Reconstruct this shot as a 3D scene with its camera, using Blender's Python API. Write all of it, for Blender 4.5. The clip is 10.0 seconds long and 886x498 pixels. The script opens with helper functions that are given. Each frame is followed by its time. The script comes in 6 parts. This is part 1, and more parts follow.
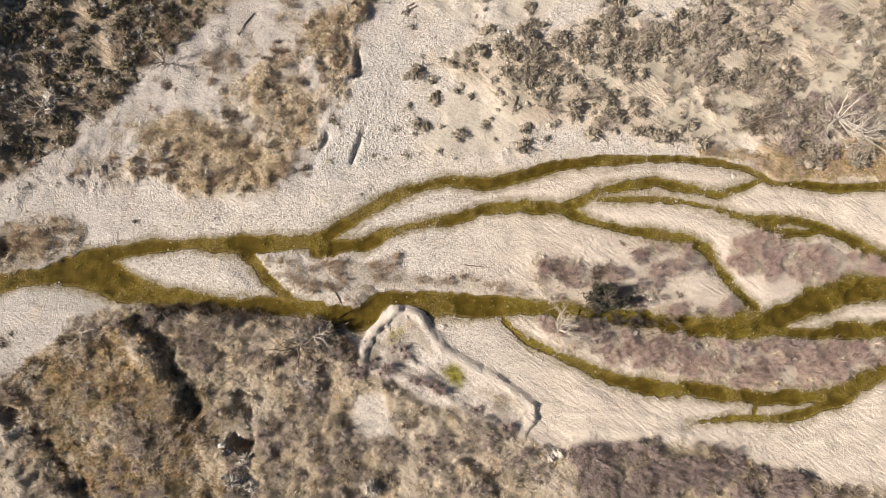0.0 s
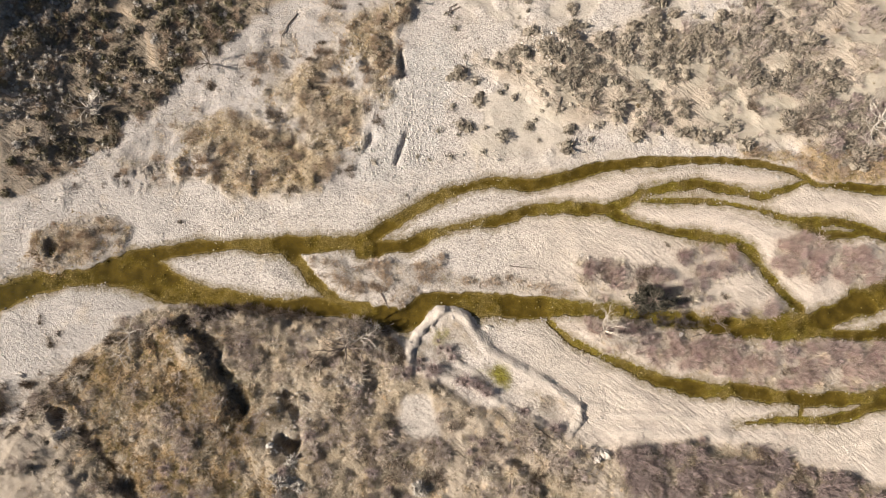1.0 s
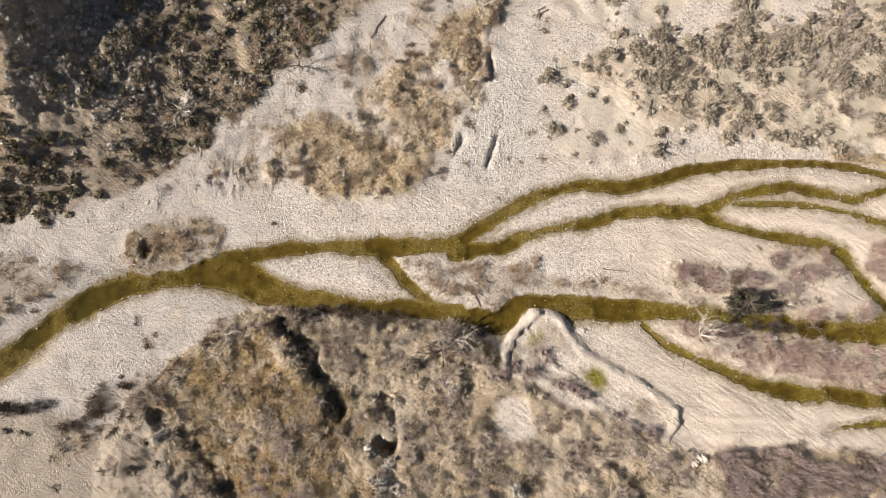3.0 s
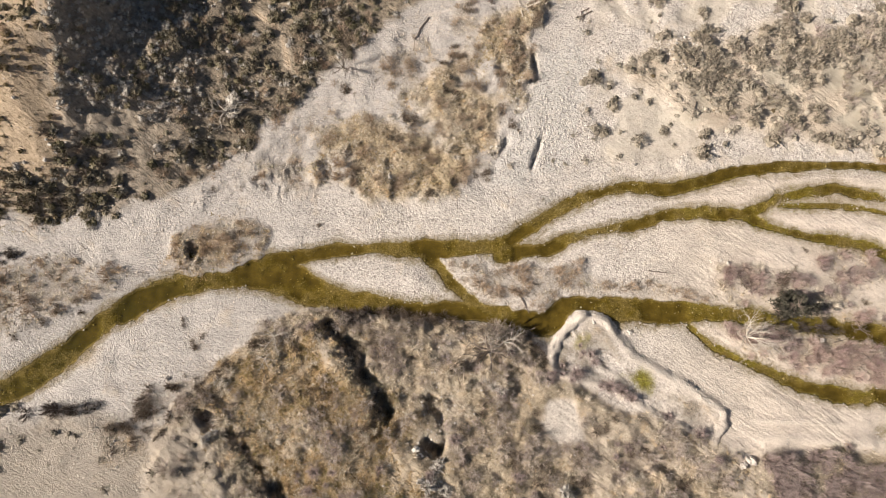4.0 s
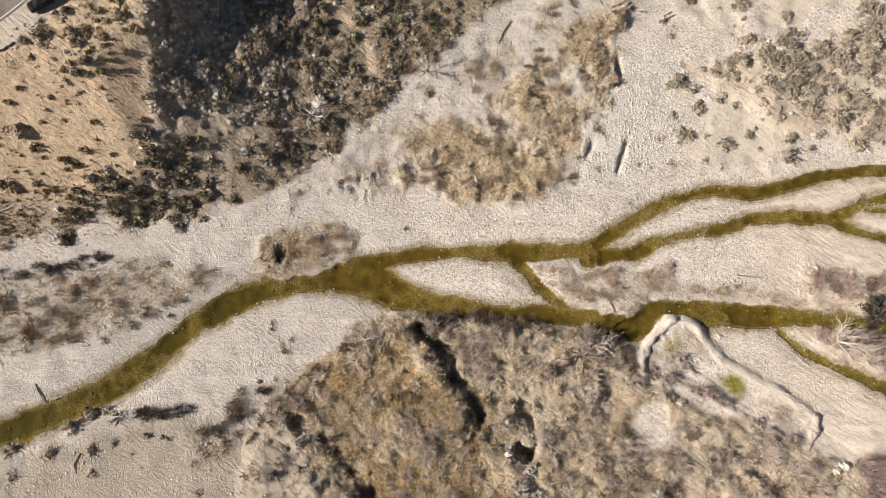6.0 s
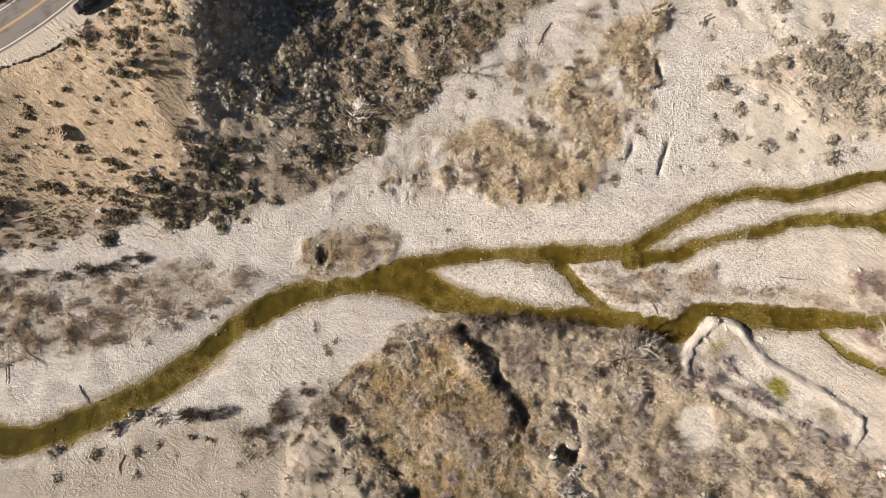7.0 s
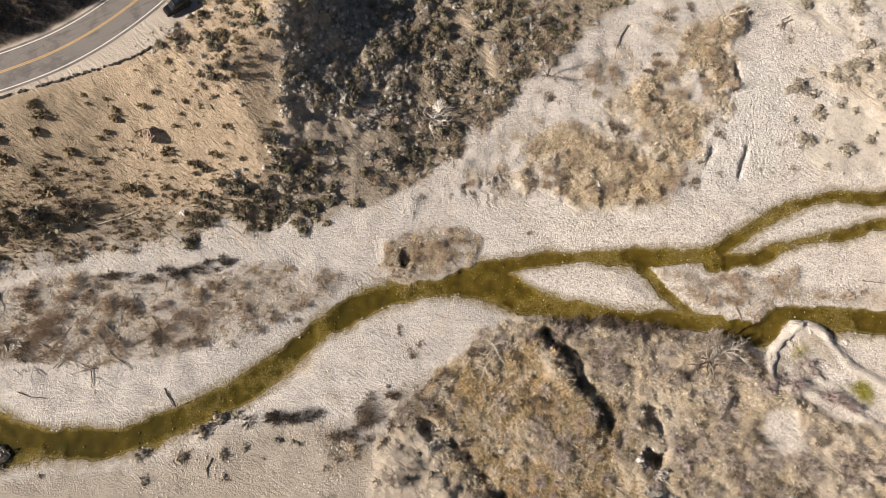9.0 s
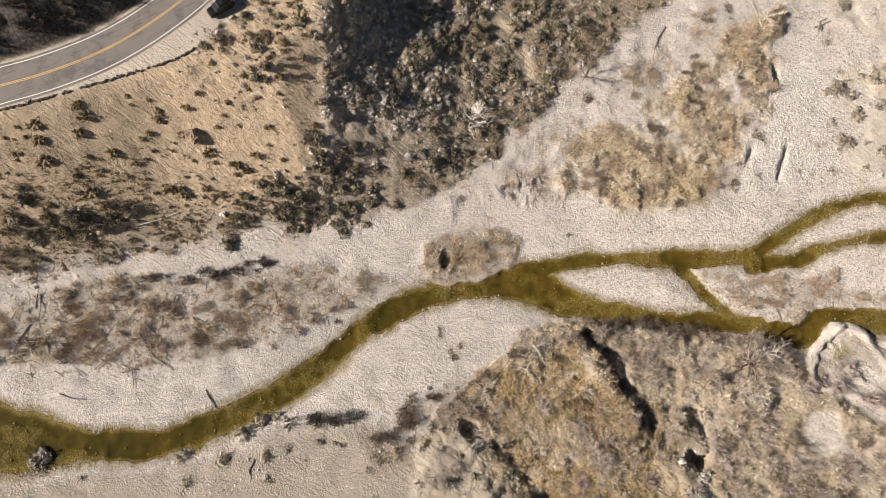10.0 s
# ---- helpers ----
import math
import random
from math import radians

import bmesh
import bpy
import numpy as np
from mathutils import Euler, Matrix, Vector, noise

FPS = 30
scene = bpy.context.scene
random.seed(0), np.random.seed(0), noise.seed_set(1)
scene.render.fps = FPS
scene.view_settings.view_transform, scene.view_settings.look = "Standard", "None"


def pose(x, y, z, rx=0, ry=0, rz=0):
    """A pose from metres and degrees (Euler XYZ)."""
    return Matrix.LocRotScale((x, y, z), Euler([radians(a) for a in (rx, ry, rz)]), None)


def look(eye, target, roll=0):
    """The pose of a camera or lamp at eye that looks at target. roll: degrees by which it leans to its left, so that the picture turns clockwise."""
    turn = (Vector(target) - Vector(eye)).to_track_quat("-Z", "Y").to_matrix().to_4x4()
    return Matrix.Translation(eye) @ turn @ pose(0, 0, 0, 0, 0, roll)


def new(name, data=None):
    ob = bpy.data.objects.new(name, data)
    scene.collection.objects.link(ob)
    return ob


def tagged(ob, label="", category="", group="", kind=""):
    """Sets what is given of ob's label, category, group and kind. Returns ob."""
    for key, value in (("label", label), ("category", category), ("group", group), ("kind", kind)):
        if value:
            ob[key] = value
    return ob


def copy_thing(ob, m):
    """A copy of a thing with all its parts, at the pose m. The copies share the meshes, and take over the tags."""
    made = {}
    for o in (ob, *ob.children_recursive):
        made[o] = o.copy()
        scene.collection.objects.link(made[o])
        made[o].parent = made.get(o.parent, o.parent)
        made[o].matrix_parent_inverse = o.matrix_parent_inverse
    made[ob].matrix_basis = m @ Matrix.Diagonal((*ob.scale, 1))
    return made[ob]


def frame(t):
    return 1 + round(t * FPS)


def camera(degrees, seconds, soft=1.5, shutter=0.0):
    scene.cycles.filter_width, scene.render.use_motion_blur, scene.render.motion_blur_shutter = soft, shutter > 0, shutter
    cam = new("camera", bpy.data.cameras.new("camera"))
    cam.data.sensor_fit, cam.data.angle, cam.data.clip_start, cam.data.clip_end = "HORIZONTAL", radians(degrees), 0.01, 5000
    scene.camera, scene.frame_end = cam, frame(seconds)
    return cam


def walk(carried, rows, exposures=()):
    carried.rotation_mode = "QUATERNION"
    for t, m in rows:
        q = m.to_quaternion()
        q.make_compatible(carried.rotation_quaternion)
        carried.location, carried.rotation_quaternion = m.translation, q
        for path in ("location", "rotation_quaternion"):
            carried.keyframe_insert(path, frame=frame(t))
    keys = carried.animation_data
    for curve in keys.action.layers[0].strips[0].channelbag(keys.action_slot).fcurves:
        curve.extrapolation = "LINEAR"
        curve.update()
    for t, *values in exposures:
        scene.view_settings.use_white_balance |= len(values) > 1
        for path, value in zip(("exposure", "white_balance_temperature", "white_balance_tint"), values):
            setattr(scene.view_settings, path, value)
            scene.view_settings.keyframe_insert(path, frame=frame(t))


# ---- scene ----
cam = camera(75.6, 10.0, soft=0.72)
METRES, EYE, TILT, LEAN, TURN = 80.0, 105.0, -81.2, 0.0, 0.0
ROWS = [
    (0.0, 0.0, 0.0, 0.0, 0.0, 0.0, -0.0),
    (0.5, -0.0507, -0.0006, 0.0007, 0.04, 0.0, -0.06),
    (1.0, -0.1025, -0.001, 0.0016, 0.11, 0.02, -0.11),
    (1.5, -0.1552, -0.0013, 0.0026, 0.17, 0.02, -0.16),
    (2.0, -0.2085, -0.0016, 0.0034, 0.24, 0.04, -0.21),
    (2.5, -0.2615, -0.0018, 0.0045, 0.29, 0.05, -0.26),
    (4.0, -0.4194, -0.0021, 0.0082, 0.4, 0.1, -0.36),
    (4.5, -0.4711, -0.002, 0.0095, 0.44, 0.12, -0.39),
    (5.0, -0.5215, -0.0021, 0.0111, 0.48, 0.14, -0.41),
    (5.5, -0.5714, -0.0022, 0.0119, 0.5, 0.18, -0.43),
    (7.0, -0.7174, -0.0024, 0.0147, 0.57, 0.27, -0.53),
    (7.5, -0.7658, -0.0023, 0.0157, 0.59, 0.28, -0.55),
    (8.0, -0.8134, -0.0023, 0.017, 0.61, 0.28, -0.57),
    (8.5, -0.8603, -0.0024, 0.0181, 0.62, 0.29, -0.59),
    (9.0, -0.9067, -0.0026, 0.0196, 0.61, 0.27, -0.61),
    (9.5, -0.953, -0.0029, 0.0197, 0.61, 0.32, -0.62),
    (10.0, -0.9997, -0.0029, 0.0214, 0.59, 0.3, -0.65),
]
walk(cam, [(t, pose(0, 0, EYE, TILT, LEAN, TURN) @ pose(METRES * x, METRES * y, METRES * z, 90 + pitch, roll, yaw)) for t, x, y, z, yaw, pitch, roll in ROWS])

# ---- light ----
SUN_ELEVATION, SUN_HEADING = 29.0, -98.0
scene.view_settings.exposure = 0.93
world = bpy.data.worlds.new("sky")
scene.world = world
world.use_nodes = True
sky = world.node_tree.nodes.new("ShaderNodeTexSky")
sky.sky_type, sky.sun_disc = "NISHITA", False
sky.sun_elevation, sky.sun_rotation = radians(SUN_ELEVATION), radians(SUN_HEADING)
back = world.node_tree.nodes["Background"]
back.inputs["Strength"].default_value = 0.025
world.node_tree.links.new(sky.outputs[0], back.inputs["Color"])
sun = new("sun", bpy.data.lights.new("sun", "SUN"))
sun.data.energy, sun.data.angle, sun.data.color = 5.0, radians(0.55), (1.0, 0.885, 0.77)
heading, rise_angle = radians(SUN_HEADING), radians(SUN_ELEVATION)
toward = Vector((math.sin(heading) * math.cos(rise_angle), math.cos(heading) * math.cos(rise_angle), math.sin(rise_angle)))
sun.matrix_world = look(toward * 200, (0, 0, 0))



# ---- materials ----
class Nodes:
    """A short way to write node materials."""

    def __init__(self, name):
        self.mat = bpy.data.materials.new(name)
        self.mat.use_nodes = True
        self.tree = self.mat.node_tree
        self.bsdf = self.tree.nodes["Principled BSDF"]
        self.out = self.tree.nodes["Material Output"]

    def put(self, socket, value):
        if hasattr(value, "is_output"):
            self.tree.links.new(value, socket)
        elif isinstance(value, tuple) and len(value) == 3 and socket.type == "RGBA":
            socket.default_value = (*value, 1)
        else:
            socket.default_value = value

    def node(self, kind, **inputs):
        n = self.tree.nodes.new(kind)
        for key, value in inputs.items():
            self.put(n.inputs[key.replace("_", " ")], value)
        return n

    def position(self):
        return self.node("ShaderNodeNewGeometry").outputs["Position"]

    def noise(self, scale, detail=4.0, rough=0.6, where=None):
        n = self.node("ShaderNodeTexNoise", Scale=scale, Detail=detail, Roughness=rough)
        self.put(n.inputs["Vector"], where or self.position())
        return n.outputs["Fac"]

    def combed(self, turn, length, width):
        """The position in a frame that is turned, and stretched along its first axis."""
        n = self.node("ShaderNodeMapping", Vector=self.position(), Rotation=(0.0, 0.0, turn), Scale=(length, width, 1.0))
        n.vector_type = "TEXTURE"
        return n.outputs[0]

    def cells(self, scale, output="Color", where=None, feature="F1"):
        n = self.tree.nodes.new("ShaderNodeTexVoronoi")
        n.feature = feature
        n.inputs["Scale"].default_value = scale
        self.put(n.inputs["Vector"], where or self.position())
        return n.outputs[output]

    def span(self, value, a, b, lo=0.0, hi=1.0):
        n = self.node("ShaderNodeMapRange", Value=value)
        for key, v in (("From Min", a), ("From Max", b), ("To Min", lo), ("To Max", hi)):
            n.inputs[key].default_value = v
        return n.outputs[0]

    def math(self, op, a, b=0.0):
        n = self.tree.nodes.new("ShaderNodeMath")
        n.operation = op
        self.put(n.inputs[0], a)
        self.put(n.inputs[1], b)
        return n.outputs[0]

    def mix(self, fac, a, b, blend="MIX"):
        n = self.tree.nodes.new("ShaderNodeMix")
        n.data_type, n.blend_type = "RGBA", blend
        self.put(n.inputs[0], fac)
        self.put(n.inputs[6], a)
        self.put(n.inputs[7], b)
        return n.outputs[2]

    def attr(self, name):
        n = self.tree.nodes.new("ShaderNodeAttribute")
        n.attribute_name = name
        return n.outputs["Fac"]

    def random(self):
        return self.node("ShaderNodeObjectInfo").outputs["Random"]

    def island(self):
        return self.node("ShaderNodeNewGeometry").outputs["Random Per Island"]

    def shade(self, colour, rough=0.9, bump=None, strength=0.5, distance=0.1, specular=0.2):
        self.put(self.bsdf.inputs["Base Color"], colour)
        self.put(self.bsdf.inputs["Roughness"], rough)
        self.put(self.bsdf.inputs["Specular IOR Level"], specular)
        if bump is not None:
            n = self.node("ShaderNodeBump", Strength=strength, Distance=distance, Height=bump)
            self.put(self.bsdf.inputs["Normal"], n.outputs[0])
        return self.mat


def ground_material():
    m = Nodes("ground")
    patch, fine = m.noise(0.16, 6, 0.6), m.noise(5.0, 5, 0.75)
    # the lie of dead stalks and litter, combed two ways
    strokes = m.math("MAXIMUM", m.noise(1.0, 5, 0.75, m.combed(0.7, 1.1, 0.22)), m.noise(1.0, 5, 0.75, m.combed(-0.8, 1.1, 0.22)))
    # silt and sand
    sand = m.mix(m.span(patch, 0.38, 0.62), (0.70, 0.605, 0.49), (0.53, 0.45, 0.36))
    sand = m.mix(m.math("MULTIPLY", m.span(fine, 0.40, 0.72, 0.0, 0.5), m.span(m.attr("calm"), 0.0, 1.0, 1.0, 0.3)), sand, (0.34, 0.28, 0.22))
    sand = m.mix(m.span(m.attr("calm"), 0.0, 1.0, 0.0, 0.8), sand, m.mix(m.span(patch, 0.4, 0.6), (0.47, 0.43, 0.35), (0.39, 0.355, 0.285)))
    sand = m.mix(m.span(m.attr("east"), 0.0, 1.0, 0.0, 0.75), sand, m.mix(m.span(m.noise(0.5, 6, 0.7), 0.35, 0.65), (0.78, 0.69, 0.60), (0.66, 0.575, 0.49)))
    # river gravel, stone by stone, in two sizes
    pebble, coarse = m.cells(7.0), m.cells(3.4)
    tone = m.node("ShaderNodeSeparateColor", Color=pebble).outputs[0]
    tone2 = m.node("ShaderNodeSeparateColor", Color=coarse).outputs[1]
    gravel = m.mix(m.span(tone, 0.0, 1.0), (0.40, 0.365, 0.33), (0.82, 0.76, 0.70))
    gravel = m.mix(m.span(tone2, 0.55, 1.0, 0.0, 0.8), gravel, (0.78, 0.73, 0.67))
    gravel = m.mix(m.span(tone2, 0.24, 0.0, 0.0, 0.75), gravel, (0.22, 0.19, 0.17))
    gravel = m.mix(m.span(m.cells(3.4, "Distance", feature="DISTANCE_TO_EDGE"), 0.10, 0.0, 0.0, 0.45), gravel, (0.25, 0.215, 0.185))
    gravel = m.mix(m.attr("slate"), gravel, m.mix(0.55, gravel, (0.42, 0.40, 0.385)))
    streak = m.noise(1.0, 3, 0.6, m.combed(0.10, 9.0, 1.3))
    sand = m.mix(m.math("MULTIPLY", m.attr("slate"), 0.6), sand, (0.47, 0.42, 0.37))
    sand = m.mix(m.span(streak, 0.48, 0.66, 0.0, 0.4), sand, (0.42, 0.345, 0.27))
    gravel = m.mix(m.span(streak, 0.40, 0.30, 0.0, 0.5), gravel, (0.72, 0.66, 0.60))
    share = m.math("MAXIMUM", m.math("MULTIPLY", m.attr("gravel"), m.span(m.noise(0.16, 6, 0.7), 0.30, 0.44)), m.attr("cobble"))
    colour = m.mix(m.span(share, 0.0, 1.0), sand, gravel)
    chalk = m.mix(m.span(tone, 0.0, 1.0), (0.42, 0.40, 0.38), (0.72, 0.69, 0.65))
    chalk = m.mix(m.span(tone2, 0.22, 0.0, 0.0, 0.8), chalk, (0.20, 0.185, 0.17))
    colour = m.mix(m.span(m.attr("cobble"), 0.2, 0.9, 0.0, 0.85), colour, chalk)
    colour = m.mix(m.attr("berm"), colour, m.mix(m.span(fine, 0.35, 0.7), (0.76, 0.69, 0.61), (0.46, 0.405, 0.35)))
    # soils under the scrub
    litter, twigs = m.noise(1.6, 6, 0.75), m.noise(7.0, 4, 0.8)
    soil = m.mix(m.span(litter, 0.35, 0.65), (0.11, 0.09, 0.068), (0.39, 0.335, 0.26))
    soil = m.mix(m.span(twigs, 0.45, 0.7, 0.0, 0.65), soil, (0.50, 0.43, 0.345))
    # near-black patches: litter, and shade between the plants put into the colour
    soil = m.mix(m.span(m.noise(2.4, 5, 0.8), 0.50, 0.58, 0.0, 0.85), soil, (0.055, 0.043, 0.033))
    colour = m.mix(m.attr("silt"), colour, m.mix(m.span(fine, 0.4, 0.7), (0.41, 0.36, 0.30), (0.30, 0.26, 0.215)))
    soil = m.mix(m.span(m.noise(0.26, 6, 0.7), 0.54, 0.62, 0.0, 0.7), soil, m.mix(m.span(twigs, 0.35, 0.65), (0.66, 0.50, 0.31), (0.40, 0.28, 0.15)))
    # wider dark pockets, again litter with painted shade among the brush
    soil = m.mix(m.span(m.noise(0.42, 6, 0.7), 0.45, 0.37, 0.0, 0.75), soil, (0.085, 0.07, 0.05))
    soil = m.mix(m.span(strokes, 0.52, 0.66, 0.0, 0.6), soil, m.mix(m.span(patch, 0.4, 0.6), (0.62, 0.54, 0.43), (0.50, 0.42, 0.34)))
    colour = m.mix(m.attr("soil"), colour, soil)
    humus = m.mix(m.span(litter, 0.35, 0.65), (0.10, 0.085, 0.065), (0.40, 0.335, 0.255))
    humus = m.mix(m.span(m.noise(0.3, 5), 0.52, 0.66, 0.0, 0.7), humus, (0.46, 0.38, 0.28))
    colour = m.mix(m.attr("humus"), colour, humus)
    # rock cut above the road: its shade is put into this near-black colour
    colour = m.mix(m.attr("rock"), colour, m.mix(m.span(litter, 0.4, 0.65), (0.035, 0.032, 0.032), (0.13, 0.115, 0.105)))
    tan = m.mix(m.span(m.noise(1.1, 6, 0.7), 0.3, 0.7), (0.39, 0.305, 0.21), (0.64, 0.515, 0.38))
    tan = m.mix(m.span(twigs, 0.5, 0.75, 0.0, 0.6), tan, (0.25, 0.17, 0.10))
    # rills down the cut slope, and greyer, littered soil to the west
    rills = m.noise(1.0, 5, 0.7, m.combed(-1.1, 2.6, 0.4))
    tan = m.mix(m.span(rills, 0.50, 0.66, 0.0, 0.65), tan, (0.33, 0.26, 0.18))
    tan = m.mix(m.span(rills, 0.42, 0.32, 0.0, 0.4), tan, (0.68, 0.56, 0.43))
    tan = m.mix(m.math("MULTIPLY", m.attr("west"), m.span(m.noise(0.35, 6, 0.7), 0.36, 0.6, 0.25, 0.9)), tan, m.mix(m.span(twigs, 0.4, 0.65), (0.17, 0.135, 0.095), (0.42, 0.345, 0.25)))
    colour = m.mix(m.attr("tan"), colour, tan)
    straw = m.mix(m.span(m.noise(0.9, 6, 0.75), 0.35, 0.65), (0.22, 0.17, 0.105), (0.60, 0.49, 0.345))
    straw = m.mix(m.span(twigs, 0.45, 0.7, 0.0, 0.6), straw, (0.50, 0.40, 0.26))
    # dark gaps among the straw, shade painted in with the litter
    straw = m.mix(m.span(m.noise(2.0, 5, 0.8), 0.51, 0.59, 0.0, 0.85), straw, (0.075, 0.055, 0.035))
    straw = m.mix(m.span(strokes, 0.52, 0.66, 0.0, 0.8), straw, (0.66, 0.55, 0.39))
    colour = m.mix(m.attr("straw"), colour, straw)
    rust = m.mix(m.span(m.noise(0.7, 6, 0.75), 0.35, 0.65), (0.20, 0.13, 0.06), (0.54, 0.39, 0.22))
    # the same painted dark gaps in the rusty grass
    rust = m.mix(m.span(m.noise(1.9, 5, 0.8), 0.50, 0.58, 0.0, 0.85), rust, (0.07, 0.05, 0.022))
    rust = m.mix(m.span(strokes, 0.52, 0.66, 0.0, 0.8), rust, m.mix(m.span(patch, 0.42, 0.58), (0.58, 0.40, 0.20), (0.46, 0.36, 0.20)))
    colour = m.mix(m.attr("rust"), colour, rust)
    # stream bed: algae over stones
    algae = m.mix(m.span(m.noise(0.35, 6, 0.7), 0.38, 0.62), (0.06, 0.045, 0.010), (0.18, 0.135, 0.030))
    algae = m.mix(m.span(tone, 0.72, 1.0, 0.0, 0.6), algae, (0.30, 0.235, 0.085))
    algae = m.mix(m.span(tone2, 0.25, 0.0, 0.0, 0.7), algae, (0.07, 0.055, 0.015))
    shingle = m.mix(m.span(tone, 0.0, 1.0), (0.12, 0.092, 0.042), (0.36, 0.285, 0.155))
    shingle = m.mix(m.math("MULTIPLY", m.attr("east"), m.span(m.noise(0.3, 5, 0.7), 0.46, 0.56)), shingle, m.mix(m.span(tone, 0.0, 1.0), (0.13, 0.112, 0.025), (0.34, 0.285, 0.085)))
    deep = m.mix(m.span(m.noise(0.5, 4), 0.35, 0.65), (0.066, 0.048, 0.012), (0.125, 0.09, 0.023))
    algae = m.mix(m.attr("riffle"), deep, algae)
    algae = m.mix(m.math("MULTIPLY", m.attr("deep"), m.span(m.noise(0.2, 4), 0.35, 0.6, 0.25, 0.75)), algae, (0.045, 0.040, 0.010))
    # wet below the stream's surface, which falls to the east
    where = m.node("ShaderNodeSeparateXYZ", Vector=m.position())
    level = m.math("ADD", m.math("MULTIPLY", where.outputs[0], -0.014), -1.06)
    level = m.math("ADD", level, m.math("MULTIPLY", m.math("MINIMUM", m.math("ADD", where.outputs[0], 60.0), 0.0), -0.012))
    above = m.math("SUBTRACT", where.outputs[2], level)
    above = m.math("ADD", above, m.span(m.noise(2.5, 4), 0.2, 0.8, -0.05, 0.05))
    near_water = m.attr("shore")
    damp = m.math("MULTIPLY", m.span(above, 0.03, 0.16, 1.0, 0.0), near_water)
    colour = m.mix(m.math("MULTIPLY", damp, m.span(m.noise(0.8, 4), 0.3, 0.7, 0.35, 0.9)), colour, (0.20, 0.155, 0.07))
    wet = m.math("MULTIPLY", m.span(above, -0.03, 0.03, 1.0, 0.0), near_water)
    algae = m.mix(m.span(above, -0.17, -0.03, 0.0, 0.8), algae, shingle)
    colour = m.mix(wet, colour, algae)
    colour = m.mix(m.attr("moss"), colour, m.mix(m.span(m.noise(1.5, 4), 0.35, 0.6), (0.30, 0.28, 0.05), (0.16, 0.14, 0.03)))
    lift = m.math("MULTIPLY", m.cells(3.4, "Distance"), m.span(share, 0, 1, 0.15, 1.0))
    calm = m.math("MULTIPLY", wet, m.span(m.attr("riffle"), 0.0, 1.0, 0.95, 0.6))
    flow = m.math("MULTIPLY", m.noise(1.0, 4, 0.6, m.combed(-0.65, 2.6, 0.6)), m.span(share, 0.0, 1.0, 1.6, 0.9))
    lift = m.math("SUBTRACT", lift, m.math("MULTIPLY", flow, 3.0))
    relief = m.math("ADD", m.math("MULTIPLY", lift, -0.3), m.math("ADD", m.math("MULTIPLY", fine, 0.7), m.math("ADD", m.math("MULTIPLY", litter, 0.9), m.math("MULTIPLY", strokes, m.math("ADD", m.attr("soil"), m.math("ADD", m.attr("straw"), m.attr("rust"))))))) 
    relief = m.math("MULTIPLY", relief, m.math("MULTIPLY", m.math("SUBTRACT", 1.0, calm), m.span(m.attr("calm"), 0.0, 1.0, 1.0, 0.35)))
    return m.shade(colour, 0.95, relief, 1.0, 0.35, 0.1)


def water_material():
    m = Nodes("stream_water")
    ripple = m.noise(2.2, 4, 0.6)
    bump = m.node("ShaderNodeBump", Strength=0.25, Distance=0.05, Height=ripple).outputs[0]
    clear = m.node("ShaderNodeBsdfTransparent", Color=(0.77, 0.75, 0.51)).outputs[0]
    gloss = m.node("ShaderNodeBsdfGlossy", Color=(1.0, 1.0, 1.0), Roughness=0.05, Normal=bump).outputs[0]
    fres = m.node("ShaderNodeFresnel", IOR=1.33, Normal=bump).outputs[0]
    mixed = m.node("ShaderNodeMixShader", Fac=fres)
    m.put(mixed.inputs[1], clear)
    m.put(mixed.inputs[2], gloss)
    m.tree.links.new(mixed.outputs[0], m.out.inputs["Surface"])
    return m.mat


def plant_material(name, dark, light, extra=None, rough=0.9, through_light=0.12, kinds=()):
    """Tone by plant and by sprig; thin leaves let some light through."""
    m = Nodes(name)
    colour = m.mix(m.island(), tuple(v * 0.55 for v in dark), tuple(min(0.95, v * 0.92) for v in light))
    if extra:
        colour = m.mix(m.span(m.random(), 0.0, 1.0, 0.0, 0.7), colour, extra)
    # patches of other plants, a few metres wide
    for i, (tone, low) in enumerate(kinds):
        colour = m.mix(m.span(m.noise(0.22 + 0.09 * i, 5, 0.65, m.node("ShaderNodeMapping", Vector=m.position(), Location=(31.0 * i + 7.0, 13.0 * i, 0.0)).outputs[0]), low, low + 0.07, 0.0, 0.85), colour, m.mix(m.island(), tuple(v * 0.45 for v in tone), tone))
    colour = m.mix(m.span(m.noise(0.35, 4), 0.35, 0.65, 0.0, 0.45), colour, tuple(v * 0.6 for v in light))
    m.shade(colour, rough, specular=0.1)
    glow = m.node("ShaderNodeBsdfTranslucent", Color=colour)
    both = m.node("ShaderNodeMixShader", Fac=through_light)
    m.put(both.inputs[1], m.bsdf.outputs[0])
    m.put(both.inputs[2], glow.outputs[0])
    m.tree.links.new(both.outputs[0], m.out.inputs["Surface"])
    return m.mat


def rock_material(name, dark, light):
    m = Nodes(name)
    base = m.mix(m.span(m.noise(2.5, 6, 0.7), 0.3, 0.7), dark, light)
    base = m.mix(m.span(m.island(), 0, 1, 0.0, 0.45), base, tuple(min(0.8, v * 1.25) for v in light))
    return m.shade(base, 0.85, m.noise(7.0, 6, 0.7), 0.7, 0.06, 0.25)


def wood_material(name, dark, light):
    m = Nodes(name)
    base = m.mix(m.span(m.noise(3.0, 6, 0.7), 0.3, 0.7), dark, light)
    return m.shade(base, 0.8, m.noise(9.0, 5, 0.7), 0.6, 0.05, 0.2)


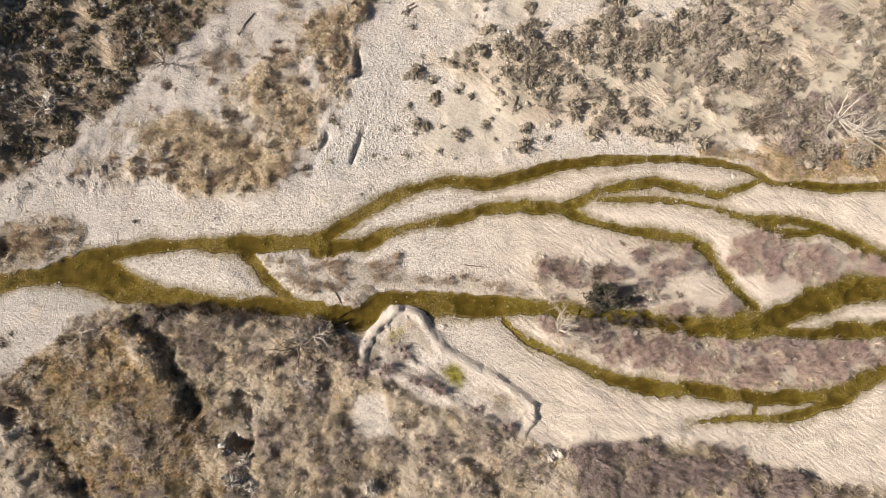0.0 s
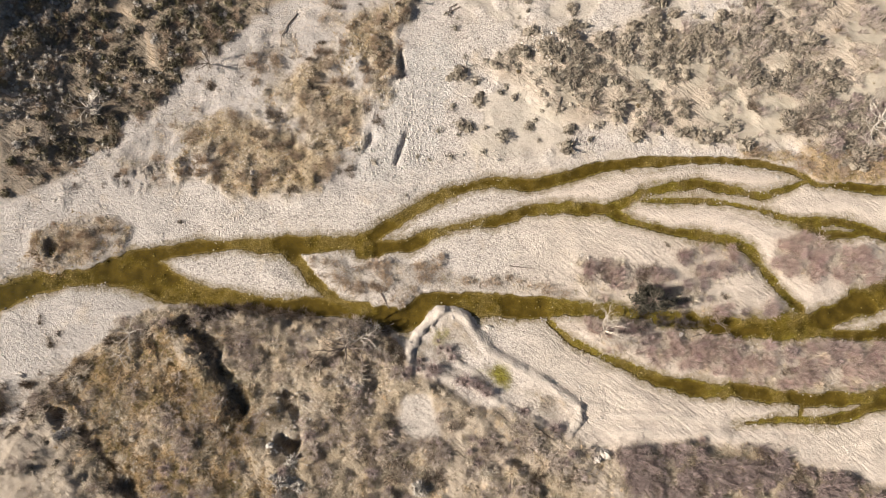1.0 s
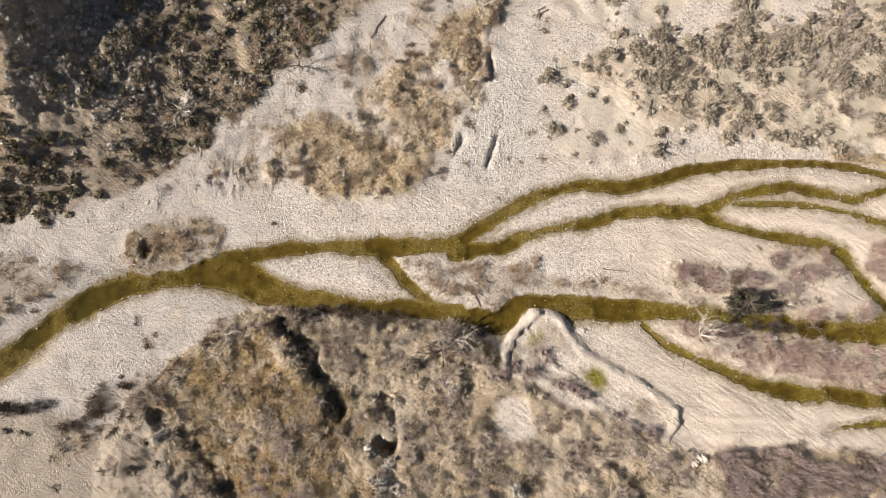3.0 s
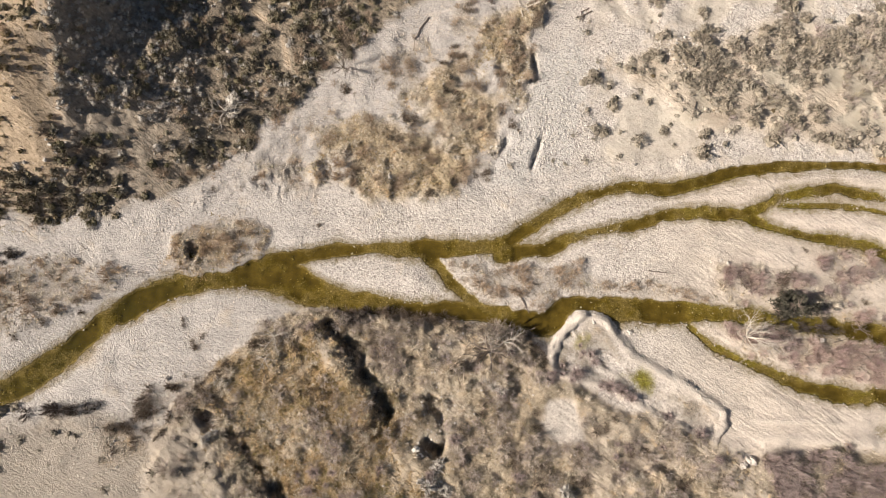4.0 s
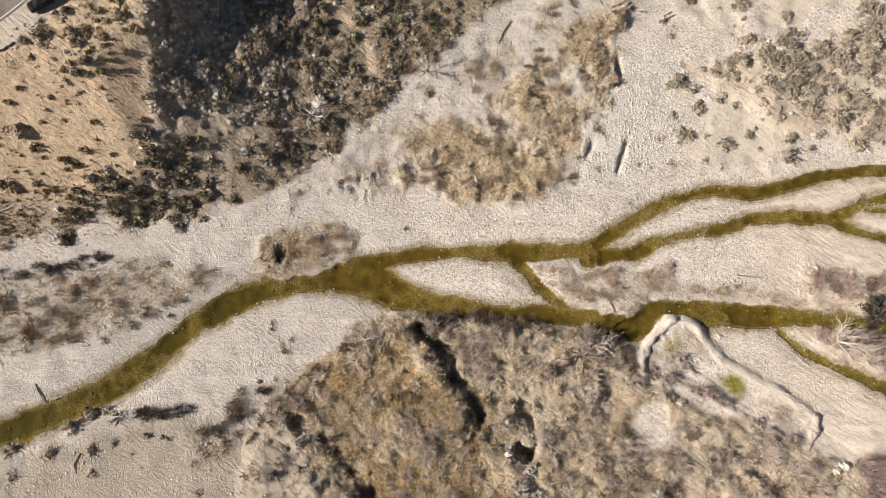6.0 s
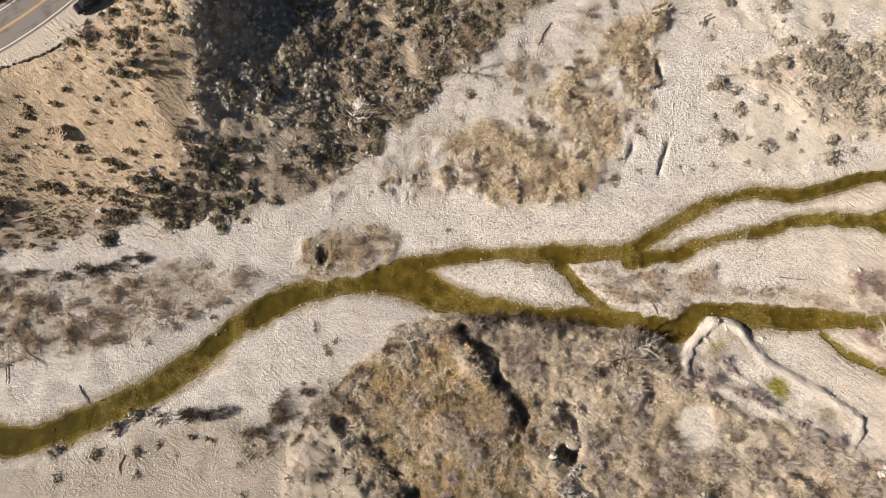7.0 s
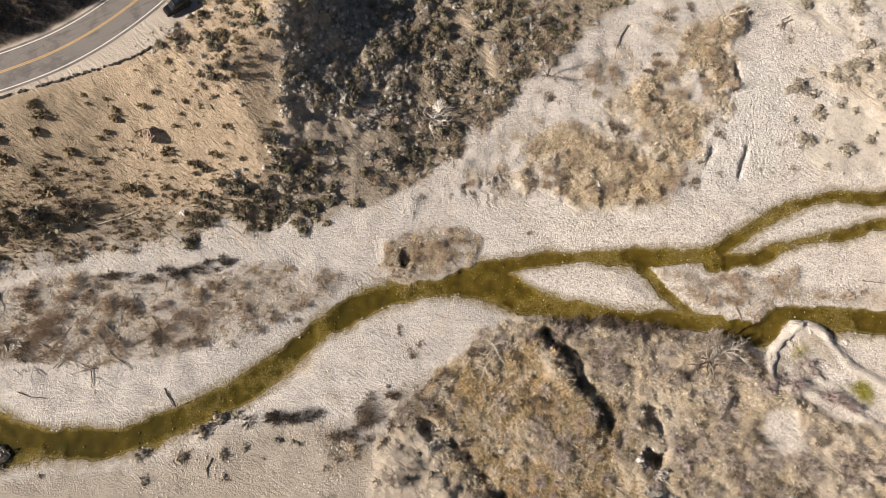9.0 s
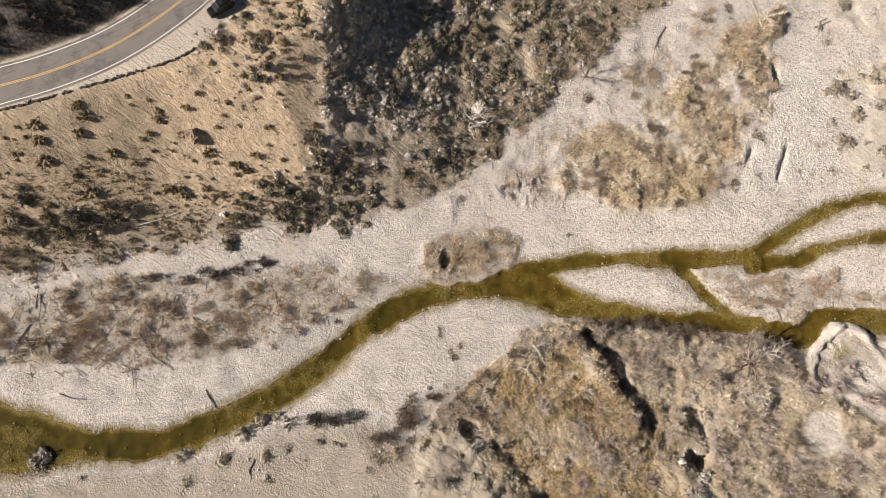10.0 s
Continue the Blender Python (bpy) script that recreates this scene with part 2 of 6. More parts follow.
def plain_material(name, colour, rough, metal=0.0, specular=0.5):
    m = Nodes(name)
    m.shade(m.mix(m.span(m.noise(4.0, 4), 0.3, 0.7, 0.0, 0.25), colour, tuple(v * 0.7 for v in colour)), rough, specular=specular)
    m.bsdf.inputs["Metallic"].default_value = metal
    return m.mat


MAT_GROUND, MAT_WATER = ground_material(), water_material()
MAT_SAGE = plant_material("sagebrush_leaves", (0.20, 0.175, 0.14), (0.64, 0.575, 0.475), (0.42, 0.36, 0.275), through_light=0.30, kinds=(((0.60, 0.53, 0.44), 0.55),))
MAT_CHAP = plant_material("chaparral_leaves", (0.105, 0.09, 0.065), (0.54, 0.48, 0.37), (0.24, 0.20, 0.13), through_light=0.25, kinds=(((0.24, 0.215, 0.11), 0.50), ((0.50, 0.46, 0.40), 0.58)))
MAT_SILVER = plant_material("silver_leaves", (0.30, 0.28, 0.25), (0.78, 0.73, 0.66))
MAT_BRUSH = plant_material("brown_twigs", (0.20, 0.145, 0.10), (0.72, 0.58, 0.44), (0.44, 0.33, 0.24))
MAT_DARK_LEAF = plant_material("evergreen_leaves", (0.03, 0.03, 0.022), (0.14, 0.13, 0.10))
MAT_UMBER = plant_material("umber_twigs", (0.05, 0.037, 0.027), (0.34, 0.265, 0.20))
MAT_SLOPE = plant_material("slope_shrub_leaves", (0.07, 0.052, 0.03), (0.34, 0.265, 0.16), (0.22, 0.165, 0.09))
# twig colour darkened to carry the shade of the hollows
MAT_GLOOM = plant_material("shade_dark_twigs", (0.06, 0.05, 0.045), (0.22, 0.18, 0.15))
MAT_STEM = wood_material("shrub_stems", (0.10, 0.08, 0.06), (0.24, 0.20, 0.16))
MAT_WILLOW = plant_material("willow_twigs", (0.26, 0.17, 0.145), (0.95, 0.78, 0.70), (0.52, 0.39, 0.34), through_light=0.3, kinds=(((0.95, 0.84, 0.72), 0.55), ((0.60, 0.42, 0.42), 0.54)))
MAT_GREY_TWIG = plant_material("grey_twigs", (0.20, 0.16, 0.135), (0.88, 0.78, 0.69), (0.52, 0.44, 0.38), kinds=(((0.40, 0.34, 0.20), 0.52), ((0.50, 0.40, 0.40), 0.54)))
MAT_STRAW = plant_material("straw_grass", (0.22, 0.165, 0.10), (0.95, 0.84, 0.66), kinds=(((0.88, 0.62, 0.33), 0.55), ((0.34, 0.30, 0.17), 0.54)))
MAT_FOUNTAIN = plant_material("bunch_grass", (0.30, 0.25, 0.19), (0.95, 0.87, 0.74), (0.72, 0.58, 0.40))
MAT_MAUVE = plant_material("mauve_twigs", (0.13, 0.10, 0.095), (0.60, 0.49, 0.46), (0.38, 0.305, 0.285))
MAT_RUST = plant_material("rusty_grass", (0.16, 0.105, 0.045), (0.74, 0.55, 0.31), kinds=(((0.36, 0.30, 0.12), 0.50), ((0.95, 0.70, 0.44), 0.56)))
MAT_REED = plant_material("green_reeds", (0.17, 0.15, 0.02), (0.38, 0.34, 0.06))
MAT_STONE = rock_material("river_stone", (0.30, 0.275, 0.25), (0.52, 0.475, 0.425))
MAT_PALE_ROCK = rock_material("pale_boulder", (0.40, 0.37, 0.34), (0.60, 0.56, 0.51))
MAT_DARK_ROCK = rock_material("brown_rock", (0.14, 0.10, 0.075), (0.28, 0.21, 0.16))
MAT_BLEACHED = wood_material("bleached_wood", (0.40, 0.36, 0.31), (0.66, 0.61, 0.54))
MAT_DARK_WOOD = wood_material("weathered_wood", (0.10, 0.08, 0.066), (0.29, 0.24, 0.20))


# ---- plan, in metres ----
CHANNELS = {}
CHANNELS["main_west"] = [(-173.4, -9, 11), (-164.8, -13.2, 12.6), (-157.1, -16.9, 13), (-151.3, -16.9, 11.5), (-146.4, -17.2, 7.6), (-140.6, -17.3, 5.2), (-132.9, -17.1, 5.3), (-126.2, -15.7, 5), (-118.8, -12.8, 5.1), (-111.2, -8.9, 5), (-105.4, -5.1, 5.1), (-100.5, -1.1, 5), (-95.6, 3.3, 4.8), (-89.6, 7.1, 4.8), (-83.4, 9.7, 4.8), (-77.2, 10.8, 4), (-71, 11.7, 5.4), (-65.8, 11.9, 7.6), (-60.1, 10.2, 6.2)]
CHANNELS["north_branch"] = [(-67.2, 14, 5), (-61.2, 15.5, 2.9), (-55, 16.8, 2.4), (-47.8, 17.2, 2.3), (-38.3, 17.1, 3.6), (-29.9, 17.1, 3.9), (-23.7, 17.9, 4.3), (-19.5, 20.3, 3.2), (-15.3, 23.1, 2.6), (-10.1, 26.2, 2.8), (-4.7, 28.4, 2.6), (1.7, 29.5, 2.4), (8.2, 29, 2.4), (14.7, 30.5, 2.4), (21.3, 32.6, 2.5), (28.9, 33.6, 2.3), (37.7, 34.2, 2.1), (45.3, 34.2, 1.9), (53, 33.6, 1.5), (58.4, 32.5, 1.5), (63.6, 29.6, 2), (71.3, 29.1, 2.3), (77.8, 28.4, 2.1), (85.5, 29, 2.2), (93.3, 29.7, 2.6)]
CHANNELS["middle_branch"] = [(-23.6, 16.6, 3.9), (-15.2, 17, 3.2), (-11, 19.4, 2.1), (-5.7, 20.7, 1.9), (1.7, 22.1, 2.1), (9.2, 24.1, 2.4), (15.7, 24.6, 2.4), (23.2, 24.4, 2.6), (26.5, 25.8, 2.2), (29.8, 27.4, 2.2), (35.2, 28.8, 1.8), (41.8, 29.5, 1.9), (47.2, 28.1, 2.1), (52.5, 27, 1.9), (57, 28.1, 1.7), (61.5, 30, 1.3)]
CHANNELS["island_branch"] = [(23.2, 23.9, 2.2), (28.4, 21.7, 1.5), (33.7, 20.3, 1.6), (39.1, 19.6, 1.8), (45.4, 18.5, 1.9), (49.6, 16.6, 2.1), (51.5, 13.4, 1.6), (53.4, 10.7, 1.7), (55.4, 8.1, 1.7), (58.3, 5.4, 1.7)]
CHANNELS["reed_branch"] = [(27.6, 26.3, 1.6), (37.3, 26.1, 1.1), (44.8, 25.8, 1.2), (51.3, 24.6, 1.4), (57.6, 22.7, 1.5), (61.9, 21.8, 2), (66.2, 22.3, 1.5), (70.5, 21.2, 1.8), (73.6, 20.1, 2.1), (77.7, 18.3, 2.1), (82.8, 15.6, 2.2), (91.1, 12.3, 2.5)]
CHANNELS["reed_loop"] = [(59.7, 21.5, 1.2), (63.8, 19.6, 1.7), (69.2, 19.6, 1.3), (72.6, 20.4, 1.3)]
CHANNELS["link"] = [(-37.8, 16.4, 2.2), (-34.5, 13.2, 2.6), (-32.3, 10.6, 2.2), (-29.6, 8, 2), (-26.4, 5.9, 1.7)]
CHANNELS["south_main"] = [(-69.1, 12.3, 7.5), (-62.8, 10.8, 7.5), (-56.4, 8.4, 5.9), (-50.1, 6.9, 4.1), (-44.8, 6.3, 4.1), (-37.6, 5.6, 3.8), (-29.4, 5.3, 3.9), (-22.2, 4.8, 4.3), (-14.9, 3.2, 5.1), (-9.8, 6.7, 5.9), (-4.6, 6.7, 6.1), (3.8, 5.9, 5.7), (12.1, 5.4, 4.6), (17.3, 5.3, 3.6), (22.5, 5.4, 2.8), (28.8, 4.3, 2.2), (39.2, 2.8, 3.4), (46.5, 2.2, 4.1), (53.8, 2.1, 5.2), (59.1, 2.2, 5.5), (64.6, 4.3, 4.4), (70.1, 7, 5.8), (75.6, 8.6, 5.4), (83.1, 9.1, 5.4), (91.8, 9.8, 5.6)]
CHANNELS["south_east"] = [(61.1, 1.3, 1.9), (68.4, 0.6, 2.3), (74.8, 1.2, 3.1), (82.2, 1.3, 3.5), (90.7, 1.6, 3.6)]
CHANNELS["side"] = [(11, 3.3, 1.3), (15.1, -0.3, 1.5), (20.2, -2.9, 1.5), (25.3, -4.9, 1.9), (30.4, -7.4, 2.4), (36.5, -8.9, 2.9), (44.7, -9.4, 3), (52.8, -10.4, 2.4), (59, -10.9, 2.7), (66.2, -10.9, 2.7), (73.6, -9.8, 3.3), (78, -7.6, 3.7), (81.3, -6, 3.7), (89.1, -2.8, 4.1)]
CHANNELS["side_loop"] = [(73.5, -10.4, 3.3), (69.2, -12.2, 2.5), (64.9, -14, 2.2), (59.7, -14.6, 1.7), (52.5, -14.5, 1.1), (47.4, -14.9, 0.3), (44.8, -15.3, 0.1)]
CHANNELS["side_link"] = [(57.4, -11, 0.7), (56.6, -12.9, 0.6), (56.1, -14.3, 0.7)]
ZONE_HILL = [(-180.6, 13.7), (-160.6, 13.8), (-150.9, 14.2), (-141.2, 15.9), (-131.5, 18.6), (-121.2, 20.8), (-110.9, 22.1), (-98.4, 23.1), (-92.1, 25.5), (-83.7, 27.9), (-74.2, 34.9), (-64.4, 43.5), (-56.6, 51.3), (-51.1, 57.5), (-43.3, 63.2), (-34, 70), (-23.3, 80.1), (-19.5, 135.6), (-187.1, 116.4)]
ZONE_GRASS_BANK = [(-60.3, 32.4), (-57.8, 38.5), (-49.3, 42.1), (-42.4, 46.2), (-37.6, 50.5), (-32.9, 56.5), (-27, 61.9), (-20.5, 64.6), (-13.9, 67.7), (-15.9, 58.7), (-17.5, 52.9), (-20.1, 48.4), (-22.2, 41.7), (-25.9, 35.9), (-27.3, 31.6), (-33.6, 28.3), (-41, 26.5), (-49.5, 27.1), (-55.8, 29.1)]
ZONE_COBBLE = [(-21.2, 47.8), (-15.9, 56.4), (-9.3, 59), (-4.3, 51.9), (-8.6, 45.1), (-10, 35.1), (-15.5, 30.4), (-26.2, 28.9), (-24.3, 37.2), (-21.1, 42.8)]
ZONE_SCRUB = [(1.2, 53), (10.7, 60.1), (24, 59), (30.8, 62.6), (46.5, 61.6), (58.1, 66.5), (72.7, 76.6), (105.2, 76.9), (101, 38.9), (86.1, 37.2), (65.2, 34.8), (48.8, 37.6), (35.6, 38.6), (28, 40.6), (12.7, 42.4), (5, 47.4)]
ZONE_SOUTH_BANK = [(-85.3, -15.9), (-78.4, -9.1), (-73.4, -2.8), (-67, 2.6), (-60, 5), (-49.8, 5.2), (-44.7, 5.5), (-34.3, 3.6), (-23.1, 2), (-17.9, -0.5), (-15.2, -4.8), (-13.6, -6.5), (-4.5, -9.5), (1.6, -11.9), (11.6, -16.6), (15.7, -17.6), (19.6, -20.6), (23.7, -19.3), (31.8, -18.7), (52.1, -19), (56.8, -22.3), (66.5, -24.7), (91.6, -26.5), (89.8, -39), (-84.2, -37.9)]
ZONE_ORANGE = [(-77.6, -7.9), (-71.1, -2.9), (-59.1, -1.8), (-52.1, -1.7), (-46.5, -11.3), (-41.3, -16.9), (-41.3, -26.2), (-63.4, -26.6), (-69.2, -17.4), (-74.1, -11.7)]
ZONE_PURPLE = [(22.6, -20), (27.8, -18.7), (36.9, -18.6), (41.8, -20.1), (52.1, -19.2), (56.8, -22.3), (66.5, -24.9), (71, -29.7), (25.3, -29.5)]
ZONE_PINK_UPPER = [(54.1, 19.8), (59.6, 21.1), (65.8, 17.7), (73.2, 16.1), (83.8, 14.7), (91.2, 13.4), (90.9, 11.1), (73.7, 10.6), (57.7, 11.2), (53.6, 13.4)]
ZONE_PINK_LOWER = [(18.3, 2.8), (28.7, 1.8), (38, 0.8), (47.4, -0.3), (62, -0.3), (74.6, -0.8), (81.8, -0.3), (89.4, -0.3), (84.7, -4.4), (73.7, -8.9), (61.2, -9.6), (50.9, -8.9), (37.6, -6.4), (28.4, -4.3), (22.3, -1.3)]
ZONE_MID_BRUSH = [(17.5, 13.3), (23.9, 14.6), (33.4, 12.3), (41.7, 10.1), (48.9, 7), (57.2, 5.1), (46.6, 3.9), (38.2, 3.9), (28.8, 5.1), (18.4, 7)]
ZONE_POINT_BRUSH = [(34.7, 18.1), (41.2, 18.7), (48.5, 16), (50.4, 12.3), (43.8, 10.2), (35.6, 14.4)]
ZONE_BAR_BRUSH = [(-34, 14.8), (-23.5, 14.1), (-13, 13.2), (-8.9, 15.4), (-6.7, 11.1), (12.2, 10.1), (18.4, 8), (3.8, 8), (-8.8, 10.1), (-17, 5.9), (-23.3, 6.4), (-29.6, 9)]
ZONE_HOLE_BRUSH = [(-85.2, 18.5), (-80.5, 21.2), (-71, 22.4), (-67.3, 20.4), (-66.3, 15.1), (-71, 12.9), (-79.3, 12.2), (-85.6, 14.2)]
ZONE_WEST_BRUSH = [(-172.6, 4.8), (-160.6, 4.9), (-155, 9.1), (-146.2, 11.3), (-135.1, 12.5), (-120.7, 12.7), (-104.3, 15), (-95, 14.1), (-89.7, 12.1), (-95.8, 7.9), (-103.8, 4.7), (-111.8, 1.6), (-121.7, -1.6), (-129.6, -3.2), (-139.5, -3.8), (-153.4, -3.9), (-171.4, -3.2)]
ZONE_FRINGE = [(48.7, 36.2), (56.5, 37), (67.4, 35.4), (86.2, 37.7), (101, 38.9), (100.1, 30.8), (72.5, 30), (64.8, 30.7), (58.4, 33.1)]
ZONE_MOSS = [(-1.4, -5.8), (1.6, -4.3), (4.2, -6.8), (3.7, -9.3), (0.6, -9.3)]
ZONE_SAND_BANK = [(-165.6, -23.9), (-146.7, -22.8), (-127.7, -20.8), (-116.3, -16.9), (-108.8, -14.1), (-95, -13), (-88.9, -16.7), (-76.1, -14.6), (-69.2, -23), (-67.4, -35.7), (-163.7, -36.4)]
ZONE_PALE = [(-15.3, -10.2), (-10.5, -10.7), (-8.9, -17), (-13.4, -18), (-15.9, -14.1)]
ZONE_SPIT = [(-7.5, 5.4), (-4, 3.8), (0.6, -3.8), (7.8, -7.8), (15.4, -10.3), (16.3, -14.3), (11.7, -15.7), (1.6, -11.5), (-4.5, -9.3), (-13.6, -6.3), (-14.9, -3.3), (-13.3, 0.8)]
RIDGE_SPIT = [(-9.4, 5.2), (-6.6, 5.2), (-4.4, 4.2), (-1.5, 0.2), (0.6, -2.6), (5.0, -4.9), (11.2, -8.3), (15.8, -11.6)]
RIDGE_SPIT_WEST = [(-8.1, 4.9), (-10.3, 3.8), (-13.3, 0.6), (-14.6, -2.5), (-14.5, -4.8)]
GULLY_MID = [(-54.4, 2.4), (-51.6, -0.2), (-49.0, -3.3), (-46.6, -7.6), (-45.2, -10.4), (-43.6, -13.6)]
GULLY_WEST = [(-76.2, -13.4), (-72.6, -15.7), (-68.6, -19.2), (-65.6, -22.4), (-62.6, -26.2), (-59.6, -29.6)]
GULLY_PIT = [(-36.4, -18.4), (-34.6, -18.5)]
GULLY_CUT = [(-36.0, -9.6), (-35.1, -12.1), (-34.2, -14.6)]
GULLY_NORTH = [(-16.8, 56.4), (-16.7, 51.2)]
GULLY_RILL = [(-14.1, 42.8), (-15.6, 38.4), (-17.5, 32.8)]
SCARP_COBBLE = [(-17.2, 51), (-19.6, 46.5), (-21.2, 42), (-22.8, 37), (-25, 32.5)]
ZONE_BANK_EDGE = [(-76, 28), (-68, 35), (-56, 46), (-46, 55), (-38, 61), (-30, 66), (-30, 58), (-40, 50), (-52, 42), (-60, 36), (-58, 28)]
PATH_HILL = [(-73.4, 65.0), (-71.6, 63.2), (-68.1, 61.2), (-66.1, 58.5), (-65.2, 55.6), (-64.4, 52.4)]
ZONE_RIPPLE = [(-76, 27.5), (-72, 31.5), (-63, 34), (-59, 32), (-58, 29), (-66, 27)]
GULLY_TAIL = [(1.6, -18.9), (5.1, -21.3)]
ROAD = [(-330, 4), (-250, 12), (-205, 23), (-166.2, 38.4), (-160.9, 40.8), (-155.5, 42.8), (-150, 44.5), (-144.5, 46.6), (-139, 49.2), (-133.6, 52.6), (-128.2, 56.9), (-123.7, 61.3), (-119.2, 66.7), (-115.7, 72.8), (-113.5, 84), (-111, 110), (-106, 160), (-96, 240)]
ROAD_EDGE = [(-154.9, 38.6), (-149.4, 40.1), (-143.9, 41.8), (-136.6, 44.2), (-131.9, 45.7), (-127.3, 47.3), (-122.8, 49.9), (-118.2, 53.6), (-115.6, 57.7), (-113.1, 63.1)]
CAR = (-118.3, 57.7)
CAR_NOSE = (-121.1, 55.7)
SAGE_SPOTS = [(-2.1, 49.6, 2.5), (2.5, 47.1, 2), (5.4, 46.1, 2.5), (-1.5, 44.3, 1.1), (4.1, 39.6, 2), (-4.8, 40.6, 3.1), (-0.7, 35.1, 2.4), (-7.1, 34.4, 2.6), (8.3, 40.5, 2.9), (10.8, 46.9, 2.3), (22, 41.1, 1.6), (15.9, 39.9, 3.6), (-6.8, 50.2, 3), (-4, 54.5, 1.9), (-11, 33.8, 1.5), (-21.7, 33.2, 2), (-25, 35.5, 1.4), (-13.4, 34.5, 1.5), (10.5, 43.5, 1.4), (-10.3, 51.8, 1.6), (-20.1, 43.9, 1.8), (46.2, 42.4, 2.2), (45, 38.3, 3.1), (55.9, 49.4, 2.3), (59.8, 49.5, 3.4), (36.2, 49.9, 3.4), (73.6, 45.6, 3.5), (-0.4, 40.1, 1.6), (-9.1, 39.5, 2), (-15.4, 26.7, 1.3)]
BANK_SPOTS = [(-102.2, -16.1, 1.9), (-99.7, -16.4, 1.5), (-84.3, -22.7, 2.5), (-81.7, -23.1, 1.9), (-77.6, -17.8, 2.3), (-79, -22.8, 1.9), (-74.9, -21.7, 2.5), (-124.6, -23.1, 2.7), (-111.3, -18.6, 3), (-107.5, -17.3, 2.4), (-62.3, -17.3, 2.8), (-111.1, -22.5, 2.4), (-118.6, -19.3, 3.3), (-125.9, -18.9, 3.2), (-112.9, -12.7, 3.7), (-115.6, -15.1, 3.7), (-92.5, -25.4, 2.3), (-142.9, -22.7, 1.9), (-98.2, -16.8, 1.7), (-104.5, -19.2, 1.1), (-150.8, -20, 5.5), (-110, -12, 2.6), (-93.7, -20.9, 1.9), (-102.4, -21.5, 1.1)]
FACE_SPOTS = [(-142, 39.8, 1.8), (-129.9, 39.9, 1.8), (-130.1, 38.6, 2.4), (-131.8, 36.4, 2.2), (-123, 42.7, 1.7), (-118.1, 41.5, 1.3), (-111.8, 38, 1.9), (-126.7, 36.5, 2.2), (-122.4, 33.7, 2.8), (-114.2, 33.7, 2.8), (-116.4, 31.4, 2.4), (-130, 27.8, 2.9), (-128.2, 27.4, 3.4), (-123.7, 28, 2), (-134.8, 31.4, 1.8), (-142.8, 26.5, 3.5), (-149, 33.9, 2.8), (-141.3, 38.1, 3), (-149.4, 36.4, 3.1), (-142.7, 35.5, 2.5), (-138.1, 32.9, 2.7), (-148.8, 31, 3.3), (-120.9, 27.2, 2.2), (-117.8, 31.8, 1.7), (-134.4, 41.6, 1.3), (-125.2, 40.5, 2.2), (-115.2, 45.5, 1.5), (-112.3, 28.8, 2.1), (-120.4, 37.8, 1.5), (-125, 32.4, 1.1)]
GLOOM_SPOTS = [(-146.1, 22.7, 5.9), (-142.9, 21.1, 6.6), (-148.7, 19.9, 5.3), (-140.1, 22.1, 5.4), (-153.6, 18.8, 4.9), (-145.1, 19.1, 4.8), (-150.1, 21.7, 4.3), (-110.3, 28.9, 4.9), (-107.9, 27.1, 5.4), (-112.4, 27.9, 3.9), (-110.1, 25.2, 4.7), (-104.2, 36.3, 4.2), (-103.8, 34.5, 3.8), (-98.8, 35.6, 3.5), (-115.9, 23.1, 3.3), (-55.3, 58.9, 4.1), (-54.1, 64.2, 3.7), (-56.5, 56, 3.1), (-94.6, 27.6, 4.6), (-79.6, 36.8, 3.8), (-153.9, 25.2, 4.4), (-98, 32.1, 4.2), (-102, 31.9, 3.6), (-155.7, 21.5, 4.9), (-137, 24.1, 4.6)]
SILVER_SPOTS = [(-91.9, 45, 3), (-87.8, 35.3, 2.9), (-81.7, 36.6, 2.8), (-85.3, 36, 1.9), (-93.9, 34, 1.9), (-90.2, 54, 1.5), (-89.1, 51, 2), (-91.7, 57.5, 1.6), (-94.6, 55.1, 2.2), (-93.6, 52.1, 1.9), (-98.5, 59.7, 1.3), (-101.3, 49.9, 1.9), (-96.8, 49.6, 1.5), (-84.5, 49.8, 2), (-88.2, 56.2, 2), (-85.8, 62.4, 2.5), (-94.7, 43.3, 2.5), (-74.3, 45.5, 5.1), (-75.4, 43.1, 4.4), (-67.2, 50.2, 2.3), (-97.9, 55.1, 1.7), (-100, 32, 2.5)]
GULLY_SILVER = [(-35.6, -21.5, 2.9), (-35.5, -24.8, 3.3), (-33.5, -25.5, 2.7), (-24.1, -8.2, 2.6), (-25.6, -7.2, 1.9), (-12.7, -25.6, 2.8), (-37.8, -24.3, 2), (-75.4, -16.8, 2.6), (-76.2, -14, 2.3)]
PALE_ROCKS = [(-38.8, -18.7, 2.4), (82.2, 57.4, 2), (35.5, 0.8, 1.5), (-24.6, -7.4, 1.7), (12.9, 59.5, 1.2), (20.6, -20.2, 3.2), (19.1, -21.2, 2.4), (-13, -10.2, 0.6), (-6.6, 3.8, 1)]
DARK_ROCKS = [(-124.4, 36.1, 3.3), (-125.3, 36.5, 2.2), (-126.3, 36.3, 1.5)]
SLOPE_ROCKS = [(-108.8, 41.3, 1), (-121.3, 23.9, 2.2), (-116.5, 26.4, 1.5), (-109.3, 28, 1.1), (-105.2, 35.2, 1), (-102.3, 35, 0.8), (-117.4, 27.3, 0.9), (-104.8, 34.5, 1.5), (-127.7, 42.1, 0.9), (-113.2, 38.1, 0.6), (-106, 31.8, 1.3), (-111.7, 27.4, 1.3)]
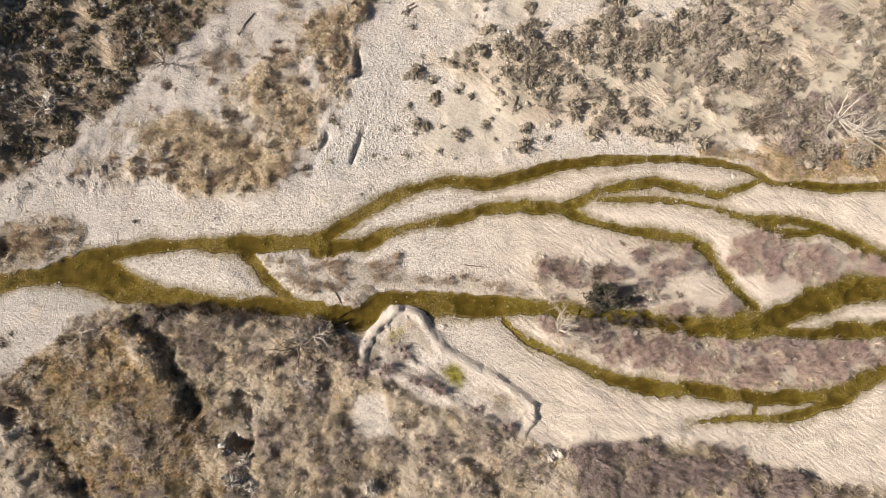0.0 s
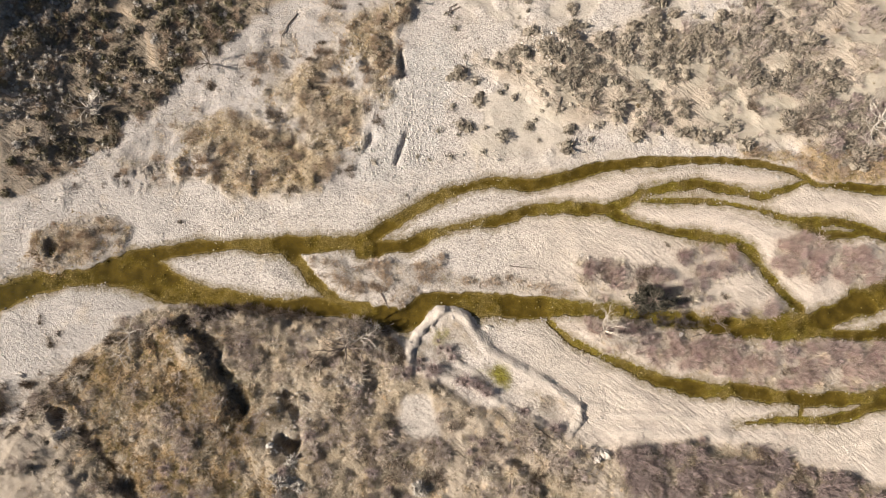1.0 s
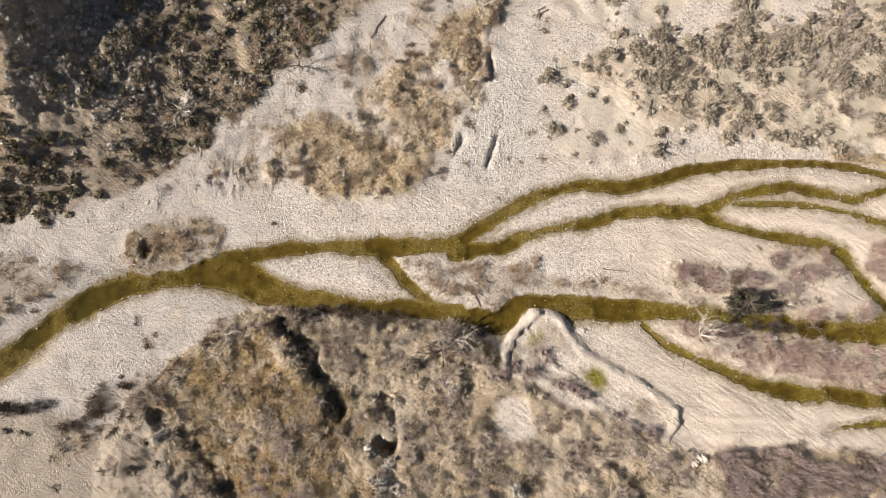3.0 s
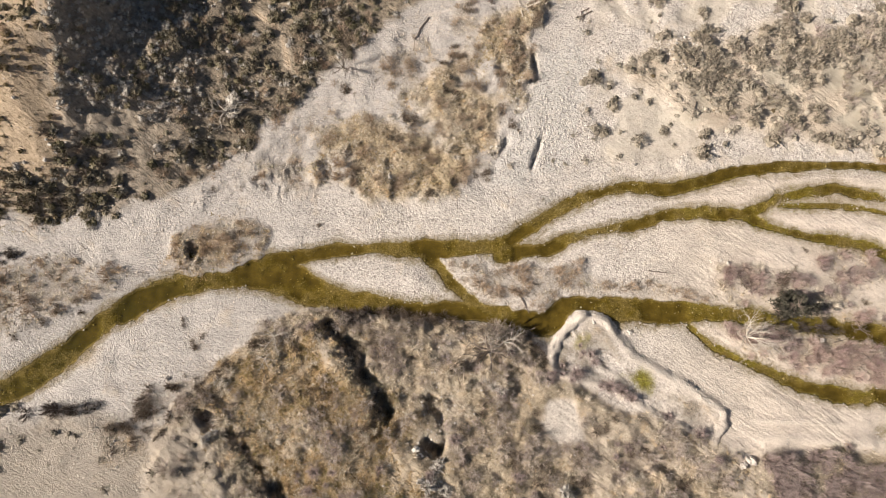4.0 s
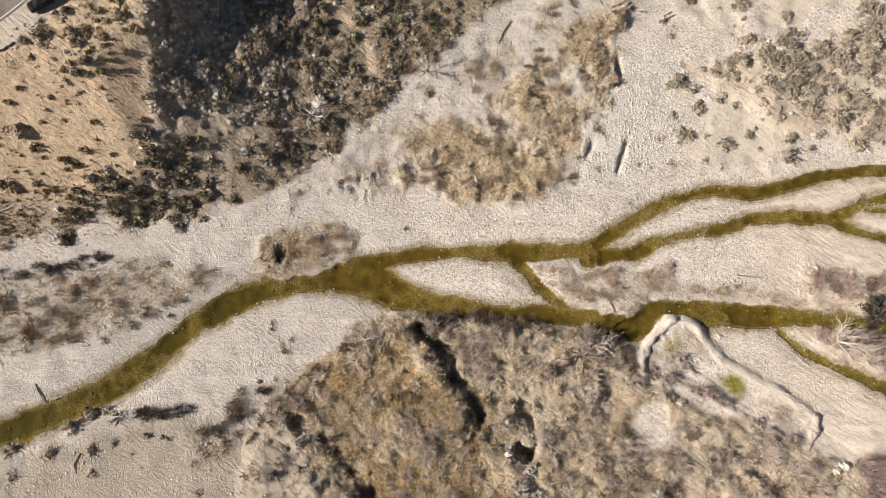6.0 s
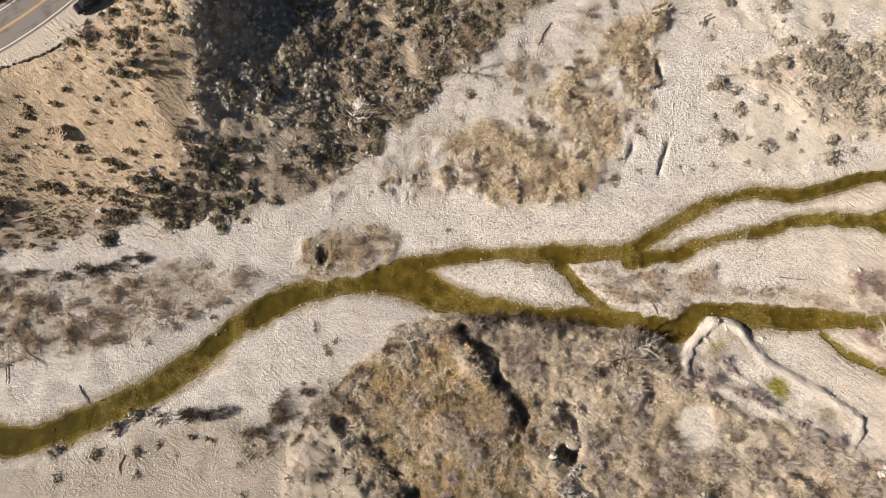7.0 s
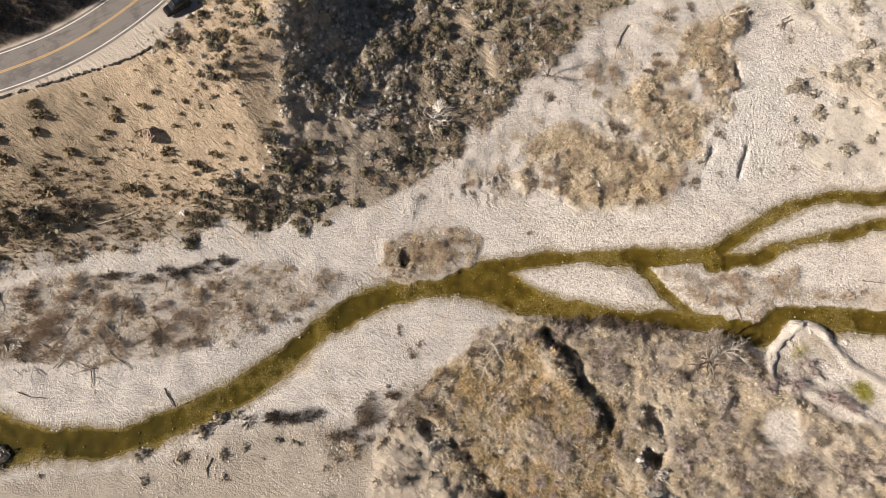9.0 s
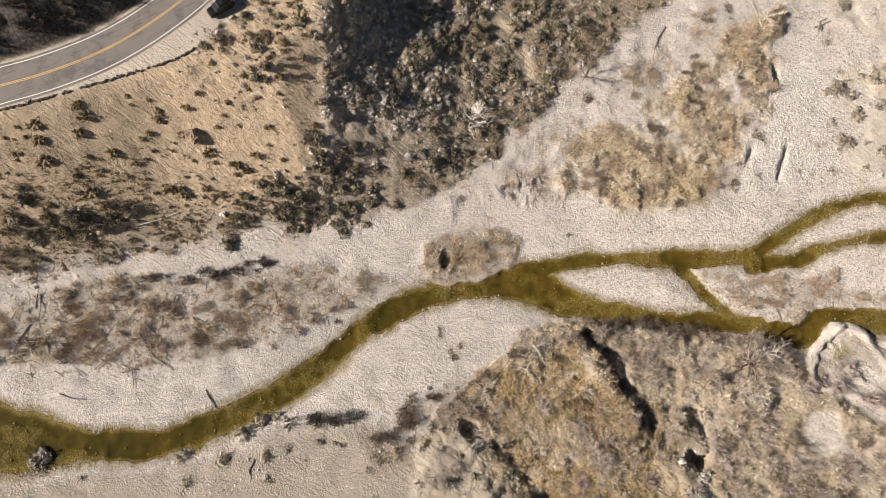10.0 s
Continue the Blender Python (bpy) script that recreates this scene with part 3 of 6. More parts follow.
STICK_WHITE_LEFT = [(-151.7, 2.1), (-149.8, 2.4), (-148, 2.8)]
STICK_DARK_LEFT = [(-143.3, -1), (-141.1, 1.6), (-138.8, 4.4)]
STICK_THICK_LEFT = [(-133.6, 0.1), (-131.7, -2.1), (-128.6, -4.2)]
STICK_BAR = [(-148.3, -8.5), (-146.1, -9.2), (-143.3, -9.5)]
STICK_BLEACHED = [(-129.3, 12.6), (-126.3, 12.3), (-123.5, 12.5)]
STICK_SLOPE = [(-136.4, 21.3), (-132.2, 22.7), (-128.5, 24.2)]
STICK_FOOT = [(-140.9, 18.5), (-140.2, 17.6), (-139.6, 16.5)]
STICK_STAKE = [(-122.8, -7.5), (-121.9, -9.2), (-120.9, -10.8)]
STICK_BANK = [(-113.2, -19.2), (-113.9, -20.8), (-113.7, -22.6)]
STICK_FLOOD_A = [(-151.8, 0.8), (-150.8, -1.1), (-150.1, -3.4)]
STICK_FLOOD_B = [(-155.1, 1.2), (-153.4, -1), (-151.4, -2.9)]
STICK_FLOOD_C = [(-148.9, 0.3), (-147.2, -1.3), (-144.6, -2.8)]
STICK_FLOOD_D = [(-125.8, 5.2), (-124.3, 3.2), (-122.7, 1.2)]
STICK_FLOOD_E = [(-144.7, -0.1), (-142.1, -1.8), (-139.5, -3.6)]
STICK_FLOOD_F = [(-154.4, 3.5), (-156, 1), (-156.8, -1)]
STICK_FLOOD_G = [(-135.1, 2.3), (-133.7, 0.7), (-132.5, -1.9)]
STICK_ISLAND = [(4, 13.3), (6.4, 13), (8.8, 12.9)]
STICK_WASH = [(-37.5, 63.7), (-39.1, 61.1), (-40.1, 58.7), (-40.4, 56.4)]
STICK_NORTH = [(-5.1, 65), (-6.7, 64.2), (-7.1, 62.8)]
STICK_SAND = [(14.3, 46.1), (13.8, 44.3), (13.3, 42.3)]
STICK_TOP = [(-18.8, 63.5), (-19.5, 66.4), (-20.6, 69.7)]
STICK_TOP_SMALL = [(-5.7, 65.6), (-7.1, 64.9), (-7.5, 62.9)]
STICK_SLOPE_WHITE = [(-103.1, 24.6), (-101.8, 26.2), (-100.1, 27.4)]
STICK_REED = [(37.6, 0.4), (38.6, 0.6), (39.9, 1)]
STICK_WATER = [(-19.8, 8.2), (-19.1, 6.9), (-18.3, 5.3)]
STICK_PILE_A = [(-28, -4.5), (-25.5, -5.1), (-22.5, -6.5)]
STICK_PILE_B = [(-29.3, -0.5), (-27, 0.1), (-24.2, 1)]
STICK_PILE_C = [(-26.7, -1.5), (-28, -2.9), (-29.9, -4.3)]
STICK_PILE_D = [(-23, 0.6), (-21, 1), (-18.4, 1.6)]
STICK_PILE_E = [(-27.9, 1.4), (-26.5, 1.8), (-25, 2.8)]
STICK_PILE_F = [(-24.1, -1.5), (-25.2, -3.3), (-25.9, -5.3)]
GULLY_HOLE = (-80.8, 16.4)
BERM_TRACK = [(22.8, -16.4), (42.1, -17.1), (52.3, -17.3)]
BERM_LOW = [(21.9, -13.6), (30.1, -13.5), (38.2, -14.1)]
DEAD_BIG = (76.1, 41.6)
DEAD_STAR = (-75.9, 42.9)
DEAD_WHITE = (-64.5, 0.7)
DEAD_PILE = (-25.9, -1.5)
DEAD_TOP = (-18.3, 65.2)
JUNIPER = (30, 7)
BARE_TREE = (20.9, 1.3)
BARE_TREE_EAST = (42.3, 2.8)
BARE_NORTH = (61.1, 41.6)
BUSH_SHADOW = (-53.9, 52.4)
STRIP_NORTH = [(-137, 11.4), (-131.9, 12.1), (-124.8, 12.8), (-117.8, 14.2), (-112.7, 15.3)]
STRIP_BANK = [(-108.9, -13), (-103, -12.7), (-95.1, -11.8)]
STRIP_EDGE = [(-60.5, 1.6), (-54.9, 2.9), (-48.6, 4.5)]
GULLY_PILE = [(-28.3, -3.7), (-23.6, -2.9)]
GULLY_ROOT = [(-24.6, 1.8), (-20, 2)]
JUNIPER_DARK = [(34, 3.2, 4.4), (38.1, 2.1, 3.3), (31.9, 3.9, 3.9), (27.7, 2.8, 3.3), (36.1, 3.9, 2.9), (24.5, 1.8, 2.6), (28.9, 8, 4.4)]
MOSS_SMALL = (-8.5, 0.6)
RIDGE_LOW = [(-14.6, -4.6), (-12.7, -5.4), (-8.6, -6.9), (-4.0, -8.0), (-0.4, -9.9), (3.6, -12.5), (7.5, -14.4), (11.2, -15.9)]
RIDGE_INNER = [(-10.5, 2.2), (-8.2, -1.2), (-5.5, -4.2), (-1.5, -7.0)]
RIDGE_END = [(15.9, -11.9), (16.2, -14.1), (14.2, -16.7)]
STRIP_SHORE = [(-54.8, 4.8), (-46.7, 5.1), (-37.4, 4.2), (-29.2, 2.8), (-18.9, 1), (-15.5, -4.3)]
UMBER_SOUTH = [(-26.5, -11.6, 3.9), (-16.9, -14.1, 4.2), (-4.4, -14.6, 4.2), (-9.4, -19.9, 4.2), (-22.2, -19.9, 5.4), (-16.2, -22.7, 6.4), (-45.8, -0.3, 4.5), (-31.7, -4.2, 3.2), (-56.1, 1.7, 3.5), (-61.2, 0.7, 4.3), (-67.4, -0.3, 4.9), (-73, -4.2, 3.8), (8.5, -23.7, 5.3), (15.5, -24.7, 4.3), (-0.4, -18, 4.2), (27.5, -23.9, 6.6), (36.4, -25.8, 5.7), (47.8, -21.1, 5.8), (54.4, -24.9, 4.8), (71.2, -27.8, 5.2), (-8.3, -24.6, 4.3), (-30.2, -16, 3.3), (-47.7, -15.8, 4.5), (-58.1, -10.1, 4.7)]
UMBER_NORTH = [(-40.6, 42.1, 3.1), (-43.7, 38.2, 2.4), (-21.1, 41.7, 2.7), (-26.3, 31.7, 3.4), (-33.2, 47.2, 3.5), (-16, 62.2, 3.6), (-53, 48.4, 3.3), (-36.8, 28.3, 2.7), (33.6, 17.6, 1.8), (21.7, 12.2, 4.3), (28, 11.2, 5.5), (31.3, 13.3, 2.6), (43.7, 8, 2.3), (59.1, 2.3, 4.1), (62.4, 3.9, 2.4), (65.8, -4.4, 3.2), (76.4, -3.3, 3.4), (54.3, -5.4, 3.1), (45, -4.3, 2.3), (67.6, 38.8, 5.2), (59.9, 39.9, 5.1), (51.3, 44.3, 3.7)]
UMBER_WEST = [(-87.1, -12, 5.2), (-82.1, -9, 4.2), (-90, -13.9, 4.2), (-84, -16.6, 3.1), (-77.1, -7.9, 2.5), (-79.2, -0, 3.1), (-81.3, 3, 2.1), (-147.7, 7.1, 4.9), (-153.8, -1, 5), (-147.8, -0.9, 4.9), (-130.4, 6.4, 4.6), (-123.9, 1.4, 4.5), (-137.8, 9.3, 3.5), (-103.9, 5.7, 3.2), (-106.8, 2.6, 2.6), (-111.7, 0.5, 2.2), (-94.7, 5.8, 2.5), (-99.8, 4.7, 2.1), (-134, 12.5, 3.9), (-135.9, 10.4, 2.8), (-73.1, 19.7, 2.5), (-90, 26.8, 2.1), (-154.8, 14.1, 5), (-157.4, 15, 5.1)]
ZONE_TIP = [(-8.1, 5.1), (-4.2, 4), (-1.2, -0.3), (-5.1, -0.7), (-8.7, 1.3)]
UMBER_WASH = [(-69.9, 30.6, 2.8), (-62.4, 31.9, 2.4), (-68.3, 29, 1.9), (-40, 42.2, 3.3), (-51.3, 47.1, 1.4), (-47.5, 49.9, 1.2), (-42.6, 47.1, 1.2), (-38.2, 49.4, 1.7), (-34.8, 53.4, 2.7), (-33, 56.9, 2.8), (-58, 33.1, 2), (-72, 28.9, 1.7), (-77.4, 28.3, 2.1), (-83.7, 28.6, 2.6), (-87.8, 32.5, 2.7), (-29.8, 65.2, 3.1), (-25.3, 66.5, 2.7), (-20, 40.2, 1.8), (-22, 44.6, 2.5), (-20.2, 49.1, 2.1), (-26.9, 31.3, 1.9), (-35.7, 27.3, 1.6), (-51.7, 28.2, 1.3), (-57.8, 21, 1.9)]

# ---- shape of the ground ----
def smooth(a, b, v):
    t = np.clip((v - a) / (b - a), 0, 1)
    return t * t * (3 - 2 * t)


def smooth_min(a, b, k):
    h = np.clip(0.5 + 0.5 * (b - a) / k, 0, 1)
    return b * (1 - h) + a * h - k * h * (1 - h)


TABLE = np.random.RandomState(7).rand(256, 256)


def value_noise(x, y):
    ix, iy = np.floor(x).astype(int), np.floor(y).astype(int)
    fx, fy = x - ix, y - iy
    fx, fy = fx * fx * (3 - 2 * fx), fy * fy * (3 - 2 * fy)
    a, b = TABLE[ix % 256, iy % 256], TABLE[(ix + 1) % 256, iy % 256]
    c, d = TABLE[ix % 256, (iy + 1) % 256], TABLE[(ix + 1) % 256, (iy + 1) % 256]
    return (a * (1 - fx) + b * fx) * (1 - fy) + (c * (1 - fx) + d * fx) * fy


def fbm(x, y, size, octaves=4):
    """Noise about 0, in about -1..1, whose largest lumps are size metres wide."""
    total, weight, top = 0, 1.0, 0
    x, y = 0.86 * x - 0.51 * y, 0.51 * x + 0.86 * y
    for i in range(octaves):
        total = total + weight * (value_noise(x / size + 17.3 * i, y / size - 9.1 * i) * 2 - 1)
        top += weight
        weight *= 0.55
        size *= 0.47
        x, y = 0.8 * x - 0.6 * y, 0.6 * x + 0.8 * y
    return total / top * 1.6


def line_distance(x, y, line):
    """Distance to a polyline, and the width interpolated along it where the points carry one."""
    best, width = np.full(np.shape(x), 1e9), np.zeros(np.shape(x))
    for p, q in zip(line, line[1:]):
        dx, dy = q[0] - p[0], q[1] - p[1]
        s = np.clip(((x - p[0]) * dx + (y - p[1]) * dy) / (dx * dx + dy * dy + 1e-9), 0, 1)
        d = np.hypot(x - p[0] - s * dx, y - p[1] - s * dy)
        near = d < best
        best = np.where(near, d, best)
        if len(p) > 2:
            width = np.where(near, p[2] + s * (q[2] - p[2]), width)
    return best, width


def inside(x, y, poly):
    """Signed distance to a polygon's edge, positive inside."""
    d, _ = line_distance(x, y, poly + poly[:1])
    odd = np.zeros(np.shape(x), bool)
    for p, q in zip(poly, poly[1:] + poly[:1]):
        cross = (p[1] > y) != (q[1] > y)
        odd ^= cross & (x < (q[0] - p[0]) * (y - p[1]) / (q[1] - p[1] + 1e-12) + p[0])
    return np.where(odd, d, -d)


def zone(x, y, poly, soft=2.0, wobble=1.6):
    """A mask, 0..1, of a polygon with an uneven edge."""
    return smooth(-soft / 2, soft / 2, inside(x, y, poly) + wobble * fbm(x, y, 5.0, 3))


def water_level(x):
    return -0.5 - 0.014 * (x + 40) - 0.012 * np.minimum(x + 60, 0)


ZONE_WASH = [(-80, 24), (-62, 31), (-50, 45), (-36, 59), (-24, 68), (-30, 72), (-43, 62), (-56, 50), (-66, 41), (-82, 28)]
STRIP_BROWN = [(-91, -18), (-87, -14), (-81, -11), (-75, -7)]
ZONE_NOOK = [(-122, 19), (-120, 25), (-113, 30), (-106, 34), (-97, 34), (-95, 26), (-100, 21), (-112, 20)]
ZONE_BROW = [(-124, 47), (-119, 60), (-107, 66), (-104, 52), (-112, 45)]
ROAD_Z = 16.0
INNER = ROAD + [(-330, 240)]


def hill(x, y):
    """The spur under the road: a cut slope to the south, a shaded flank to the east, a flat top."""
    foot = np.interp(x, [-400, -160, -146, -130, -117, -105, -90, -80, -70], [10, 11, 13, 19, 21, 22.5, 25, 29, 36])
    south = 0.54 * (y - foot)
    x = x + 0.7 * fbm(x * 0.3, y, 9, 3)
    east = np.interp(-x, [42, 50, 58, 66, 74, 81, 89, 96, 102.2, 103.4, 112, 125, 150], [0, 0.3, 1.1, 2.0, 2.9, 4.3, 7.0, 10.4, 14.5, 14.8, 18.0, 24, 40])
    east = east - np.clip(55 - y, 0, 40) * np.interp(-x, [50, 66, 84, 90, 103, 115, 140], [0.10, 0.18, 0.19, 0.24, 0.46, 0.46, 0.0])
    east = east - 1.1 * smooth(50, 60, y) * np.exp(-((x + 92.5) / 5.5) ** 2)
    return np.maximum(smooth_min(smooth_min(south, east, 0.3), ROAD_Z - water_level(x) - 0.55 + 0 * y, 1.0), 0)


def channel_field(x, y):
    """How far inside the nearest channel, as a share of its half width (1 at the middle), and metres to its edge."""
    share, gap = np.full(np.shape(x), -99.0), np.full(np.shape(x), 99.0)
    broad = np.ones(np.shape(x))
    wob = 0.55 * fbm(x, y, 4.6, 3) + 0.30 * fbm(x + 40, y, 1.5, 2)
    for line in CHANNELS.values():
        d, w = line_distance(x, y, line)
        half = w / 2
        here = 1 - (d + wob * np.minimum(1, half * 0.6)) / half
        broad = np.where(here > share, half, broad)
        share = np.maximum(share, here)
        gap = np.minimum(gap, d - half)
    return share, gap + wob, broad


def riffle(x, y):
    """Where the stream runs shallow over stones."""
    return smooth(-0.15, 0.3, fbm(x + 80, y, 9, 3))


LEVEES = ((RIDGE_SPIT, 0.6, 0.85), (RIDGE_SPIT_WEST, 0.7, 0.8), (RIDGE_LOW, 0.50, 0.5), (RIDGE_INNER, 0.4, 0.35), (RIDGE_END, 0.5, 0.7), (BERM_TRACK, 0.22, 0.9), (BERM_LOW, 0.25, 0.5))


def ground_height(x, y):
    zw = water_level(x)
    share, gap, broad = channel_field(x, y)
    bar = 0.03 + 0.12 * smooth(0, 1.6, gap) + 0.40 * smooth(0.6, 3.8, gap)
    h = zw + bar + hill(x, y)
    # valley sides to the north
    h = h + 0.75 * smooth(30, 50, y) * smooth(-60, -45, x) - 0.4 * smooth(-30, -40, x) * smooth(50, 60, y) * smooth(-52, -46, x) + 0.5 * zone(x, y, ZONE_SCRUB, 4)
    h = h + 0.35 * zone(x, y, ZONE_GRASS_BANK, 3.5, 2.2)
    # south bank
    rise = np.interp(x, [-90, -70, -55, -38, -28, -12, 0, 20, 90], [0.8, 0.9, 1.7, 1.0, 0.6, 0.5, 0.9, 0.3, 0.5])
    edge = inside(x, y, ZONE_SOUTH_BANK) + 1.6 * fbm(x, y, 5.0, 4)
    h = h + rise * smooth(-0.6, 2.2, edge) + 0.015 * np.clip(edge, 0, 22)
    h = h - 0.9 * smooth(2, 9, edge) * smooth(-74, -64, x) * smooth(24, 8, x)
    h = h + 0.55 * smooth(-0.5, 4, inside(x, y, ZONE_SAND_BANK))
    h = h + 0.4 * zone(x, y, ZONE_WEST_BRUSH, 3) + 0.35 * zone(x, y, ZONE_HOLE_BRUSH, 2)
    h = h + 0.25 * zone(x, y, ZONE_BAR_BRUSH, 2) + 0.3 * zone(x, y, ZONE_FRINGE, 2)
    # washed-out ripples at the foot of the grassy bank
    h = h + 0.42 * zone(x, y, ZONE_RIPPLE, 2.5) * np.abs(np.sin(1.9 * (x + 0.45 * y) + 2.2 * fbm(x, y, 3.5, 3))) * (0.7 + 0.6 * fbm(x, y, 2, 2))
    # lumps
    soft = smooth(0.3, 3.0, gap)
    wild = np.clip(smooth(-1, 3, edge) + smooth(1, 5, hill(x, y)) + zone(x, y, ZONE_GRASS_BANK), 0, 1)
    wild = wild * (1 - 0.85 * zone(x, y, ZONE_PALE, 2)) * (1 - 0.8 * smooth(-101, -105, x) * smooth(0.5, 3, hill(x, y)))
    cobbles = zone(x, y, ZONE_WASH, 3)
    h = h + cobbles * 0.16 * fbm(x, y + 60, 1.9, 1)
    h = h + soft * (0.16 * fbm(x, y, 6, 3) + 0.13 * fbm(x * 0.6 + 9, y, 2.0, 1)) + wild * (0.40 * fbm(x, y + 31, 6, 4) + 0.45 * fbm(x, y, 3.2, 3) + 0.30 * fbm(x + 5, y, 1.5, 2))
    # gullies: ragged hollows, steep on the west side
    for line, half, deep in ((GULLY_MID, 1.5, 2.4), (GULLY_WEST, 1.4, 2.0), (GULLY_PIT, 1.8, 3.0), (GULLY_CUT, 1.2, 2.2), (GULLY_PILE, 1.9, 1.9), (GULLY_ROOT, 1.2, 1.0),
                             (GULLY_NORTH, 0.9, 1.4), (GULLY_RILL, 0.5, 0.7), (SCARP_COBBLE, 0.8, 0.45), (GULLY_TAIL, 1.3, 1.2)):
        d, _ = line_distance(x, y, line)
        d = d + (0.95 * fbm(x + 3 * half, y, 3.2, 3) + 0.7 * fbm(x + 70, y, 1.5, 2)) * min(1.0, half / 1.7)
        h = h - deep * np.clip(0.75 + 0.7 * fbm(x, y + 13, 3.5, 2), 0.15, 1.3) * smooth(half, half * 0.2, d)
    # the round hollow in the brush, with a raised rim
    ring = np.hypot((x - GULLY_HOLE[0]) / 1.25, (y - GULLY_HOLE[1]) / 1.9) + 0.18 * fbm(x, y, 1.6, 2)
    h = h + 0.5 * np.exp(-((ring - 1.25) / 0.42) ** 2) * (1 + 0.6 * fbm(x, y, 2.5, 2)) - 1.3 * smooth(1.05, 0.45, ring)
    mound, _ = line_distance(x + 3.0, y + 1.2, GULLY_MID)
    h = h + 1.5 * np.exp(-(mound / 2.2) ** 2) * (1 + 0.4 * fbm(x, y, 4, 2))
    mound, _ = line_distance(x + 3.4, y + 2.0, GULLY_WEST)
    h = h + 0.25 * np.exp(-(mound / 2.0) ** 2)
    # road bench, and the rock cut above its inner side
    d, _ = line_distance(x, y, ROAD)
    outer, _ = line_distance(x, y, ROAD_EDGE)
    flat = smooth(8.5, 5.2, d)
    h = h * (1 - flat) + ROAD_Z * flat
    side = inside(x, y, INNER)
    h = h + np.clip(side - 4.4, 0, 1.8) * (1.2 + 0.3 * fbm(x, y, 6, 3)) + 0.90 * np.clip(side - 6.2, 0, 26) + 1.3 * smooth(5, 9, side) * fbm(x, y, 5, 3)
    # bed of the stream
    wet = smooth(0.0, 0.55, share)
    h = h * (1 - wet) + wet * (zw - (0.30 - 0.17 * riffle(x, y)) * np.clip(broad / 2.0, 0.45, 1) + 0.07 * fbm(x, y, 1.2, 3))
    # old levee on the spit: pale banks with a steep east side
    wob = 0.28 * fbm(x, y, 1.3, 2)
    for line, tall, half in LEVEES:
        d, _ = line_distance(x, y, line)
        h = h + tall * (0.8 + 0.45 * fbm(x, y, 2.2, 3)) * smooth(half * 1.15, half * 0.6, d + wob)
    h = h + 0.20 * smooth(-0.8, 0.5, inside(x, y, ZONE_TIP) + 0.4 * fbm(x, y, 2, 2))
    h = h + 0.7 * np.exp(-(((x - 11) / 5.5) ** 2 + ((y - 57) / 3.0) ** 2)) * (1 + 0.4 * fbm(x, y, 2, 2))
    skirt, _ = line_distance(x + 1.1, y + 0.7, RIDGE_SPIT)
    h = h + 0.45 * np.exp(-((skirt + 0.3 * fbm(x, y, 1.8, 3)) / 1.3) ** 2)
    # far country
    far = np.maximum(0, np.abs(y - 20) - 95)
    return h + 0.30 * far * smooth(0, 120, far) * (1 + 0.3 * fbm(x, y, 90, 3)), share, gap


def axis(low, high, step, reach):
    mid = np.arange(low, high, step)
    out, s, v = [], step, 0.0
    while v < reach:
        s *= 1.22
        v += s
        out.append(v)
    out = np.array(out)
    return np.concatenate([low - out[::-1], mid, mid[-1] + out])


GX, GY = axis(-172, 100, 0.44, 900), axis(-48, 84, 0.44, 900)
XX, YY = np.meshgrid(GX, GY)
HH, SHARE, GAP = ground_height(XX, YY)


def sample(grid, x, y):
    x, y = np.asarray(x, float), np.asarray(y, float)
    i = np.clip(np.searchsorted(GX, x) - 1, 0, len(GX) - 2)
    j = np.clip(np.searchsorted(GY, y) - 1, 0, len(GY) - 2)
    u, v = (x - GX[i]) / (GX[i + 1] - GX[i]), (y - GY[j]) / (GY[j + 1] - GY[j])
    return (grid[j, i] * (1 - u) + grid[j, i + 1] * u) * (1 - v) + (grid[j + 1, i] * (1 - u) + grid[j + 1, i + 1] * u) * v


def height(x, y):
    return sample(HH, x, y)


# ---- helpers for meshes ----
def mesh_of(name, verts, faces, material, smooth_faces=False):
    me = bpy.data.meshes.new(name)
    verts, faces = np.asarray(verts, np.float32), np.asarray(faces, np.int32)
    n = faces.shape[1]
    me.vertices.add(len(verts))
    me.vertices.foreach_set("co", verts.ravel())
    me.loops.add(faces.size)
    me.loops.foreach_set("vertex_index", faces.ravel())
    me.polygons.add(len(faces))
    me.polygons.foreach_set("loop_start", np.arange(len(faces), dtype=np.int32) * n)
    me.polygons.foreach_set("loop_total", np.full(len(faces), n, np.int32))
    me.polygons.foreach_set("use_smooth", np.full(len(faces), smooth_faces))
    me.update(calc_edges=True)
    me.validate()
    if material:
        me.materials.append(material)
    return me


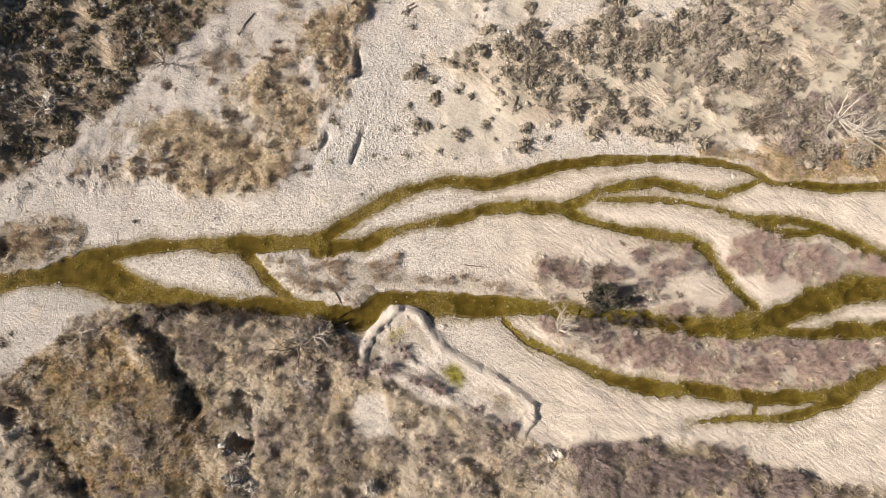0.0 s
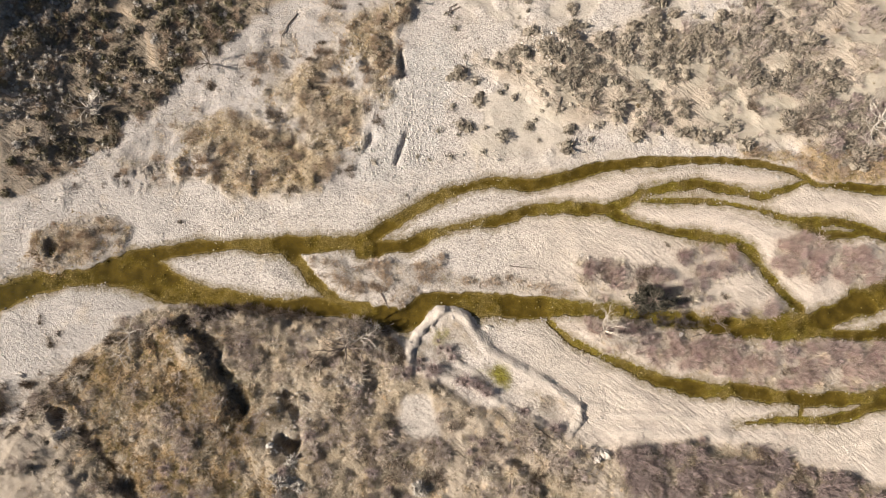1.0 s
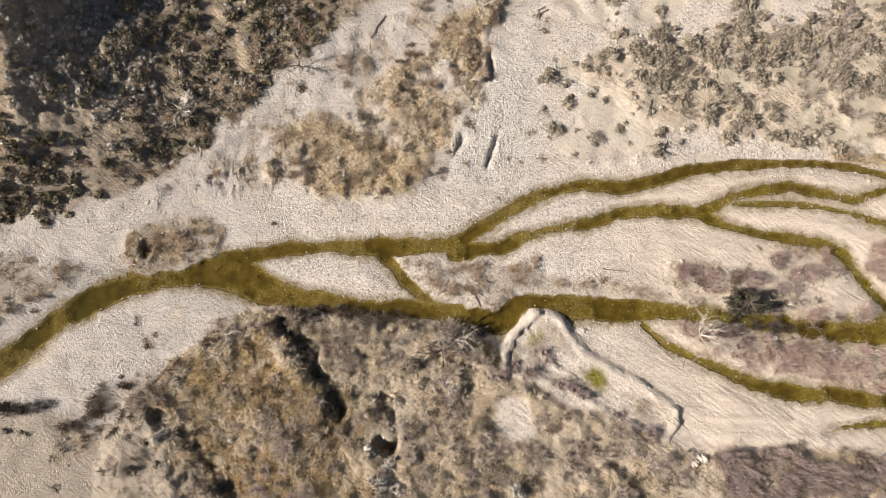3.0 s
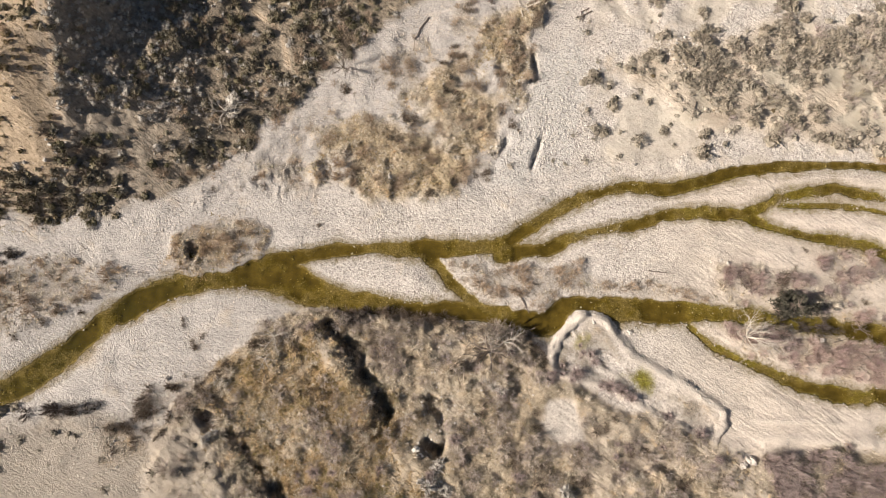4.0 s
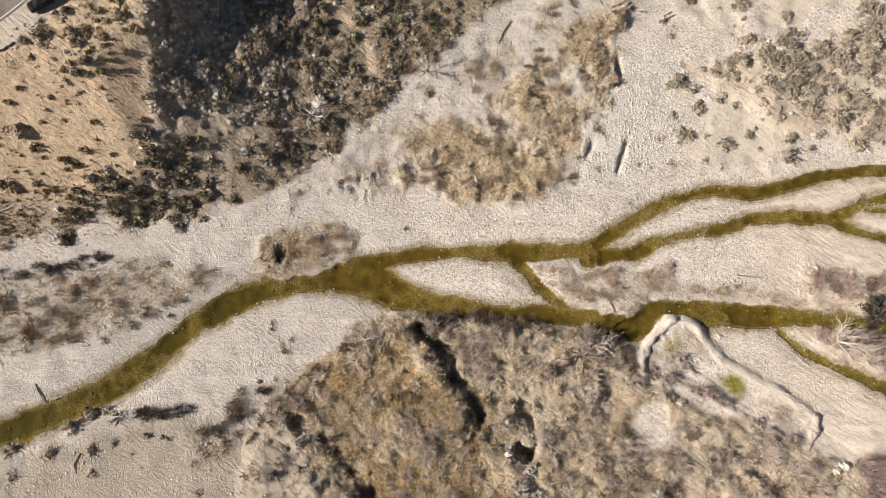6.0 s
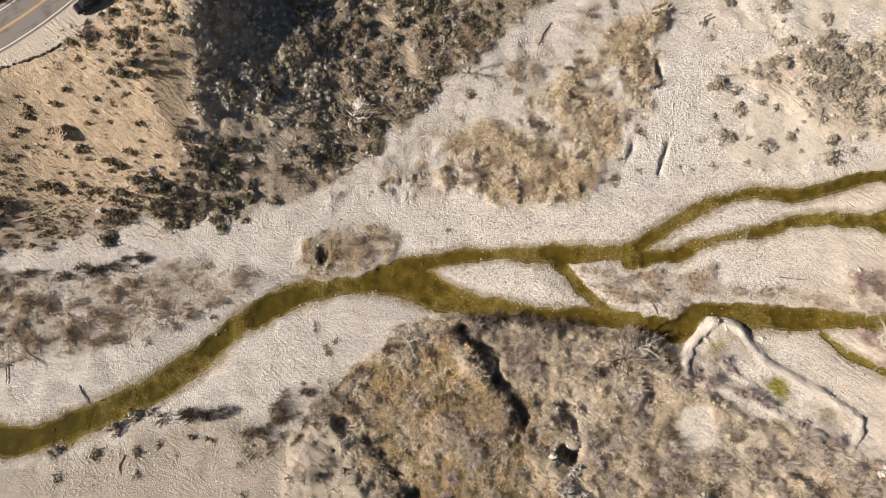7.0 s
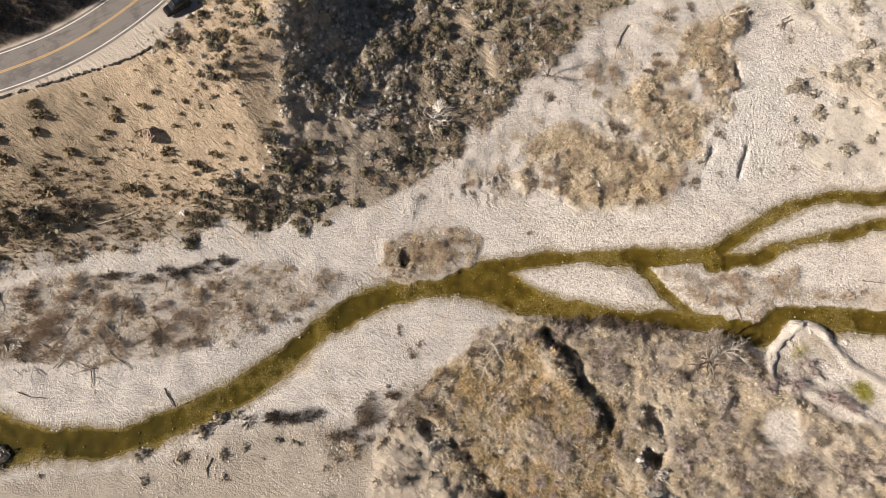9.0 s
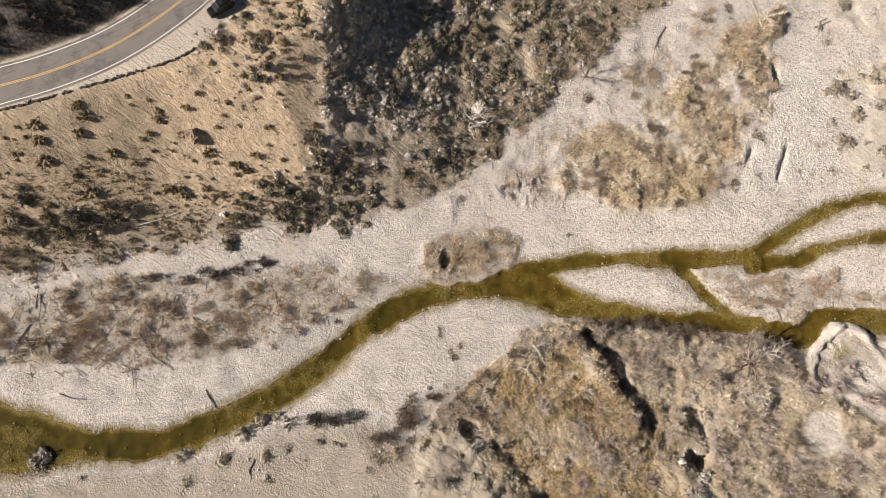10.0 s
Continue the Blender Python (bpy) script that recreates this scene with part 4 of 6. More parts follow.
class Soup:
    """Triangles gathered for one mesh."""

    def __init__(self):
        self.v, self.f, self.n = [], [], 0

    def add(self, verts, faces):
        self.v.append(np.asarray(verts, float))
        self.f.append(np.asarray(faces, int) + self.n)
        self.n += len(verts)

    def twig(self, p, q, r0, r1, sides=3):
        p, q = np.asarray(p, float), np.asarray(q, float)
        d = (q - p) / (np.linalg.norm(q - p) + 1e-9)
        a = np.cross(d, (0.3, 0.9, 0.2))
        a /= np.linalg.norm(a) + 1e-9
        b = np.cross(d, a)
        ang = np.arange(sides) * 2 * np.pi / sides
        ring = np.outer(np.cos(ang), a) + np.outer(np.sin(ang), b)
        verts = np.concatenate([p + ring * r0, q + ring * r1])
        faces = []
        for i in range(sides):
            j = (i + 1) % sides
            faces += [(i, j, sides + j), (i, sides + j, sides + i)]
        for i in range(1, sides - 1):
            faces.append((sides, sides + i, sides + i + 1))
        self.add(verts, faces)

    def spike(self, p, q, r0):
        p, q = np.asarray(p, float), np.asarray(q, float)
        d = (q - p) / (np.linalg.norm(q - p) + 1e-9)
        a = np.cross(d, (0.3, 0.9, 0.2))
        a /= np.linalg.norm(a) + 1e-9
        b = np.cross(d, a)
        self.add([p + a * r0, p - a * 0.5 * r0 + b * 0.87 * r0, p - a * 0.5 * r0 - b * 0.87 * r0, q], [(0, 1, 3), (1, 2, 3), (2, 0, 3)])

    def bent(self, points, r0, r1, sides=4):
        """One tapering tube through the points."""
        pts = np.asarray(points, float)
        n = len(pts)
        d = np.gradient(pts, axis=0)
        d /= np.linalg.norm(d, axis=1)[:, None] + 1e-9
        ang = np.arange(sides) * 2 * np.pi / sides
        verts, faces = [], []
        for i in range(n):
            a = np.cross(d[i], (0.3, 0.9, 0.2))
            a /= np.linalg.norm(a) + 1e-9
            b = np.cross(d[i], a)
            verts.append(pts[i] + (np.outer(np.cos(ang), a) + np.outer(np.sin(ang), b)) * (r0 + (r1 - r0) * i / (n - 1)))
        for i in range(n - 1):
            for k in range(sides):
                j = (k + 1) % sides
                faces += [(i * sides + k, i * sides + j, (i + 1) * sides + j), (i * sides + k, (i + 1) * sides + j, (i + 1) * sides + k)]
        for k in range(1, sides - 1):
            faces += [(0, k + 1, k), ((n - 1) * sides, (n - 1) * sides + k, (n - 1) * sides + k + 1)]
        self.add(np.concatenate(verts), faces)

    def blade(self, p, tip, width):
        p, tip = np.asarray(p, float), np.asarray(tip, float)
        side = np.cross(tip - p, (0.2, 0.3, 1.0))
        side *= width / (np.linalg.norm(side) + 1e-9)
        self.add([p - side, p + side, tip], [(0, 1, 2)])

    def sprig(self, c, along, length, fat):
        """A spindle of leaves."""
        c, along = np.asarray(c, float), np.asarray(along, float)
        along = along / (np.linalg.norm(along) + 1e-9)
        a = np.cross(along, (0.5, 0.1, 0.8))
        a /= np.linalg.norm(a) + 1e-9
        b = np.cross(along, a)
        base = c - along * length * 0.4
        self.add([base + a * fat, base - a * 0.5 * fat + b * 0.87 * fat, base - a * 0.5 * fat - b * 0.87 * fat, c + along * length * 0.6], [(0, 1, 3), (1, 2, 3), (2, 0, 3), (0, 2, 1)])

    def dome(self, r, radius, flat, rings=4, sides=9):
        """A lumpy cushion on the ground, open below."""
        verts, faces = [(0, 0, radius * flat * r.uniform(0.85, 1.1))], []
        for i in range(1, rings + 1):
            e = i / rings * 1.62
            for k in range(sides):
                a = (k + 0.5 * (i % 2)) * 2 * np.pi / sides
                q = radius * r.uniform(0.68, 1.18)
                verts.append((np.cos(a) * np.sin(e) * q, np.sin(a) * np.sin(e) * q, np.cos(e) * q * flat))
        for k in range(sides):
            faces.append((0, 1 + k, 1 + (k + 1) % sides))
        for i in range(rings - 1):
            for k in range(sides):
                p, q = 1 + i * sides + k, 1 + i * sides + (k + 1) % sides
                faces += [(p, p + sides, q), (q, p + sides, q + sides)]
        self.add(verts, faces)

    def arrays(self):
        return np.concatenate(self.v), np.concatenate(self.f)

    def mesh(self, name, material, smooth_faces=False):
        return mesh_of(name, *self.arrays(), material, smooth_faces)


def part(name, me, parent, label=""):
    ob = new(name, me)
    ob.parent = parent
    if label:
        ob["label"] = label
    return ob


def empty(name, x, y, z, turn=0.0, scale=1.0):
    ob = new(name)
    ob.empty_display_size = 0.2
    ob.location, ob.rotation_euler, ob.scale = (x, y, z), (0, 0, turn), (scale, scale, scale)
    return ob


def spread(templates, spots, scales, turns, lifts, rng, squash=None, tilt=0.0):
    """Many copies of template triangle sets as one set of arrays."""
    vs, fs, n = [], [], 0
    which = rng.integers(0, len(templates), len(spots))
    for k, (tv, tf) in enumerate(templates):
        pick = np.nonzero(which == k)[0]
        if not len(pick):
            continue
        c, s = np.cos(turns[pick])[:, None], np.sin(turns[pick])[:, None]
        sc = scales[pick][:, None]
        x, y, z = tv[:, 0][None] * sc, tv[:, 1][None] * sc, tv[:, 2][None] * sc
        if squash is not None:
            z = z * squash[pick][:, None]
        out = np.stack([x * c - y * s + spots[pick, 0][:, None], x * s + y * c + spots[pick, 1][:, None], z + lifts[pick][:, None]], -1)
        vs.append(out.reshape(-1, 3))
        fs.append((tf[None] + (np.arange(len(pick)) * len(tv))[:, None, None] + n).reshape(-1, 3))
        n += len(pick) * len(tv)
    return np.concatenate(vs), np.concatenate(fs)


RNG = np.random.default_rng(11)


def scatter(count, box, weight):
    """Random places in a box (x0, y0, x1, y1), kept with the chance that weight(x, y) gives."""
    x, y = RNG.uniform(box[0], box[2], count), RNG.uniform(box[1], box[3], count)
    keep = RNG.random(count) < weight(x, y)
    return np.stack([x[keep], y[keep]], -1)


def dry(x, y):
    return sample(SHARE, x, y) < -0.15


# ---- the ground, one sheet ----
def masks():
    x, y = XX, YY
    hl = hill(x, y)
    hz = zone(x, y, ZONE_HILL, 2.5)
    south = zone(x, y, ZONE_SOUTH_BANK, 2.5)
    sandy = zone(x, y, ZONE_SAND_BANK, 4)
    rd, _ = line_distance(x, y, ROAD)
    tan = hz * smooth(-101.5, -104.5, x + 0.8 * fbm(x, y, 4, 3)) * smooth(0.5, 3.5, hl)
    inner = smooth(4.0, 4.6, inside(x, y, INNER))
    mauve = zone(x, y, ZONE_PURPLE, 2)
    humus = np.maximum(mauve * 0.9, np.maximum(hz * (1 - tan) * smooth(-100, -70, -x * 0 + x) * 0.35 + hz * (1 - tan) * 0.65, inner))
    tan = tan * (1 - inner)
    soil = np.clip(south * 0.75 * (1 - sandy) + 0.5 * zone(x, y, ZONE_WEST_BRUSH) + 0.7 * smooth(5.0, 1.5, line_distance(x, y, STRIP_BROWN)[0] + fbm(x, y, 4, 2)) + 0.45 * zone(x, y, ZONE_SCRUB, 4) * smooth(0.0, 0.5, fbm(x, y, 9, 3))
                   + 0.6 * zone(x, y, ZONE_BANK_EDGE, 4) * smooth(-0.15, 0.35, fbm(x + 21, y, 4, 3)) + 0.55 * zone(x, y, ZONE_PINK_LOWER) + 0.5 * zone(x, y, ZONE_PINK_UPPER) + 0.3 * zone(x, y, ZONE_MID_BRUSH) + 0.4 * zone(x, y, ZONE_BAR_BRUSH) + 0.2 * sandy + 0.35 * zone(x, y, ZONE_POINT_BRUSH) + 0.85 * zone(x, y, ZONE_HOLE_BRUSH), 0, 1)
    pale = zone(x, y, ZONE_PALE, 1.5, 0.8)
    spit = zone(x, y, ZONE_SPIT, 1, 0.3)
    soil = soil * (1 - pale) * (1 - spit) + 0.85 * spit * smooth(0.6, 2.0, inside(x, y, ZONE_SPIT)) * smooth(-0.35, 0.2, fbm(x + 3, y + 5, 3.0, 3))
    rust = zone(x, y, ZONE_ORANGE, 8, 5) * smooth(-0.5, 0.3, fbm(x, y + 9, 7, 3)) + 0.8 * zone(x, y, ZONE_FRINGE, 2) + 0.5 * zone(x, y, ZONE_HOLE_BRUSH, 2) * smooth(-0.1, 0.4, fbm(x, y, 4, 3))
    straw = zone(x, y, ZONE_GRASS_BANK, 4, 2.5) * smooth(-0.9, 0.2, fbm(x, y, 8, 3)) + 0.55 * south * (1 - sandy) * smooth(-0.2, 0.5, fbm(x, y, 10, 3)) * (1 - pale) * (1 - spit)
    shore = smooth(4.0, 2.0, GAP)
    berm = 0
    for line, tall, half in LEVEES:
        berm = np.maximum(berm, smooth(half * 1.6, half * 0.6, line_distance(x, y, line)[0] + 0.3 * fbm(x, y, 1.6, 2)) * min(1, tall * 1.4))
    berm = np.maximum(berm, 0.8 * zone(x, y, ZONE_TIP, 1.0, 0.3))
    tip = np.hypot(x - MOSS_SMALL[0], y - MOSS_SMALL[1])
    kerb_y = np.interp(x, [p[0] for p in ROAD_EDGE], [p[1] for p in ROAD_EDGE])
    shoulder = smooth(12.0, 9.5, rd + 0.8 * fbm(x, y, 3, 2)) * (1 - inner) * smooth(-0.6, 0.4, y - kerb_y)
    tan = tan * (1 - shoulder)
    path = smooth(0.9, 0.3, np.abs(x + 102.6 + 0.7 * fbm(x * 0.3, y, 9, 3))) * smooth(36, 42, y) * smooth(66, 60, y)
    path = np.maximum(path, smooth(0.9, 0.35, line_distance(x, y, PATH_HILL)[0] + 0.4 * fbm(x, y, 2.5, 2)))
    tan = np.maximum(tan, 0.9 * path)
    humus = humus * (1 - path)
    patchy = 0.45 + 0.55 * smooth(-0.3, 0.25, fbm(x + 33, y, 4.5, 3))
    soil = soil * patchy
    gravel = smooth(-0.1, 0.3, 1 - hz) * (1 - south) * (1 - zone(x, y, ZONE_SCRUB, 5))
    calm = np.clip(zone(x, y, ZONE_SCRUB, 8, 3) + smooth(30, 37, y) * smooth(-8, -1, x), 0, 1) * smooth(-0.35, 0.1, fbm(x + 12, y, 9, 3))
    east = smooth(-5, 22, x) * smooth(34, 30, y)
    gravel = gravel * (1 - 0.75 * east) * (1 - 0.6 * calm)
    # rock masks the road cut whose colour is darkened as shade
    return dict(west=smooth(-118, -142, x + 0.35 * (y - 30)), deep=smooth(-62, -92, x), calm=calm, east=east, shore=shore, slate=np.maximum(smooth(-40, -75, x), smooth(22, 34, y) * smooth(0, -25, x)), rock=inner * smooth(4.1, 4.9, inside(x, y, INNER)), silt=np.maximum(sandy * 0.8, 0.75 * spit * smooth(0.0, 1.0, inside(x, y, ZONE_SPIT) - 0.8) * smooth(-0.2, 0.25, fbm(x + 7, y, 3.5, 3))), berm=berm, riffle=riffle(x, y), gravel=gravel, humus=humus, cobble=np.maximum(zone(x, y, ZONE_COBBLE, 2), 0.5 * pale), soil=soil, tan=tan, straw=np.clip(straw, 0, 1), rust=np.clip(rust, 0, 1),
                moss=np.maximum(zone(x, y, ZONE_MOSS, 2.5, 2.2) * smooth(-0.9, 0.0, fbm(x, y, 2.2, 3)), 0.7 * smooth(2.2, 0.8, tip + fbm(x, y, 2, 2))))


def build_ground():
    rows, cols = XX.shape
    verts = np.stack([XX, YY, HH], -1).reshape(-1, 3)
    i = np.arange(rows * cols).reshape(rows, cols)
    faces = np.stack([i[:-1, :-1], i[:-1, 1:], i[1:, 1:], i[1:, :-1]], -1).reshape(-1, 4)
    me = mesh_of("ground", verts, faces, MAT_GROUND, True)
    for key, grid in masks().items():
        me.attributes.new(key, "FLOAT", "POINT").data.foreach_set("value", grid.ravel().astype(np.float32))
    return tagged(new("ground", me), "pale sandy valley floor with gravel bars and scrubby banks", "ground", kind="structure")


build_ground()


def build_water():
    """The surface, where a channel runs."""
    keep = (SHARE[:-1, :-1] > -0.9) & (GX[None, :-1] > -172) & (GX[None, 1:] < 100) & (GY[:-1, None] > -48) & (GY[1:, None] < 84)
    rows, cols = XX.shape
    i = np.arange(rows * cols).reshape(rows, cols)
    faces = np.stack([i[:-1, :-1], i[:-1, 1:], i[1:, 1:], i[1:, :-1]], -1)[keep]
    used, faces = np.unique(faces, return_inverse=True)
    x, y = XX.ravel()[used], YY.ravel()[used]
    me = mesh_of("stream_water", np.stack([x, y, water_level(x)], -1), faces.reshape(-1, 4), MAT_WATER, True)
    ob = new("stream_water", me)
    ob.visible_shadow = False
    tagged(ob, "shallow olive-green braided stream over algae-covered stones", "stream", kind="structure")


build_water()


# ---- plants ----
def shrub_parts(seed, stems=16, sprigs=95, flat=0.75, leaf=0.17, spiky=0.0, fat=0.48, cushions=4):
    """A rounded shrub of radius 1: woody stems, a few leafy cushions, and leafy sprigs in uneven tufts with gaps."""
    r = np.random.default_rng(seed)
    wood, leaf_soup = Soup(), Soup()
    for k in range(cushions):
        cushion = Soup()
        cushion.dome(r, r.uniform(0.34, 0.52) if cushions > 1 else 0.72, flat * 1.05, 3, 7)
        v, f = cushion.arrays()
        a, d = r.uniform(0, 6.28), (r.uniform(0.1, 0.48) if cushions > 1 else 0)
        leaf_soup.add(v + (np.cos(a) * d, np.sin(a) * d, 0), f)
    heads, verts, faces = [], [np.array((0, 0, -0.15))], []
    for i in range(stems):
        a, e = r.uniform(0, 2 * np.pi), np.arccos(r.uniform(0.05, 1.0))
        size = r.uniform(0.6, 1.05)
        tip = np.array([np.cos(a) * np.sin(e), np.sin(a) * np.sin(e), np.cos(e) * flat]) * size
        mid = tip * 0.5 + r.normal(0, 0.06, 3)
        side = np.cross(tip, (0.1, 0.2, 1.0))
        side *= 0.03 / (np.linalg.norm(side) + 1e-9)
        up = np.cross(side, tip)
        up *= 0.03 / (np.linalg.norm(up) + 1e-9)
        k = len(verts)
        verts += [mid + side, mid - side * 0.5 + up, mid - side * 0.5 - up, tip]
        faces += [(0, k, k + 1), (0, k + 1, k + 2), (0, k + 2, k), (k, k + 3, k + 1), (k + 1, k + 3, k + 2), (k + 2, k + 3, k)]
        heads.append(tip)
    wood.add(verts, faces)
    for i in range(sprigs):
        c = heads[r.integers(len(heads))] * r.uniform(0.6, 0.95) + r.normal(0, 0.12, 3) * (1, 1, 0.7)
        c[2] = max(c[2], 0.02)
        out = c / (np.linalg.norm(c) + 0.1) + r.normal(0, 0.5, 3) + (0, 0, 0.35)
        k = r.uniform(0.7, 1.35)
        leaf_soup.sprig(c, out, leaf * k * (1.5 + spiky), leaf * k * (fat - 0.22 * spiky))
    return wood, leaf_soup


def twig_bush(seed, twigs=46, height_=1.1, splay=0.55, thick=0.020, forks=3):
    """A leafless bush of fine twigs that rise and splay from one crown; about 1 m in radius."""
    r = np.random.default_rng(seed)
    s = Soup()
    for i in range(twigs):
        a = r.uniform(0, 2 * np.pi)
        base = np.array([np.cos(a), np.sin(a), 0]) * r.uniform(0, 0.35) + (0, 0, -0.1)
        lean = r.uniform(0.1, 1.0) * splay
        a += r.normal(0, 0.5)
        dirn = np.array([np.cos(a) * lean, np.sin(a) * lean, 1.0])
        dirn /= np.linalg.norm(dirn)
        length = r.uniform(0.7, 1.15) * height_
        tip = base + dirn * length + np.array([np.cos(a), np.sin(a), -0.2]) * r.uniform(0.05, 0.3)
        s.spike(base, tip, thick)
        for k in range(forks):
            p = base + (tip - base) * r.uniform(0.25, 0.9)
            s.blade(p, p + dirn * length * r.uniform(0.25, 0.45) + r.normal(0, 0.22, 3), thick * 0.7)
    return s


def tuft(seed, blades=12, tall=0.6, splay=1.5, width=0.028):
    r = np.random.default_rng(seed)
    s = Soup()
    for i in range(blades):
        a = r.uniform(0, 2 * np.pi)
        lean = r.uniform(0.15, 1.0) * splay
        base = np.array([r.normal(0, 0.10), r.normal(0, 0.10), -0.03])
        s.blade(base, base + np.array([np.cos(a) * lean, np.sin(a) * lean, max(0.25, 0.9 - 0.4 * lean)]) * tall * r.uniform(0.6, 1.1), width)
    return s


def plant_things(name, label, category, group, kinds, spots, sizes, squash=1.0):
    """Separate plants: kinds is a list of lists of (part name, mesh)."""
    roots = []
    for parts in kinds:
        root = empty(name, 0, 0, -500)
        for pname, me in parts:
            part(pname, me, root)
        tagged(root, label, category, group)
        roots.append(root)
    used = set()
    for (x, y), size in zip(spots, sizes):
        k = int(RNG.integers(len(roots)))
        m = Matrix.LocRotScale((x, y, float(height(x, y)) - 0.04), Euler((0, 0, RNG.uniform(0, 6.28))), None)
        if k in used:
            ob = copy_thing(roots[k], m)
        else:
            ob = roots[k]
            ob.matrix_basis = m
            used.add(k)
        ob.scale = (size, size, size * squash * RNG.uniform(0.85, 1.15))
    for k, root in enumerate(roots):
        if k not in used:
            for o in (*root.children_recursive, root):
                bpy.data.objects.remove(o)


def plant_stuff(name, label, category, templates, spots, sizes, material, squash=None):
    if not len(spots):
        return
    turns = RNG.uniform(0, 6.28, len(spots))
    sq = RNG.uniform(0.8, 1.2, len(spots)) * (squash or 1.0)
    v, f = spread(templates, spots, np.asarray(sizes), turns, height(spots[:, 0], spots[:, 1]) - 0.03, RNG, sq)
    tagged(new(name, mesh_of(name, v, f, material)), label, category, kind="stuff")


def shrubs(name, label, stuff_label, group, seeds, material, spots, sizes, limit=300, **shape):
    """Up to limit shrubs as things, the rest as stuff."""
    kinds, light = [], []
    for s in seeds:
        wood, leaves = shrub_parts(s, **shape)
        kinds.append([("woody_frame", wood.mesh("woody_frame", MAT_STEM)), ("foliage", leaves.mesh("foliage", material))])
        small = dict(shape)
        small["sprigs"] = int(shape.get("sprigs", 95) * 0.33)
        small["leaf"] = shape.get("leaf", 0.17) * 1.25
        small["cushions"] = 2
        light.append(shrub_parts(s + 500, **small)[1].arrays())
    spots, sizes = np.asarray(spots, float), np.asarray(sizes, float)
    order = np.argsort(-sizes)
    spots, sizes = spots[order], sizes[order]
    plant_things(name, label, "shrub", group, kinds, spots[:limit], sizes[:limit])
    plant_stuff(name + "_thicket", stuff_label, "shrubs", light, spots[limit:], sizes[limit:], material)


def with_spots(places, spots, sizes, scale=0.5):
    p = np.array([s[:2] for s in places], float)
    d = np.array([s[2] for s in places], float) * scale
    return np.concatenate([p, spots]) if len(spots) else p, np.concatenate([d, sizes]) if len(spots) else d


# sagebrush on the sand flat
def scrub_weight(x, y):
    core = zone(x, y, ZONE_SCRUB, 5, 3) * smooth(-0.40, 0.10, fbm(x + 5, y + 3, 7, 3))
    thin = smooth(30, 40, y - 0.02 * x) * (x > -8) * 0.06
    return np.clip(core + thin, 0, 1) * dry(x, y)


sage = scatter(2900, (-10, 30, 98, 80), scrub_weight)
sage, sage_size = with_spots(SAGE_SPOTS + BANK_SPOTS, sage, np.clip(RNG.lognormal(0.05, 0.48, len(sage)), 0.3, 2.2))
shrubs("sagebrush", "grey-green rounded sagebrush on pale sand", "grey-green sagebrush crowded on the sand flat", "sagebrush on the sand flat",
       (1, 2, 3, 4, 5), MAT_SAGE, sage, sage_size, 300, sprigs=130, leaf=0.12, spiky=0.2, flat=0.65, stems=22)

# dark chaparral on the hill
def chaparral_weight(x, y):
    core = zone(x, y, ZONE_HILL, 2) * smooth(-104.5, -102, x) * np.clip(0.72 + 1.0 * fbm(x, y, 6, 3), 0.2, 1) * (line_distance(x, y, PATH_HILL)[0] > 1.2)
    deep = smooth(-103, -92, x) * 0.35 + 0.65 + smooth(-60, -95, x) * 0.0
    return np.clip(core * deep * 0.85 * (1 - 0.65 * smooth(51, 44, y) * smooth(-80, -87, x)) * (1 - 0.65 * smooth(46, 52, y) * smooth(-86, -90, x)), 0, 1)


chap = np.concatenate([scatter(4300, (-105, 20, -35, 84), chaparral_weight), scatter(200, (-124, 44, -103, 66), lambda x, y: 0.7 * zone(x, y, ZONE_BROW, 3) * (line_distance(x, y, ROAD)[0] > 8)), scatter(330, (-123, 18, -94, 36), lambda x, y: 0.85 * zone(x, y, ZONE_NOOK, 3) * smooth(-0.4, 0.1, fbm(x, y, 5, 3)))])
mixed = RNG.random(len(chap))
hill_twigs, hill_silver, chap = chap[mixed < 0.22], chap[(mixed >= 0.22) & (mixed < 0.40)], chap[mixed >= 0.40]
chap, chap_size = with_spots(GLOOM_SPOTS, chap, np.clip(RNG.lognormal(-0.1, 0.4, len(chap)), 0.35, 1.9), 0.42)
shrubs("chaparral_shrub", "dark olive chaparral shrub on a brown hillside", "dark olive chaparral covering the hill flank", "chaparral on the hill",
       (11, 12, 13, 14), MAT_CHAP, chap, chap_size, 300, sprigs=130, flat=0.75, leaf=0.125, spiky=0.2, stems=22)

# small dark shrubs on the tan cut slope
def face_weight(x, y):
    on = zone(x, y, ZONE_HILL, 2) * smooth(-102, -105, x)
    d, _ = line_distance(x, y, ROAD)
    low = smooth(34, 22, y + 0.05 * (x + 120))
    return on * (0.13 + 0.34 * smooth(0.05, 0.5, fbm(x + 3, y, 9, 3)) + 0.75 * low + 0.6 * smooth(40, 48, y) * smooth(-120, -112, x)) * (d > 6.5) * (line_distance(x, y, ROAD_EDGE)[0] > 1.5)


face = scatter(4600, (-172, 8, -101, 62), face_weight)
face = np.concatenate([face, scatter(220, (-8, 34, 98, 78), lambda x, y: 0.6 * zone(x, y, ZONE_SCRUB, 8, 4))])
face, face_size = with_spots(FACE_SPOTS, face, np.clip(RNG.lognormal(-1.05, 0.42, len(face)), 0.16, 1.1), 0.5)
shrubs("slope_shrub", "small dark dry shrub on a tan cut slope", "small dark dry shrubs dotted over the tan slope", "shrubs on the cut slope",
       (21, 22, 23), MAT_SLOPE, face, face_size, 300, sprigs=80, leaf=0.13, stems=14, flat=0.65, fat=0.6)

